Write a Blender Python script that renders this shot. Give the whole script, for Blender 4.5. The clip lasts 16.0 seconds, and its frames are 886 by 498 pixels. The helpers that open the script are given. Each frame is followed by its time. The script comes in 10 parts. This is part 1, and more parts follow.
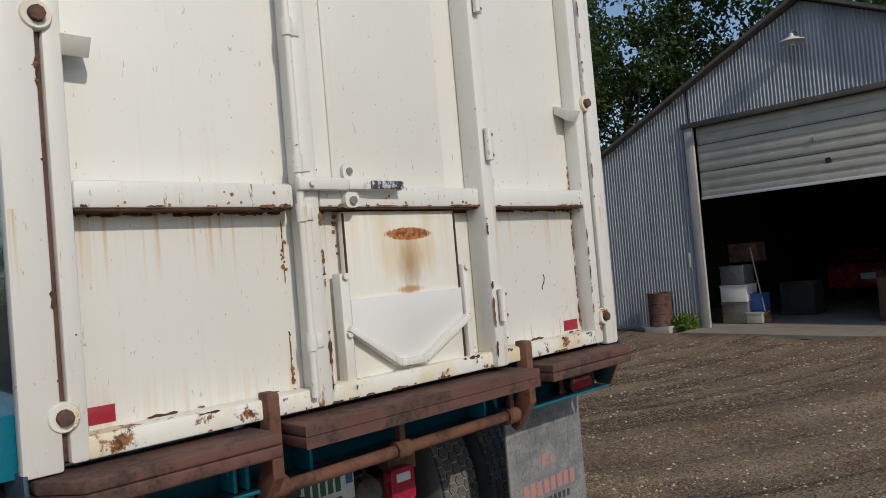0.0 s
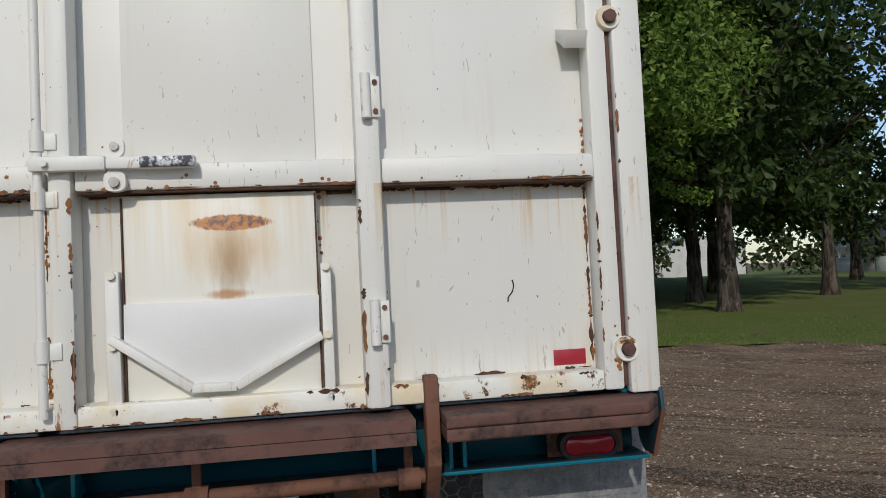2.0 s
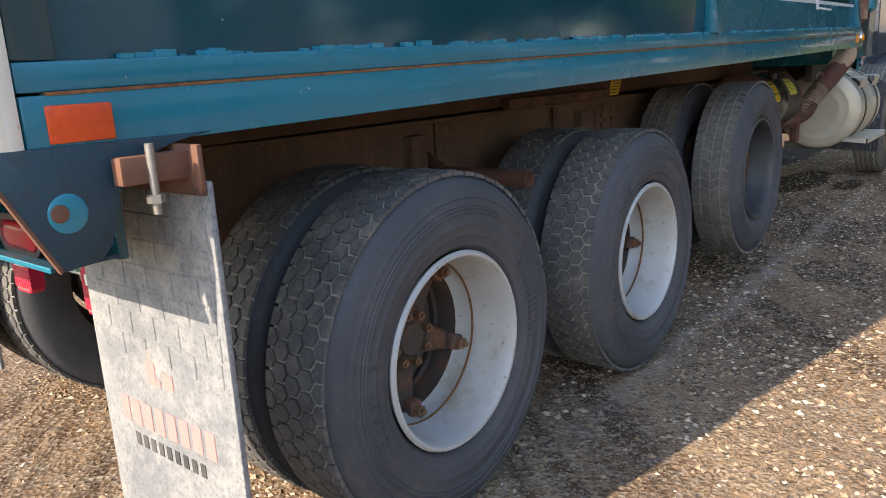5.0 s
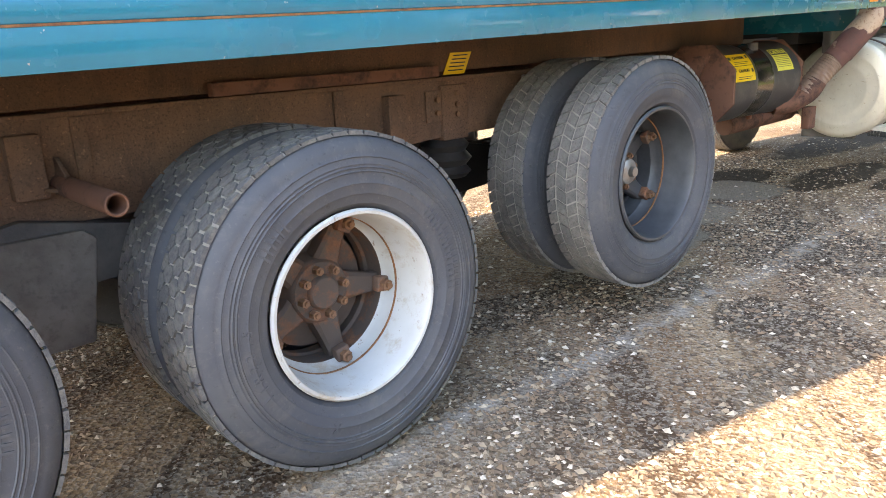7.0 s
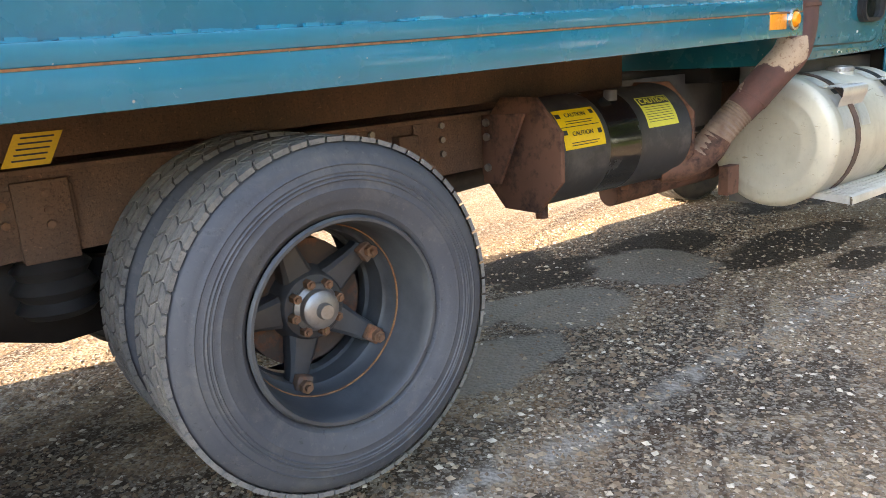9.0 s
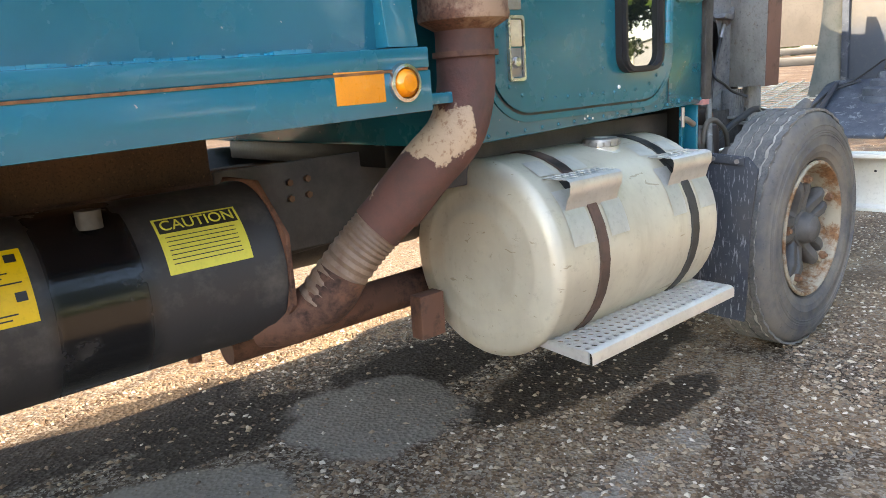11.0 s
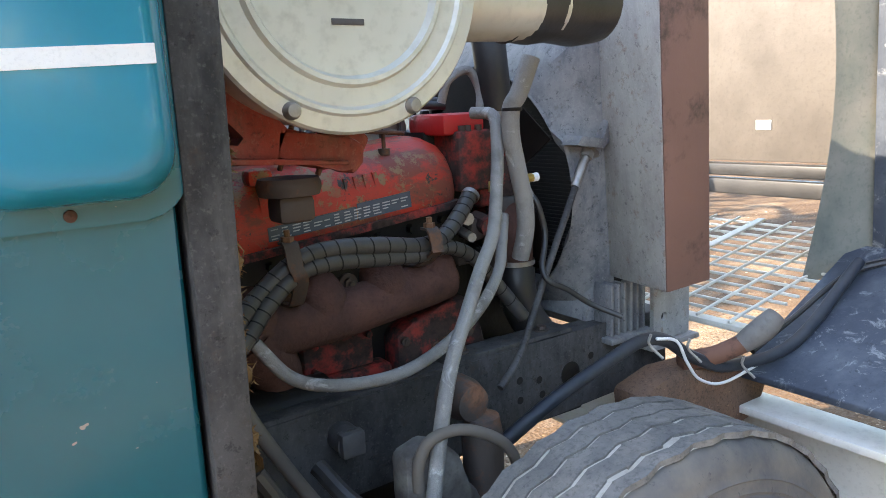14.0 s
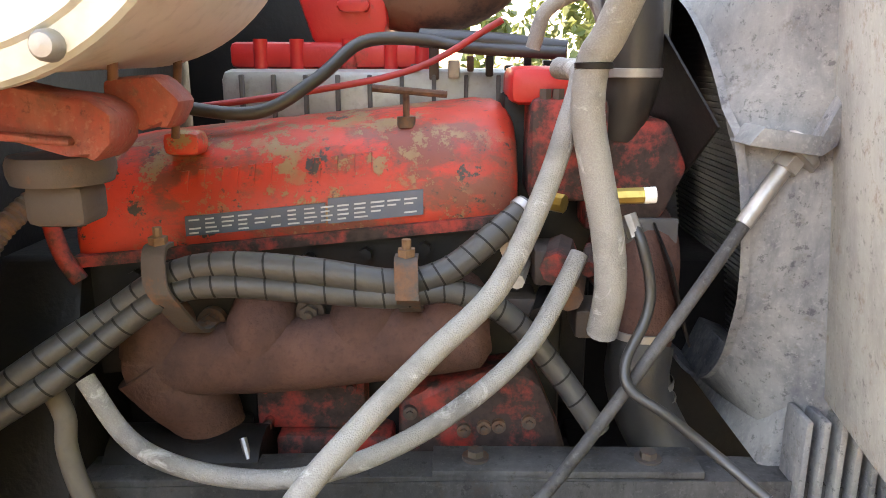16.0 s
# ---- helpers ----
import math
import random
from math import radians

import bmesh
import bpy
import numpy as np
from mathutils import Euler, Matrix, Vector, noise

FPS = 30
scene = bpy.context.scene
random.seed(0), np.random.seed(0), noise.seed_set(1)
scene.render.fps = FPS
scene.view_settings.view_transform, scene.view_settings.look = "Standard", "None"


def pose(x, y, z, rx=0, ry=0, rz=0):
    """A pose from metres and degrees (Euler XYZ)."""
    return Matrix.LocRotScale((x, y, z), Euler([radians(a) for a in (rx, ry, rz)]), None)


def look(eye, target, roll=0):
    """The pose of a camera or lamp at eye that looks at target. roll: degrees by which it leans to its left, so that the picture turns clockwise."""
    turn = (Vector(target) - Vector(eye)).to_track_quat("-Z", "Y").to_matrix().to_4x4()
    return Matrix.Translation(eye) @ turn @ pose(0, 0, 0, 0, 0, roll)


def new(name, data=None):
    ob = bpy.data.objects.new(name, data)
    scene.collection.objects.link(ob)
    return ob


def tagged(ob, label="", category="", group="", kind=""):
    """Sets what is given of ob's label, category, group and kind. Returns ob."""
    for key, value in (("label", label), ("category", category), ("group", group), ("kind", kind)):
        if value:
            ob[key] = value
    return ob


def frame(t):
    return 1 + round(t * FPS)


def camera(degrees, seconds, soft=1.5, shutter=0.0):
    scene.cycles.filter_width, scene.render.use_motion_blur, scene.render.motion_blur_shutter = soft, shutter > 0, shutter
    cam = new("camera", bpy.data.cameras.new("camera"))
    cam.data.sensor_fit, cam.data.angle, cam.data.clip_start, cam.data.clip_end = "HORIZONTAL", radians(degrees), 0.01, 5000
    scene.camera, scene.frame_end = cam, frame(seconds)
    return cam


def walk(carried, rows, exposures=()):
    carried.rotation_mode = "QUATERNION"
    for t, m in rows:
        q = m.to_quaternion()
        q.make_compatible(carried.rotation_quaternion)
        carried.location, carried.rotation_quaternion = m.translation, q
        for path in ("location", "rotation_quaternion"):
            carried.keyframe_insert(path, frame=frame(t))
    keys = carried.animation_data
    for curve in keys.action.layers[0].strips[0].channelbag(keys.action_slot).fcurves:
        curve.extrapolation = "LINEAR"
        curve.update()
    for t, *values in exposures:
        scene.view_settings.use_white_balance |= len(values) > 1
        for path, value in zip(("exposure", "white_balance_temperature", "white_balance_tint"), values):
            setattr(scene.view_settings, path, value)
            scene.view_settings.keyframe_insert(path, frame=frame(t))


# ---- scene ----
cam = camera(62.3, 16.0, 0.9)
PATH = [
    (0, (-1.862, 2.892, 1.652), (-0.424, 1.504, 1.706), -4.9),
    (0.5, (-2.005, 2.465, 1.585), (-0.385, 1.293, 1.64), -4.9),
    (1, (-2.076, 2.006, 1.618), (-0.296, 1.096, 1.676), -4.5),
    (1.5, (-2.094, 1.445, 1.634), (-0.194, 0.825, 1.699), -3.9),
    (2, (-1.98, 0.926, 1.609), (-0.005, 0.62, 1.686), -2.8),
    (2.5, (-1.873, 0.389, 1.582), (0.126, 0.407, 1.647), -2.6),
    (3, (-1.677, -0.079, 1.543), (0.292, 0.269, 1.534), -3.0),
    (3.5, (-1.407, -0.486, 1.524), (0.482, 0.158, 1.388), -3.2),
    (4, (-1.105, -0.832, 1.478), (0.662, 0.06, 1.194), -2.8),
    (4.2, (-0.976, -0.928, 1.445), (0.737, 0.052, 1.119), -2.8),
    (6.3, (0.661, -1.675, 1.304), (1.942, -0.248, 0.735), -3.0),
    (6.5, (0.855, -1.718, 1.314), (2.123, -0.278, 0.748), -2.9),
    (7, (1.37, -1.767, 1.303), (2.638, -0.317, 0.764), -3.0),
    (7.5, (1.909, -1.76, 1.329), (3.169, -0.299, 0.802), -3.0),
    (8, (2.411, -1.75, 1.353), (3.641, -0.261, 0.835), -3.2),
    (8.2, (2.597, -1.731, 1.352), (3.813, -0.229, 0.84), -3.4),
    (10.3, (4.663, -1.629, 1.44), (5.808, -0.062, 0.956), -4.3),
    (10.5, (4.896, -1.555, 1.439), (6.083, -0.017, 0.962), -4.1),
    (11, (5.436, -1.415, 1.456), (6.72, 0.052, 1.008), -3.9),
    (11.5, (5.927, -1.269, 1.523), (7.297, 0.118, 1.076), -3.8),
    (12, (6.451, -1.178, 1.578), (7.858, 0.164, 1.111), -3.1),
    (12.5, (6.886, -1.042, 1.642), (8.303, 0.301, 1.207), -2.9),
    (13, (7.342, -0.89, 1.725), (8.724, 0.5, 1.324), -2.9),
    (13.5, (7.809, -0.843, 1.801), (9.069, 0.66, 1.409), -3.1),
    (14, (8.195, -0.692, 1.813), (9.278, 0.948, 1.439), -2.9),
    (14.5, (8.507, -0.532, 1.833), (9.314, 1.26, 1.463), -2.0),
    (15, (8.794, -0.417, 1.828), (9.296, 1.479, 1.435), -0.9),
    (15.5, (9.003, -0.318, 1.814), (9.25, 1.617, 1.374), -0.3),
    (16, (9.203, -0.245, 1.81), (9.173, 1.692, 1.313), 0.1),
]
EXPO = [(0.0, -0.38, 6550, 10), (0.5, -0.26, 6450, 10), (1.5, -0.38, 6300, 10), (3.0, -0.32, 6150, 10), (3.6, 0.15, 6200, 12), (4.2, 0.72, 6700, 14), (5.2, 2.15, 7400, 14), (6.3, 3.3, 7900, 14), (7.2, 3.4, 7950, 14), (8.2, 3.35, 7900, 13), (10.3, 3.05, 7900, 13), (11.0, 3.05, 7800, 13), (11.6, 3.05, 7700, 13), (12.5, 2.5, 7250, 11), (13.0, 2.55, 7200, 10), (13.5, 2.97, 7200, 10), (14.2, 3.1, 7700, 16), (14.8, 3.4, 8800, 23), (15.4, 3.72, 9600, 27), (16.0, 4.35, 10200, 20)]
walk(cam, [(t, look(eye, target, roll)) for t, eye, target, roll in PATH], EXPO)

# ---- world and sun ----
SUN_AZ = radians(281)
SUN_EL = radians(31.6)
world = bpy.data.worlds.new("sky")
scene.world = world
world.use_nodes = True
wn = world.node_tree.nodes
sky = wn.new("ShaderNodeTexSky")
sky.sky_type = 'NISHITA'
sky.sun_disc = False
sky.sun_elevation, sky.sun_rotation = SUN_EL, SUN_AZ
sky.air_density, sky.dust_density, sky.ozone_density = 1.0, 0.6, 2.0
wn["Background"].inputs[1].default_value = 0.15
world.node_tree.links.new(sky.outputs[0], wn["Background"].inputs[0])
sun_data = bpy.data.lights.new("sun", 'SUN')
sun_data.energy, sun_data.angle, sun_data.color = 2.5, radians(0.5), (1.0, 0.92, 0.8)
sun = new("sun", sun_data)
sun_dir = Vector((math.sin(SUN_AZ) * math.cos(SUN_EL), math.cos(SUN_AZ) * math.cos(SUN_EL), math.sin(SUN_EL)))
sun.matrix_world = look(sun_dir * 60, (0, 0, 0))


# ---- materials ----
class Mat:
    """A small node builder round one Principled material."""

    def __init__(self, name, color=(0.5, 0.5, 0.5), rough=0.6, metal=0.0, spec=0.5):
        self.m = bpy.data.materials.new(name)
        self.m.use_nodes = True
        self.t = self.m.node_tree
        self.b = self.t.nodes["Principled BSDF"]
        self.coord = self.t.nodes.new("ShaderNodeTexCoord").outputs["Object"]
        self.b.inputs["Roughness"].default_value = rough
        self.b.inputs["Metallic"].default_value = metal
        self.b.inputs["Specular IOR Level"].default_value = spec
        self.col = None
        self.base = (*color, 1)
        self.b.inputs["Base Color"].default_value = self.base
        self.h = None

    def node(self, kind, **inputs):
        n = self.t.nodes.new(kind)
        for k, v in inputs.items():
            self.put(n.inputs[k.replace("_", " ")], v)
        return n

    def put(self, socket, v):
        if isinstance(v, bpy.types.NodeSocket):
            self.t.links.new(v, socket)
        else:
            socket.default_value = v

    def noise(self, scale, detail=5, rough=0.6, stretch=(1, 1, 1), distort=0.0, shift=(0, 0, 0)):
        mp = self.node("ShaderNodeMapping", Vector=self.coord, Scale=stretch, Location=shift)
        n = self.node("ShaderNodeTexNoise", Vector=mp.outputs[0], Scale=scale, Detail=detail, Roughness=rough, Distortion=distort)
        return n.outputs["Fac"]

    def voronoi(self, scale, out="Distance", feature='F1', stretch=(1, 1, 1)):
        mp = self.node("ShaderNodeMapping", Vector=self.coord, Scale=stretch)
        n = self.t.nodes.new("ShaderNodeTexVoronoi")
        n.feature = feature
        self.put(n.inputs["Vector"], mp.outputs[0])
        n.inputs["Scale"].default_value = scale
        return n.outputs[out]

    def ramp(self, fac, a, b):
        n = self.t.nodes.new("ShaderNodeMapRange")
        n.clamp = True
        self.put(n.inputs["Value"], fac)
        n.inputs["From Min"].default_value, n.inputs["From Max"].default_value = a, b
        return n.outputs[0]

    def op(self, kind, a, b=0.0):
        n = self.t.nodes.new("ShaderNodeMath")
        n.operation = kind
        self.put(n.inputs[0], a)
        self.put(n.inputs[1], b)
        return n.outputs[0]

    def axis(self, k):
        n = self.node("ShaderNodeSeparateXYZ", Vector=self.coord)
        return n.outputs[k]

    def over(self, fac, color):
        """Lays a colour over what is there by the mask fac."""
        n = self.t.nodes.new("ShaderNodeMix")
        n.data_type = 'RGBA'
        self.put(n.inputs[0], fac)
        self.put(n.inputs[6], self.col if self.col is not None else self.base)
        self.put(n.inputs[7], (*color, 1) if isinstance(color, tuple) else color)
        self.col = n.outputs[2]
        self.t.links.new(self.col, self.b.inputs["Base Color"])
        return self

    def gloss(self, fac, a, b):
        n = self.t.nodes.new("ShaderNodeMapRange")
        self.put(n.inputs["Value"], fac)
        n.inputs["To Min"].default_value, n.inputs["To Max"].default_value = a, b
        self.t.links.new(n.outputs[0], self.b.inputs["Roughness"])
        return self

    def metalness(self, fac, a, b):
        n = self.t.nodes.new("ShaderNodeMapRange")
        self.put(n.inputs["Value"], fac)
        n.inputs["To Min"].default_value, n.inputs["To Max"].default_value = a, b
        self.t.links.new(n.outputs[0], self.b.inputs["Metallic"])
        return self

    def bump(self, fac, strength=0.3, depth=0.01):
        n = self.t.nodes.new("ShaderNodeBump")
        n.inputs["Strength"].default_value, n.inputs["Distance"].default_value = strength, depth
        self.put(n.inputs["Height"], fac)
        if self.h is not None:
            self.t.links.new(self.h, n.inputs["Normal"])
        self.h = n.outputs[0]
        self.t.links.new(self.h, self.b.inputs["Normal"])
        return self


def plain(name, c1, c2, scale=6.0, rough=0.6, metal=0.0, grain=80.0, bump=0.15, lo=0.35, hi=0.7, spec=0.5, stretch=(1, 1, 1)):
    """A surface with two scales of variation and a fine grain."""
    m = Mat(name, c1, rough, metal, spec)
    big, fine = m.noise(scale, stretch=stretch), m.noise(grain, 3)
    m.over(m.ramp(big, lo, hi), c2)
    dark = tuple(c * 0.72 for c in c2)
    m.over(m.op('MULTIPLY', m.ramp(fine, 0.52, 0.78), 0.5), dark)
    m.gloss(m.ramp(big, 0.3, 0.8), max(rough - 0.08, 0.03), min(rough + 0.12, 1))
    m.bump(fine, bump, 0.004)
    return m.m


def rusty(name, paint, rust=(0.16, 0.055, 0.02), amount=0.5, scale=5.0, rough=0.65, grain=60.0, metal=0.0):
    """Paint or steel that has gone to rust in patches."""
    m = Mat(name, paint, rough, metal)
    m.over(m.ramp(m.noise(scale * 0.6), 0.4, 0.7), tuple(c * 0.8 for c in paint))
    spots = m.ramp(m.noise(scale, 8, 0.7), 0.62 - amount * 0.25, 0.72 - amount * 0.2)
    m.over(spots, rust)
    m.over(m.op('MULTIPLY', spots, m.ramp(m.noise(grain, 4), 0.45, 0.7)), tuple(c * 0.45 for c in rust))
    m.gloss(spots, rough, 0.9)
    m.bump(m.noise(grain, 5), 0.35, 0.004)
    return m.m


M = {}


def dusty_sheet(name, base, dark, pale, rust, streak=0.3):
    """Bare sheet steel under road dust: dark greasy patches, pale dust, runs and rust freckles."""
    m = Mat(name, base, 0.75, 0.1)
    m.over(m.ramp(m.noise(5, 8, 0.72, (1, 1, 0.7)), 0.43, 0.62), dark)
    m.over(m.op('MULTIPLY', m.ramp(m.noise(11, 6, 0.7, (1, 1, 0.25)), 0.48, 0.7), streak * 2), pale)
    m.over(m.op('MULTIPLY', m.ramp(m.noise(26, 7, 0.75), 0.56, 0.66), 0.75), rust)
    m.over(m.op('MULTIPLY', m.ramp(m.noise(120, 4, 0.7), 0.55, 0.7), 0.5), pale)
    m.over(m.op('MULTIPLY', m.ramp(m.noise(48, 7, 0.78), 0.57, 0.63), 0.6), tuple(c * 0.4 for c in dark))
    m.bump(m.noise(45, 6, 0.7), 0.4, 0.004)
    return m.m


def white_gate():
    m = Mat("white_gate_paint", (0.77, 0.755, 0.705), 0.42)
    m.over(m.ramp(m.noise(1.3), 0.35, 0.7), (0.735, 0.715, 0.65))
    # rain streaks of rust that run down
    streak = m.op('MULTIPLY', m.ramp(m.noise(9, 4, 0.6, (1, 3.2, 0.14)), 0.56, 0.75), m.ramp(m.noise(2.2, 3), 0.42, 0.62))
    m.over(m.op('MULTIPLY', streak, 0.2), (0.62, 0.40, 0.13))
    # washes of rust below the cross rails and above the bottom rail
    z = m.axis(2)
    under = m.op('MULTIPLY', m.ramp(z, 1.66, 1.87), m.op('LESS_THAN', z, 1.8745))
    low = m.op('SUBTRACT', 1.0, m.ramp(z, 1.27, 1.46))
    wash = m.op('MULTIPLY', m.ramp(m.noise(13, 4, 0.6, (1, 3.4, 0.07)), 0.53, 0.66), m.op('MAXIMUM', under, m.op('MULTIPLY', low, 0.6)))
    m.over(m.op('MULTIPLY', wash, 0.75), (0.62, 0.37, 0.10))
    # thin dark scratches and specks
    m.over(m.op('MULTIPLY', m.ramp(m.noise(34, 3, 0.5, (1, 1.6, 0.5), 1.5), 0.70, 0.715), 0.6), (0.36, 0.30, 0.22))
    m.over(m.op('MULTIPLY', m.op('MULTIPLY', m.ramp(m.noise(24, 6, 0.7, (1, 1.6, 0.35)), 0.62, 0.68), m.op('MAXIMUM', m.ramp(z, 1.80, 1.90), low)), m.op('LESS_THAN', z, 1.95)), (0.30, 0.13, 0.04))
    chips = m.ramp(m.noise(60, 2, 0.5), 0.765, 0.78)
    m.over(chips, (0.20, 0.09, 0.04))
    m.gloss(m.noise(7), 0.36, 0.55)
    m.bump(m.noise(55, 3), 0.10, 0.002)
    return m.m


M["gate"] = white_gate()


def gate_rust():
    """White paint lifting off rusted steel, for edges and lower ledges."""
    m = Mat("rusted_white_paint", (0.80, 0.78, 0.70), 0.5)
    m.over(m.ramp(m.noise(4, 5), 0.46, 0.66), (0.74, 0.62, 0.40))
    spots = m.ramp(m.noise(11, 9, 0.72), 0.575, 0.62)
    m.over(spots, (0.30, 0.115, 0.03))
    m.over(m.op('MULTIPLY', spots, m.ramp(m.noise(60, 4), 0.45, 0.6)), (0.06, 0.03, 0.02))
    m.bump(m.op('SUBTRACT', m.noise(50, 4), spots), 0.35, 0.003)
    return m.m


M["gate_rust"] = gate_rust()
M["rust"] = rusty("rusted_steel", (0.17, 0.075, 0.045), (0.075, 0.036, 0.025), 0.6, 6, 0.8)
M["rust_red"] = rusty("red_brown_steel", (0.135, 0.062, 0.046), (0.07, 0.04, 0.033), 0.55, 7, 0.7)
M["rust_orange"] = plain("orange_rust", (0.46, 0.19, 0.045), (0.16, 0.06, 0.025), 14, 0.9, 0, 90, 0.4)
M["rust_seam"] = plain("brown_seam_rust", (0.26, 0.115, 0.04), (0.12, 0.05, 0.025), 30, 0.9, 0, 120, 0.4)
M["dark_rust"] = plain("black_rust", (0.055, 0.028, 0.018), (0.11, 0.05, 0.025), 20, 0.9, 0, 90, 0.5)


def pitted_rust(name, base, bright, dark):
    """Old frame steel: pitted red-brown rust, bright freckles and dark grime."""
    m = Mat(name, base, 0.85, 0, 0.3)
    m.over(m.ramp(m.noise(3.5, 6, 0.65), 0.40, 0.66), bright)
    m.over(m.op('MULTIPLY', m.ramp(m.noise(9, 7, 0.7, (1, 1, 0.4)), 0.48, 0.66), 0.65), dark)
    m.over(m.op('MULTIPLY', m.ramp(m.noise(110, 5, 0.75), 0.52, 0.62), 0.6), tuple(c * 0.55 for c in dark))
    m.over(m.op('MULTIPLY', m.ramp(m.noise(70, 6, 0.75, (1, 1, 1), 0.0, (3, 1, 8)), 0.60, 0.66), 0.75), tuple(min(c * 1.7, 1.0) for c in bright))
    m.bump(m.noise(90, 6, 0.75), 0.8, 0.005)
    return m.m


M["chassis"] = pitted_rust("chassis_steel", (0.150, 0.092, 0.064), (0.215, 0.118, 0.072), (0.095, 0.060, 0.045))
# chassis rust again, darker for the shade under the box
M["hoist"] = pitted_rust("shaded_hoist_rail", (0.110, 0.068, 0.045), (0.160, 0.086, 0.050), (0.07, 0.045, 0.034))
M["hanger"] = plain("dusty_hanger_steel", (0.19, 0.175, 0.155), (0.10, 0.085, 0.075), 6, 0.8, 0, 50, 0.4)
M["rail_grey"] = dusty_sheet("dusty_grey_rail", (0.068, 0.064, 0.062), (0.022, 0.021, 0.021), (0.125, 0.118, 0.11), (0.06, 0.042, 0.032))
M["frame_dark"] = plain("greasy_frame_steel", (0.05, 0.047, 0.046), (0.115, 0.103, 0.095), 7, 0.65, 0, 70, 0.5)


def gloss_paint(name, c, wear=0.3, shine=(0.14, 0.38)):
    m = Mat(name, c, 0.2)
    m.b.inputs["Coat Weight"].default_value = 0.3
    m.b.inputs["Coat Roughness"].default_value = 0.08
    m.over(m.ramp(m.noise(2.5, 5, 0.6, (1, 1, 0.5)), 0.4, 0.75), tuple(x * 0.8 for x in c))
    m.over(m.op('MULTIPLY', m.ramp(m.noise(3.5, 6, 0.7, (1, 1, 0.35)), 0.55, 0.8), wear), tuple(x * 0.6 + 0.10 for x in c))
    m.over(m.ramp(m.noise(48, 2), 0.75, 0.77), (0.35, 0.33, 0.30))
    m.over(m.op('MULTIPLY', m.ramp(m.noise(11, 7, 0.75), 0.5, 0.75), wear), tuple(x * 0.5 + 0.03 for x in c))
    m.gloss(m.noise(5, 6), *shine)
    m.bump(m.noise(30, 3), 0.05, 0.002)
    return m.m


M["teal"] = gloss_paint("teal_paint", (0.001, 0.150, 0.225), 0.14)
M["cab"] = gloss_paint("cab_teal_paint", (0.003, 0.125, 0.163), 0.18)
M["bright_teal"] = gloss_paint("bright_teal_paint", (0.004, 0.21, 0.31), 0.08)
M["box_green"] = gloss_paint("dark_green_paint", (0.003, 0.056, 0.078), 0.05, (0.05, 0.16))
M["panel_teal"] = gloss_paint("deep_teal_paint", (0.002, 0.12, 0.175), 0.05)
M["box_white"] = gloss_paint("glossy_white_paint", (0.78, 0.81, 0.82), 0.10, (0.08, 0.2))
M["silver"] = plain("silver_stripe", (0.62, 0.63, 0.62), (0.5, 0.5, 0.5), 9, 0.4)
M["white"] = plain("white_enamel", (0.76, 0.75, 0.72), (0.72, 0.70, 0.67), 4, 0.45, 0, 300, 0.02)
M["hood_white"] = plain("hood_white_paint", (0.72, 0.70, 0.64), (0.6, 0.56, 0.48), 4, 0.4, 0, 60, 0.1)


def rubber(name, c1, c2, dust):
    m = Mat(name, c1, 0.82, 0, 0.3)
    m.over(m.ramp(m.noise(5, 5), 0.38, 0.7), c2)
    m.over(m.op('MULTIPLY', m.ramp(m.noise(16, 6, 0.7), 0.45, 0.75), 0.75), dust)
    m.over(m.op('MULTIPLY', m.ramp(m.noise(85, 5, 0.75), 0.50, 0.66), 0.55), tuple(c * 0.45 for c in c1))
    m.bump(m.noise(120, 3), 0.5, 0.004)
    return m.m


def sidewall(name="worn_tyre_rubber", film=0.0):
    """Smooth grey sidewall: faint scuffs, fine cracks and a dusty film."""
    m = Mat(name, (0.060, 0.063, 0.073), 0.62, 0, 0.35)
    m.over(m.ramp(m.noise(3.2, 4), 0.40, 0.66), (0.078, 0.080, 0.086))
    m.over(m.op('MULTIPLY', m.ramp(m.noise(9, 7, 0.72, (1, 1, 1), 0.6), 0.52, 0.72), 0.40), (0.15, 0.138, 0.122))
    m.over(m.op('MULTIPLY', m.ramp(m.noise(60, 5, 0.7), 0.58, 0.72), 0.35), (0.17, 0.16, 0.145))
    if film:
        m.over(m.op('MULTIPLY', m.ramp(m.noise(4.5, 6, 0.65), 0.30, 0.62), film), (0.21, 0.175, 0.138))
    m.over(m.op('MULTIPLY', m.ramp(m.noise(38, 6, 0.75), 0.60, 0.66), 0.5), (0.028, 0.028, 0.03))
    m.gloss(m.noise(6, 5), 0.50, 0.80)
    m.bump(m.noise(140, 3), 0.2, 0.002)
    return m.m


M["tyre"] = sidewall()
M["tyre_dusty"] = sidewall("dust_covered_tyre_rubber", 0.75)
M["groove_dust"] = plain("dust_in_tread_grooves", (0.34, 0.31, 0.27), (0.23, 0.21, 0.18), 18, 0.95, 0, 110, 0.4)
M["groove_pale"] = plain("pale_grit_in_grooves", (0.46, 0.42, 0.36), (0.30, 0.27, 0.225), 18, 0.95, 0, 110, 0.4)
# teal darkened to the shade under the tail, with grey grime patches
M["slate"] = rusty("grimy_shaded_teal_paint", (0.012, 0.045, 0.066), (0.045, 0.05, 0.052), 0.35, 9, 0.55, 90)
M["dusty_iron"] = plain("dust_caked_iron", (0.20, 0.18, 0.155), (0.075, 0.064, 0.055), 13, 0.85, 0, 70, 0.5)
M["tyre_grey"] = rubber("dusty_tyre_tread", (0.12, 0.116, 0.11), (0.19, 0.178, 0.163), (0.28, 0.25, 0.215))
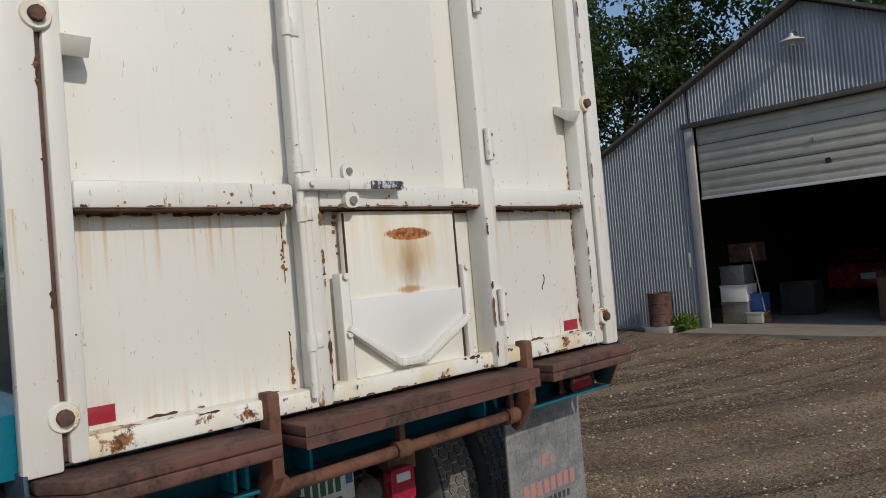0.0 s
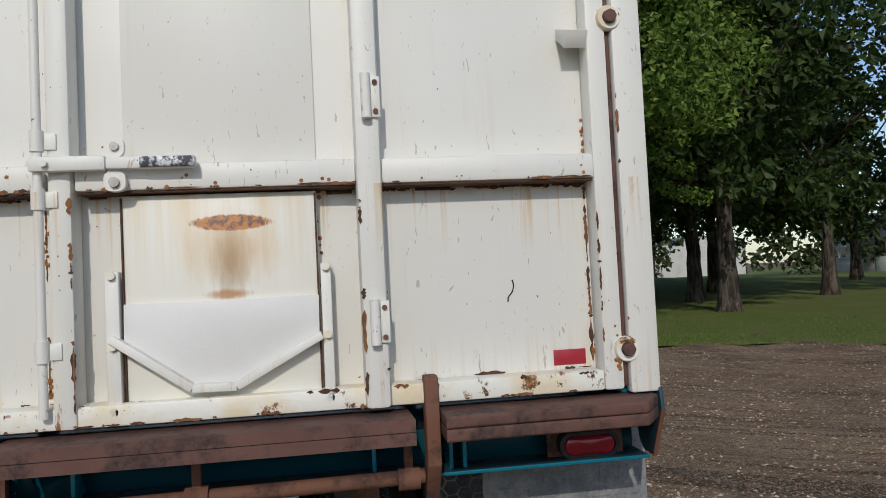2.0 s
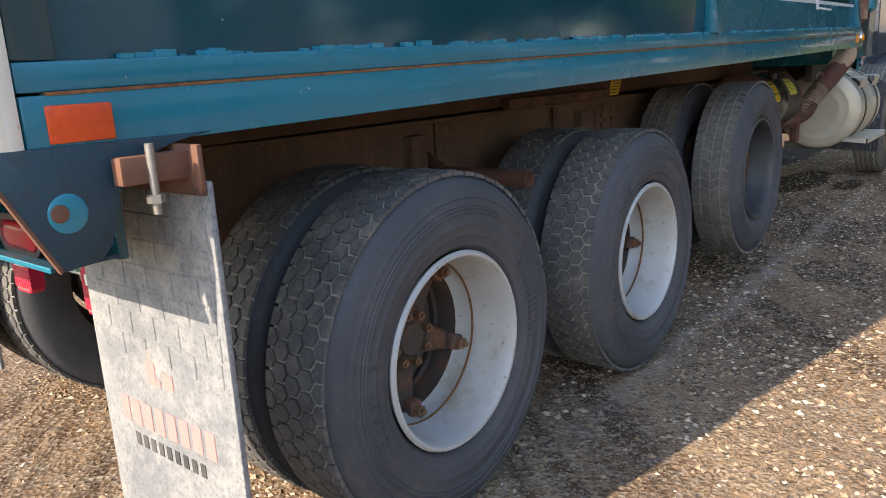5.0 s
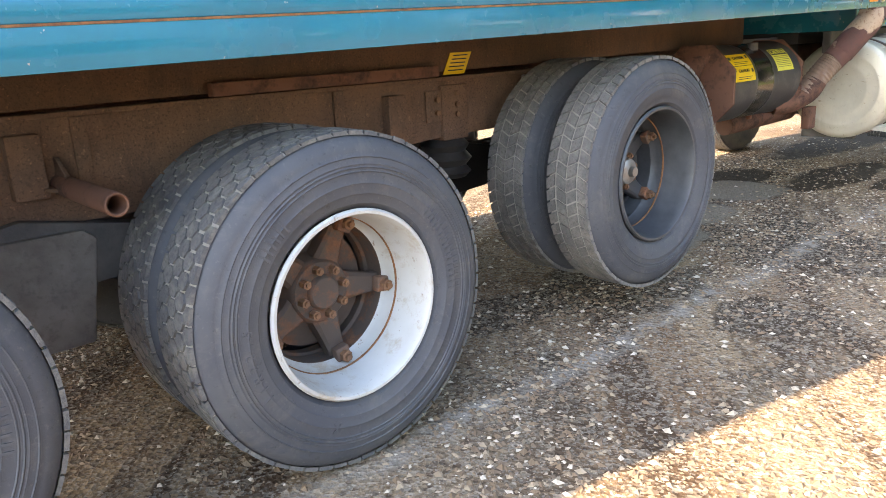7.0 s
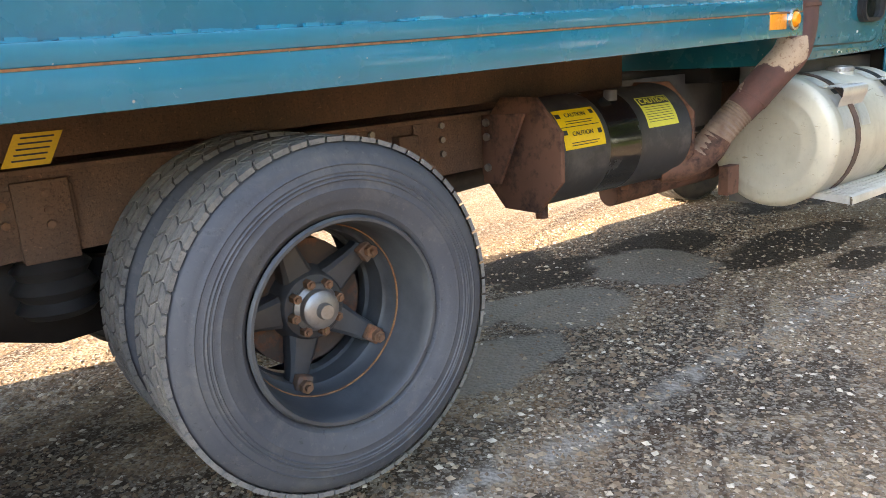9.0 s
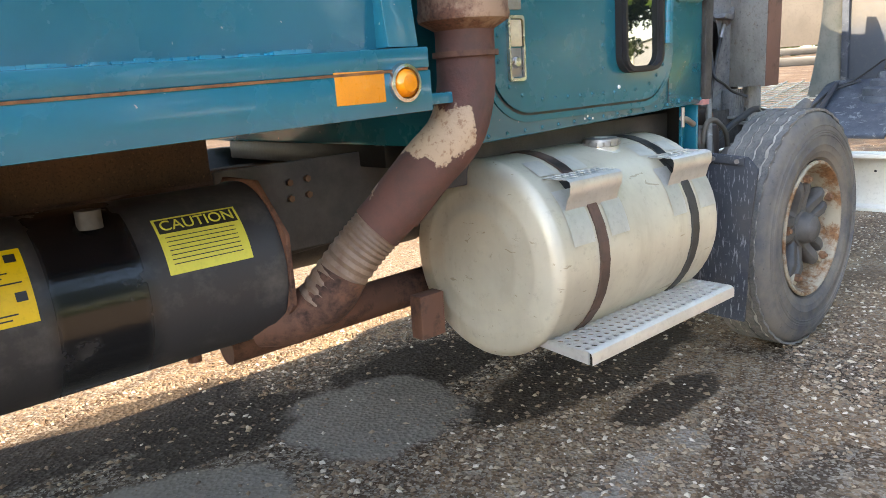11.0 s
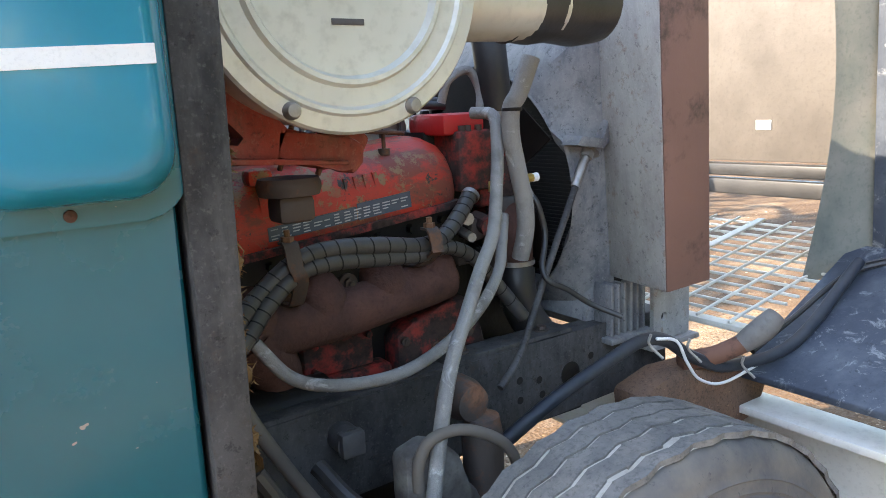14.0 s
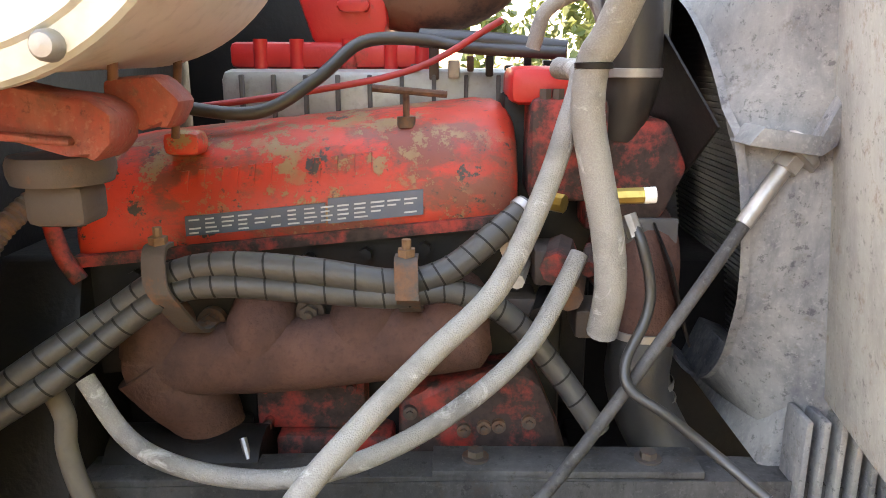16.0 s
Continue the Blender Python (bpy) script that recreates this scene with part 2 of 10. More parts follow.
M["tread_dark"] = rubber("worn_tread_rubber", (0.085, 0.085, 0.088), (0.135, 0.13, 0.124), (0.25, 0.228, 0.195))
M["flap"] = rubber("mud_flap_rubber", (0.17, 0.177, 0.185), (0.27, 0.27, 0.262), (0.37, 0.36, 0.335))


def black_flap():
    m = Mat("scuffed_black_rubber", (0.026, 0.031, 0.043), 0.7)
    m.over(m.ramp(m.noise(3.5, 5, 0.6), 0.42, 0.7), (0.042, 0.047, 0.058))
    m.over(m.op('MULTIPLY', m.ramp(m.noise(70, 4, 0.65, (1, 1.3, 0.22)), 0.575, 0.64), 0.8), (0.25, 0.26, 0.275))
    m.over(m.op('MULTIPLY', m.ramp(m.noise(38, 4, 0.7, (1, 0.5, 1.6)), 0.62, 0.70), 0.6), (0.19, 0.195, 0.205))
    m.over(m.op('MULTIPLY', m.ramp(m.noise(5), 0.5, 0.75), 0.5), (0.09, 0.08, 0.07))
    m.bump(m.noise(60, 4), 0.3, 0.003)
    return m.m


M["black_flap"] = black_flap()


def rim_paint():
    """Chalky white wheel paint with rust runs and road grime."""
    m = Mat("white_painted_rim", (0.46, 0.465, 0.455), 0.38)
    m.over(m.ramp(m.noise(2.6, 5), 0.42, 0.66), (0.39, 0.38, 0.35))
    m.over(m.op('MULTIPLY', m.ramp(m.noise(8, 7, 0.72), 0.53, 0.66), 0.7), (0.33, 0.255, 0.175))
    m.over(m.op('MULTIPLY', m.ramp(m.noise(30, 6, 0.75), 0.62, 0.68), 0.8), (0.15, 0.08, 0.045))
    m.gloss(m.noise(9, 5), 0.30, 0.6)
    m.bump(m.noise(120, 3), 0.08, 0.001)
    return m.m


M["rim"] = rim_paint()
M["rim_rust"] = rusty("rust_rimmed_wheel", (0.37, 0.31, 0.23), (0.24, 0.115, 0.05), 0.6, 9, 0.75)
M["rim_dark"] = plain("black_wheel_rim", (0.03, 0.033, 0.038), (0.07, 0.075, 0.08), 6, 0.5, 0, 50, 0.15)
M["hub"] = rusty("greasy_rusted_hub", (0.075, 0.055, 0.045), (0.19, 0.085, 0.045), 0.45, 9, 0.7)
M["clamp"] = rusty("rusted_wheel_clamp", (0.12, 0.075, 0.055), (0.24, 0.10, 0.05), 0.6, 14, 0.75, 70)
M["nut"] = plain("bare_rusted_nut", (0.26, 0.14, 0.08), (0.14, 0.07, 0.04), 20, 0.65, 0.2)


def tank_metal():
    """Oxidised sheet aluminium: cloudy, with drip marks, scratches and dents."""
    m = Mat("tank_aluminium", (0.60, 0.545, 0.425), 0.42, 0.25)
    m.over(m.ramp(m.noise(3.2, 6, 0.62), 0.36, 0.68), (0.49, 0.435, 0.335))
    m.over(m.op('MULTIPLY', m.ramp(m.noise(7, 5, 0.65, (1, 1, 0.18)), 0.52, 0.7), 0.5), (0.40, 0.345, 0.25))
    m.over(m.op('MULTIPLY', m.ramp(m.noise(26, 6, 0.72), 0.56, 0.68), 0.4), (0.36, 0.31, 0.23))
    m.over(m.op('MULTIPLY', m.ramp(m.noise(16, 3, 0.5, (0.35, 1, 2.5), 1.2), 0.685, 0.70), 0.7), (0.30, 0.24, 0.16))
    m.gloss(m.noise(5, 6), 0.30, 0.58)
    m.bump(m.noise(2.2, 2), 0.15, 0.02)
    m.bump(m.noise(90, 3), 0.08, 0.002)
    return m.m


M["alu"] = tank_metal()
M["alu_end"] = plain("dull_tank_aluminium", (0.58, 0.55, 0.48), (0.43, 0.40, 0.34), 5, 0.48, 0.3, 30, 0.1, 0.3, 0.7)
M["alu_plate"] = plain("brushed_aluminium_step", (0.64, 0.62, 0.58), (0.55, 0.52, 0.47), 9, 0.38, 0.55, 50, 0.1)
M["cover_alu"] = plain("cream_air_cleaner_metal", (0.63, 0.61, 0.54), (0.53, 0.505, 0.435), 5, 0.38, 0.35, 40, 0.08)
M["strap"] = plain("rusted_strap", (0.115, 0.06, 0.042), (0.06, 0.04, 0.03), 10, 0.75, 0, 60, 0.3)
M["dark_strap"] = plain("black_strap_rubber", (0.025, 0.024, 0.024), (0.06, 0.055, 0.05), 10, 0.6, 0, 60, 0.3)


def muffler_mat():
    m = Mat("sooty_muffler_steel", (0.03, 0.029, 0.031), 0.55)
    m.over(m.ramp(m.noise(6, 6, 0.7), 0.48, 0.72), (0.085, 0.078, 0.072))
    x = m.axis(0)
    wet = m.op('MULTIPLY', m.ramp(x, 5.79, 5.83), m.op('SUBTRACT', 1.0, m.ramp(x, 6.01, 6.06)))
    wet = m.op('MULTIPLY', wet, m.ramp(m.noise(7), 0.25, 0.4))
    m.over(wet, (0.006, 0.006, 0.007))
    m.gloss(wet, 0.55, 0.12)
    m.bump(m.noise(50, 4), 0.2, 0.003)
    return m.m


M["muffler"] = muffler_mat()


def exhaust_mat():
    m = Mat("rusted_exhaust_pipe", (0.125, 0.052, 0.04), 0.85)
    m.over(m.ramp(m.noise(9, 6, 0.7), 0.42, 0.65), (0.085, 0.045, 0.036))
    bare = m.ramp(m.noise(3.2, 6, 0.6, (1, 1, 0.8), 0.3, (0.4, 1.7, 0.2)), 0.62, 0.64)
    m.over(bare, (0.38, 0.26, 0.19))
    # one large patch where the plating has flaked at the bend
    dx, dz = m.op('DIVIDE', m.op('SUBTRACT', m.axis(0), 6.765), 0.080), m.op('DIVIDE', m.op('SUBTRACT', m.axis(2), 1.312), 0.080)
    d = m.op('SQRT', m.op('ADD', m.op('MULTIPLY', dx, dx), m.op('MULTIPLY', dz, dz)))
    patch = m.op('SUBTRACT', 1.0, m.ramp(m.op('ADD', d, m.op('MULTIPLY', m.op('SUBTRACT', m.noise(14, 6, 0.7), 0.5), 1.4)), 0.93, 0.99))
    m.over(patch, (0.47, 0.33, 0.22))
    bare = m.op('MAXIMUM', bare, patch)
    m.over(m.op('MULTIPLY', bare, m.op('MULTIPLY', m.ramp(m.noise(60, 5, 0.7), 0.54, 0.62), 0.7)), (0.24, 0.12, 0.07))
    m.bump(m.op('SUBTRACT', m.noise(70, 4), bare), 0.45, 0.004)
    return m.m


M["exhaust"] = exhaust_mat()
M["stack"] = rusty("flaking_stack", (0.31, 0.19, 0.12), (0.14, 0.058, 0.034), 0.85, 7, 0.75, 90)
M["flex"] = plain("flexible_pipe", (0.30, 0.22, 0.17), (0.20, 0.12, 0.08), 9, 0.6, 0.4, 60, 0.2)
M["yellow"] = plain("yellow_sticker", (0.78, 0.50, 0.01), (0.70, 0.44, 0.01), 9, 0.45)
M["lemon"] = plain("pale_yellow_sticker", (0.72, 0.66, 0.10), (0.65, 0.58, 0.08), 9, 0.45)
M["ink"] = plain("black_print", (0.015, 0.015, 0.015), (0.03, 0.03, 0.03), 20, 0.5)
M["amber"] = plain("amber_lens", (0.85, 0.28, 0.01), (0.75, 0.22, 0.01), 30, 0.2, 0, 90, 0.05)
M["orange"] = plain("orange_reflector", (0.80, 0.28, 0.02), (0.75, 0.25, 0.02), 40, 0.3, 0, 200, 0.1)
M["red_lens"] = plain("red_lamp_lens", (0.33, 0.012, 0.022), (0.25, 0.01, 0.018), 12, 0.16, 0, 90, 0.05)
M["lamp_pink"] = plain("faded_red_lens", (0.42, 0.018, 0.048), (0.34, 0.015, 0.04), 14, 0.22, 0, 90, 0.06)
M["red_tape"] = plain("red_reflective_tape", (0.36, 0.02, 0.035), (0.30, 0.015, 0.03), 30, 0.35, 0, 90, 0.05)
M["orange_red"] = plain("orange_red_reflector", (0.75, 0.09, 0.02), (0.65, 0.07, 0.02), 30, 0.25, 0, 90, 0.05)
M["black"] = plain("black_plastic", (0.02, 0.02, 0.021), (0.035, 0.034, 0.034), 9, 0.5)
M["seal"] = plain("window_seal_rubber", (0.012, 0.011, 0.012), (0.028, 0.024, 0.024), 10, 0.6)
M["chipped"] = plain("chipped_grip_paint", (0.62, 0.63, 0.65), (0.05, 0.055, 0.07), 45, 0.5, 0.2, 160, 0.3, 0.42, 0.52)
M["chrome"] = plain("dull_chrome", (0.66, 0.65, 0.63), (0.5, 0.48, 0.45), 12, 0.25, 0.95, 60, 0.1)
M["steel"] = plain("bare_steel", (0.38, 0.36, 0.34), (0.28, 0.25, 0.22), 12, 0.45, 0.7, 60, 0.15)
M["plate_white"] = plain("number_plate_white", (0.62, 0.68, 0.66), (0.55, 0.62, 0.60), 12, 0.4)
M["plate_green"] = plain("number_plate_print", (0.03, 0.12, 0.07), (0.04, 0.10, 0.07), 12, 0.5)
M["blue"] = plain("blue_print", (0.05, 0.12, 0.35), (0.05, 0.10, 0.30), 12, 0.5)
M["pink"] = plain("faded_red_print", (0.50, 0.20, 0.18), (0.36, 0.22, 0.20), 18, 0.8)
M["dusty_red"] = dusty_sheet("dusty_red_casting", (0.32, 0.045, 0.030), (0.17, 0.045, 0.034), (0.30, 0.145, 0.10), (0.085, 0.048, 0.036))
M["engine_red"] = rusty("engine_red_paint", (0.42, 0.030, 0.020), (0.055, 0.032, 0.026), 0.95, 12, 0.5, 50)
M["bright_red"] = rusty("fresh_red_paint", (0.55, 0.022, 0.022), (0.20, 0.05, 0.03), 0.15, 9, 0.4, 50)


def valve_paint():
    m = Mat("flaking_valve_cover_paint", (0.58, 0.040, 0.018), 0.4)
    m.over(m.ramp(m.noise(5, 5), 0.45, 0.7), (0.40, 0.035, 0.018))
    m.over(m.op('MULTIPLY', m.ramp(m.noise(5, 8, 0.72, (1, 1.5, 1.5)), 0.50, 0.57), 0.75), (0.12, 0.055, 0.035))
    flake = m.op('MULTIPLY', m.ramp(m.noise(20, 8, 0.75), 0.53, 0.55), m.ramp(m.noise(5, 4, 0.6, (1, 1, 1), 0.0, (7, 1, 3)), 0.44, 0.54))
    m.over(flake, (0.27, 0.155, 0.07))
    m.over(m.ramp(m.noise(17, 6, 0.7, (1, 1, 1), 0.0, (4, 2, 1)), 0.60, 0.63), (0.045, 0.035, 0.028))
    m.over(m.op('MULTIPLY', m.ramp(m.noise(75, 6, 0.75), 0.60, 0.65), 0.85), (0.07, 0.04, 0.03))
    m.gloss(m.noise(9), 0.32, 0.7)
    m.bump(m.op('SUBTRACT', m.noise(60, 4), flake), 0.3, 0.003)
    return m.m


M["cover_red"] = valve_paint()
M["manifold"] = plain("rusted_cast_iron", (0.135, 0.064, 0.048), (0.07, 0.037, 0.03), 9, 0.92, 0, 95, 1.0, spec=0.2)
M["cast_alu"] = plain("cast_aluminium", (0.45, 0.44, 0.41), (0.33, 0.31, 0.28), 12, 0.5, 0.6, 80, 0.25)
M["wrap"] = plain("grey_wrapped_rubber", (0.046, 0.043, 0.040), (0.075, 0.068, 0.06), 11, 0.48, 0, 60, 0.3)
M["loom"] = plain("blue_black_loom", (0.014, 0.019, 0.028), (0.035, 0.038, 0.043), 11, 0.5, 0, 60, 0.3)
M["hose"] = plain("black_rubber_hose", (0.022, 0.021, 0.021), (0.042, 0.038, 0.035), 9, 0.42, 0, 60, 0.2)
M["hose_dirty"] = plain("dusty_hose", (0.12, 0.10, 0.085), (0.17, 0.14, 0.11), 9, 0.8, 0, 60, 0.25)


def braid():
    m = Mat("braided_hose", (0.27, 0.255, 0.235), 0.75)
    v = m.voronoi(420)
    m.over(m.op('MULTIPLY', m.ramp(v, 0.2, 0.7), 0.45), (0.20, 0.185, 0.165))
    m.over(m.op('MULTIPLY', m.ramp(m.noise(12, 4), 0.5, 0.7), 0.7), (0.12, 0.11, 0.10))
    m.over(m.op('MULTIPLY', m.ramp(m.noise(16, 5, 0.7, (1, 1, 1), 0.8, (2, 5, 1)), 0.58, 0.66), 0.8), (0.46, 0.44, 0.41))
    m.bump(v, 0.5, 0.002)
    return m.m


M["braid"] = braid()
M["red_hose"] = plain("red_hose_rubber", (0.42, 0.03, 0.03), (0.3, 0.03, 0.03), 12, 0.5)


M["shroud"] = dusty_sheet("dusty_shroud_sheet", (0.215, 0.21, 0.20), (0.085, 0.09, 0.103), (0.30, 0.292, 0.275), (0.135, 0.12, 0.11))
M["rad_steel"] = dusty_sheet("radiator_side_steel", (0.33, 0.32, 0.30), (0.23, 0.218, 0.208), (0.41, 0.40, 0.37), (0.22, 0.155, 0.118))
M["rad_brown"] = rusty("radiator_channel_steel", (0.20, 0.10, 0.075), (0.10, 0.06, 0.045), 0.5, 4, 0.7)
M["core"] = plain("radiator_core", (0.018, 0.018, 0.019), (0.03, 0.03, 0.03), 30, 0.7, 0, 200, 0.5)
M["hood_in"] = plain("hood_fibreglass", (0.20, 0.19, 0.16), (0.085, 0.105, 0.09), 3.5, 0.65, 0, 60, 0.2)


def tray_mat():
    """Blue-black undercoating with dust and pale scuffs."""
    m = Mat("dirty_hood_tray", (0.038, 0.048, 0.066), 0.6)
    m.over(m.ramp(m.noise(5, 6, 0.7), 0.45, 0.7), (0.085, 0.10, 0.12))
    m.over(m.op('MULTIPLY', m.ramp(m.noise(13, 7, 0.75, (1, 1, 1), 0.8), 0.56, 0.64), 0.7), (0.26, 0.275, 0.28))
    m.over(m.op('MULTIPLY', m.ramp(m.noise(45, 6, 0.75), 0.58, 0.66), 0.6), (0.018, 0.022, 0.03))
    m.gloss(m.noise(8, 5), 0.4, 0.8)
    m.bump(m.noise(30, 6, 0.7), 0.35, 0.006)
    return m.m


M["hood_dark"] = tray_mat()


def hood_wall_mat():
    m = Mat("hood_wall_shaded_low", (0.125, 0.115, 0.102), 0.6)
    m.over(m.ramp(m.noise(5, 5), 0.4, 0.7), (0.095, 0.088, 0.078))
    # the cast shade over the lower wall is mixed into the colour
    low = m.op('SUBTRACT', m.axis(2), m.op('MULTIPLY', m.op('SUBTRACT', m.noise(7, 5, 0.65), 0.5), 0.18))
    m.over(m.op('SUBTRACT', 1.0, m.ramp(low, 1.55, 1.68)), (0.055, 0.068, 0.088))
    m.over(m.op('MULTIPLY', m.ramp(m.noise(22, 6, 0.7), 0.55, 0.7), 0.5), (0.10, 0.105, 0.11))
    m.bump(m.noise(60, 4), 0.2, 0.003)
    return m.m


M["hood_wall"] = hood_wall_mat()
M["hood_plate"] = plain("pale_hood_lining", (0.105, 0.092, 0.08), (0.068, 0.058, 0.05), 3, 0.6, 0, 60, 0.15)
M["hood_green"] = plain("mossy_hood_edge", (0.11, 0.125, 0.045), (0.05, 0.065, 0.04), 5, 0.6)
M["foam"] = plain("rotten_insulation_foam", (0.25, 0.138, 0.05), (0.09, 0.05, 0.022), 22, 0.95, 0, 90, 0.9)
M["cream"] = plain("cream_edge", (0.68, 0.58, 0.38), (0.5, 0.4, 0.25), 14, 0.7)
M["brass"] = plain("brass_fitting", (0.62, 0.42, 0.12), (0.45, 0.28, 0.08), 20, 0.35, 0.9)
M["label_dark"] = plain("engine_data_plate", (0.05, 0.07, 0.11), (0.09, 0.10, 0.13), 20, 0.4, 0.3)
M["label_print"] = plain("data_plate_print", (0.50, 0.50, 0.52), (0.4, 0.4, 0.42), 30, 0.5)
M["grating"] = plain("pale_grating", (0.62, 0.60, 0.52), (0.5, 0.47, 0.40), 8, 0.6)
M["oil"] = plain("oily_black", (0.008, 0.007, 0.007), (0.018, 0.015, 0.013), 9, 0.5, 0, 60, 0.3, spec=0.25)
dark_glass = Mat("dark_glass", (0.012, 0.014, 0.014), 0.03, 0, 0.9)
M["dark_glass"] = dark_glass.m
mirror_glass = Mat("tinted_window_glass", (0.012, 0.016, 0.014), 0.02, 0, 1.0)
mirror_glass.b.inputs["IOR"].default_value = 1.8
M["cab_glass"] = mirror_glass.m


# ---- mesh helpers ----
def to_object(name, bm, material, smooth=True):
    me = bpy.data.meshes.new(name)
    bmesh.ops.recalc_face_normals(bm, faces=bm.faces)
    bm.to_mesh(me)
    bm.free()
    for m in (material if isinstance(material, (list, tuple)) else [material]):
        me.materials.append(m)
    if smooth:
        me.shade_smooth()
        me.set_sharp_from_angle(angle=radians(35))
    return new(name, me)


def part(name, bm, material, parent, label=""):
    ob = to_object(name, bm, material)
    if parent is not None:
        ob.parent = parent
        ob.matrix_parent_inverse = parent.matrix_basis.inverted()
    return tagged(ob, label)


def thing(name, at, label, category, group="", kind=""):
    e = new(name)
    e.empty_display_size = 0.2
    e.matrix_basis = Matrix.Translation(at)
    return tagged(e, label, category, group, kind)


def box(bm, x0, x1, y0, y1, z0, z1, bevel=0.0, seg=2, rot=None):
    r = bmesh.ops.create_cube(bm, size=1)
    c = Vector(((x0 + x1) / 2, (y0 + y1) / 2, (z0 + z1) / 2))
    m = Matrix.Translation(c) @ (rot if rot else Matrix.Identity(4)) @ Matrix.Diagonal((abs(x1 - x0), abs(y1 - y0), abs(z1 - z0), 1))
    bmesh.ops.transform(bm, matrix=m, verts=r["verts"])
    if bevel > 0:
        edges = list({e for v in r["verts"] for e in v.link_edges})
        bmesh.ops.bevel(bm, geom=edges, offset=bevel, segments=seg, affect='EDGES', profile=0.5)
    return bm


def prism(bm, pts, axis, a, b, bevel=0.0):
    """A polygon given in the two other axes, pushed along an axis from a to b."""
    def at(p, v):
        q = list(p)
        q.insert("xyz".index(axis), v)
        return bm.verts.new(q)
    lo, hi = [at(p, a) for p in pts], [at(p, b) for p in pts]
    n = len(pts)
    faces = [bm.faces.new(lo[::-1]), bm.faces.new(hi)]
    faces += [bm.faces.new((lo[i], lo[(i + 1) % n], hi[(i + 1) % n], hi[i])) for i in range(n)]
    if bevel > 0:
        bmesh.ops.bevel(bm, geom=list({e for f in faces for e in f.edges}), offset=bevel, segments=2, affect='EDGES', profile=0.5)
    return bm


def cyl(bm, p, q, r, r2=None, seg=20, caps=True, bevel=0.0):
    p, q = Vector(p), Vector(q)
    d = q - p
    g = bmesh.ops.create_cone(bm, cap_ends=caps, segments=seg, radius1=r, radius2=r if r2 is None else r2, depth=d.length)
    m = Matrix.Translation((p + q) / 2) @ d.to_track_quat('Z', 'Y').to_matrix().to_4x4()
    bmesh.ops.transform(bm, matrix=m, verts=g["verts"])
    if bevel > 0:
        es = [e for e in {e for v in g["verts"] for e in v.link_edges} if any(len(f.verts) > 4 for f in e.link_faces)]
        bmesh.ops.bevel(bm, geom=es, offset=bevel, segments=2, affect='EDGES', profile=0.5)
    return bm


def spline(pts, n=8):
    """A smooth line through control points."""
    p = [Vector(a) for a in pts]
    if len(p) < 3:
        return p
    p = [2 * p[0] - p[1]] + p + [2 * p[-1] - p[-2]]
    out = []
    for i in range(1, len(p) - 2):
        for k in range(n):
            t = k / n
            a, b, c, d = p[i - 1:i + 3]
            out.append(0.5 * ((2 * b) + (c - a) * t + (2 * a - 5 * b + 4 * c - d) * t * t + (3 * b - a - 3 * c + d) * t ** 3))
    return out + [p[-2]]


def tube(bm, pts, r, seg=12, n=8, wave=None, smooth=True):
    """A hose or pipe along points. r: one radius, or a function of the way from 0 to 1."""
    line = spline(pts, n) if smooth else [Vector(a) for a in pts]
    rings, up = [], None
    for i, c in enumerate(line):
        d = (line[min(i + 1, len(line) - 1)] - line[max(i - 1, 0)]).normalized()
        if up is None:
            up = d.orthogonal().normalized()
        up = (up - d * up.dot(d)).normalized()
        side = d.cross(up)
        rr = r(i / (len(line) - 1)) if callable(r) else r
        if wave:
            rr *= 1 + wave * (i % 2)
        rings.append([bm.verts.new(c + (up * math.cos(a) + side * math.sin(a)) * rr) for a in [2 * math.pi * k / seg for k in range(seg)]])
    for a, b in zip(rings, rings[1:]):
        for k in range(seg):
            bm.faces.new((a[k], a[(k + 1) % seg], b[(k + 1) % seg], b[k]))
    bm.faces.new(rings[0][::-1])
    bm.faces.new(rings[-1])
    return bm


def lathe(bm, profile, seg=48, axis='y', at=(0, 0, 0), closed=False):
    """Turns a profile of (radius, along) round an axis through at."""
    rings = []
    for r, h in profile:
        ring = []
        for k in range(seg):
            a = 2 * math.pi * k / seg
            c, s = r * math.cos(a), r * math.sin(a)
            v = {'y': (c, h, s), 'x': (h, c, s), 'z': (c, s, h)}[axis]
            ring.append(bm.verts.new(Vector(v) + Vector(at)))
        rings.append(ring)
    pairs = list(zip(rings, rings[1:])) + ([(rings[-1], rings[0])] if closed else [])
    for a, b in pairs:
        for k in range(seg):
            bm.faces.new((a[k], a[(k + 1) % seg], b[(k + 1) % seg], b[k]))
    return bm


def rounded(x0, x1, z0, z1, r, n=6):
    """The outline of a rounded rectangle."""
    out = []
    for cx, cz, a0 in ((x1 - r, z1 - r, 0), (x0 + r, z1 - r, 90), (x0 + r, z0 + r, 180), (x1 - r, z0 + r, 270)):
        for k in range(n + 1):
            a = radians(a0 + 90 * k / n)
            out.append((cx + r * math.cos(a), cz + r * math.sin(a)))
    return out


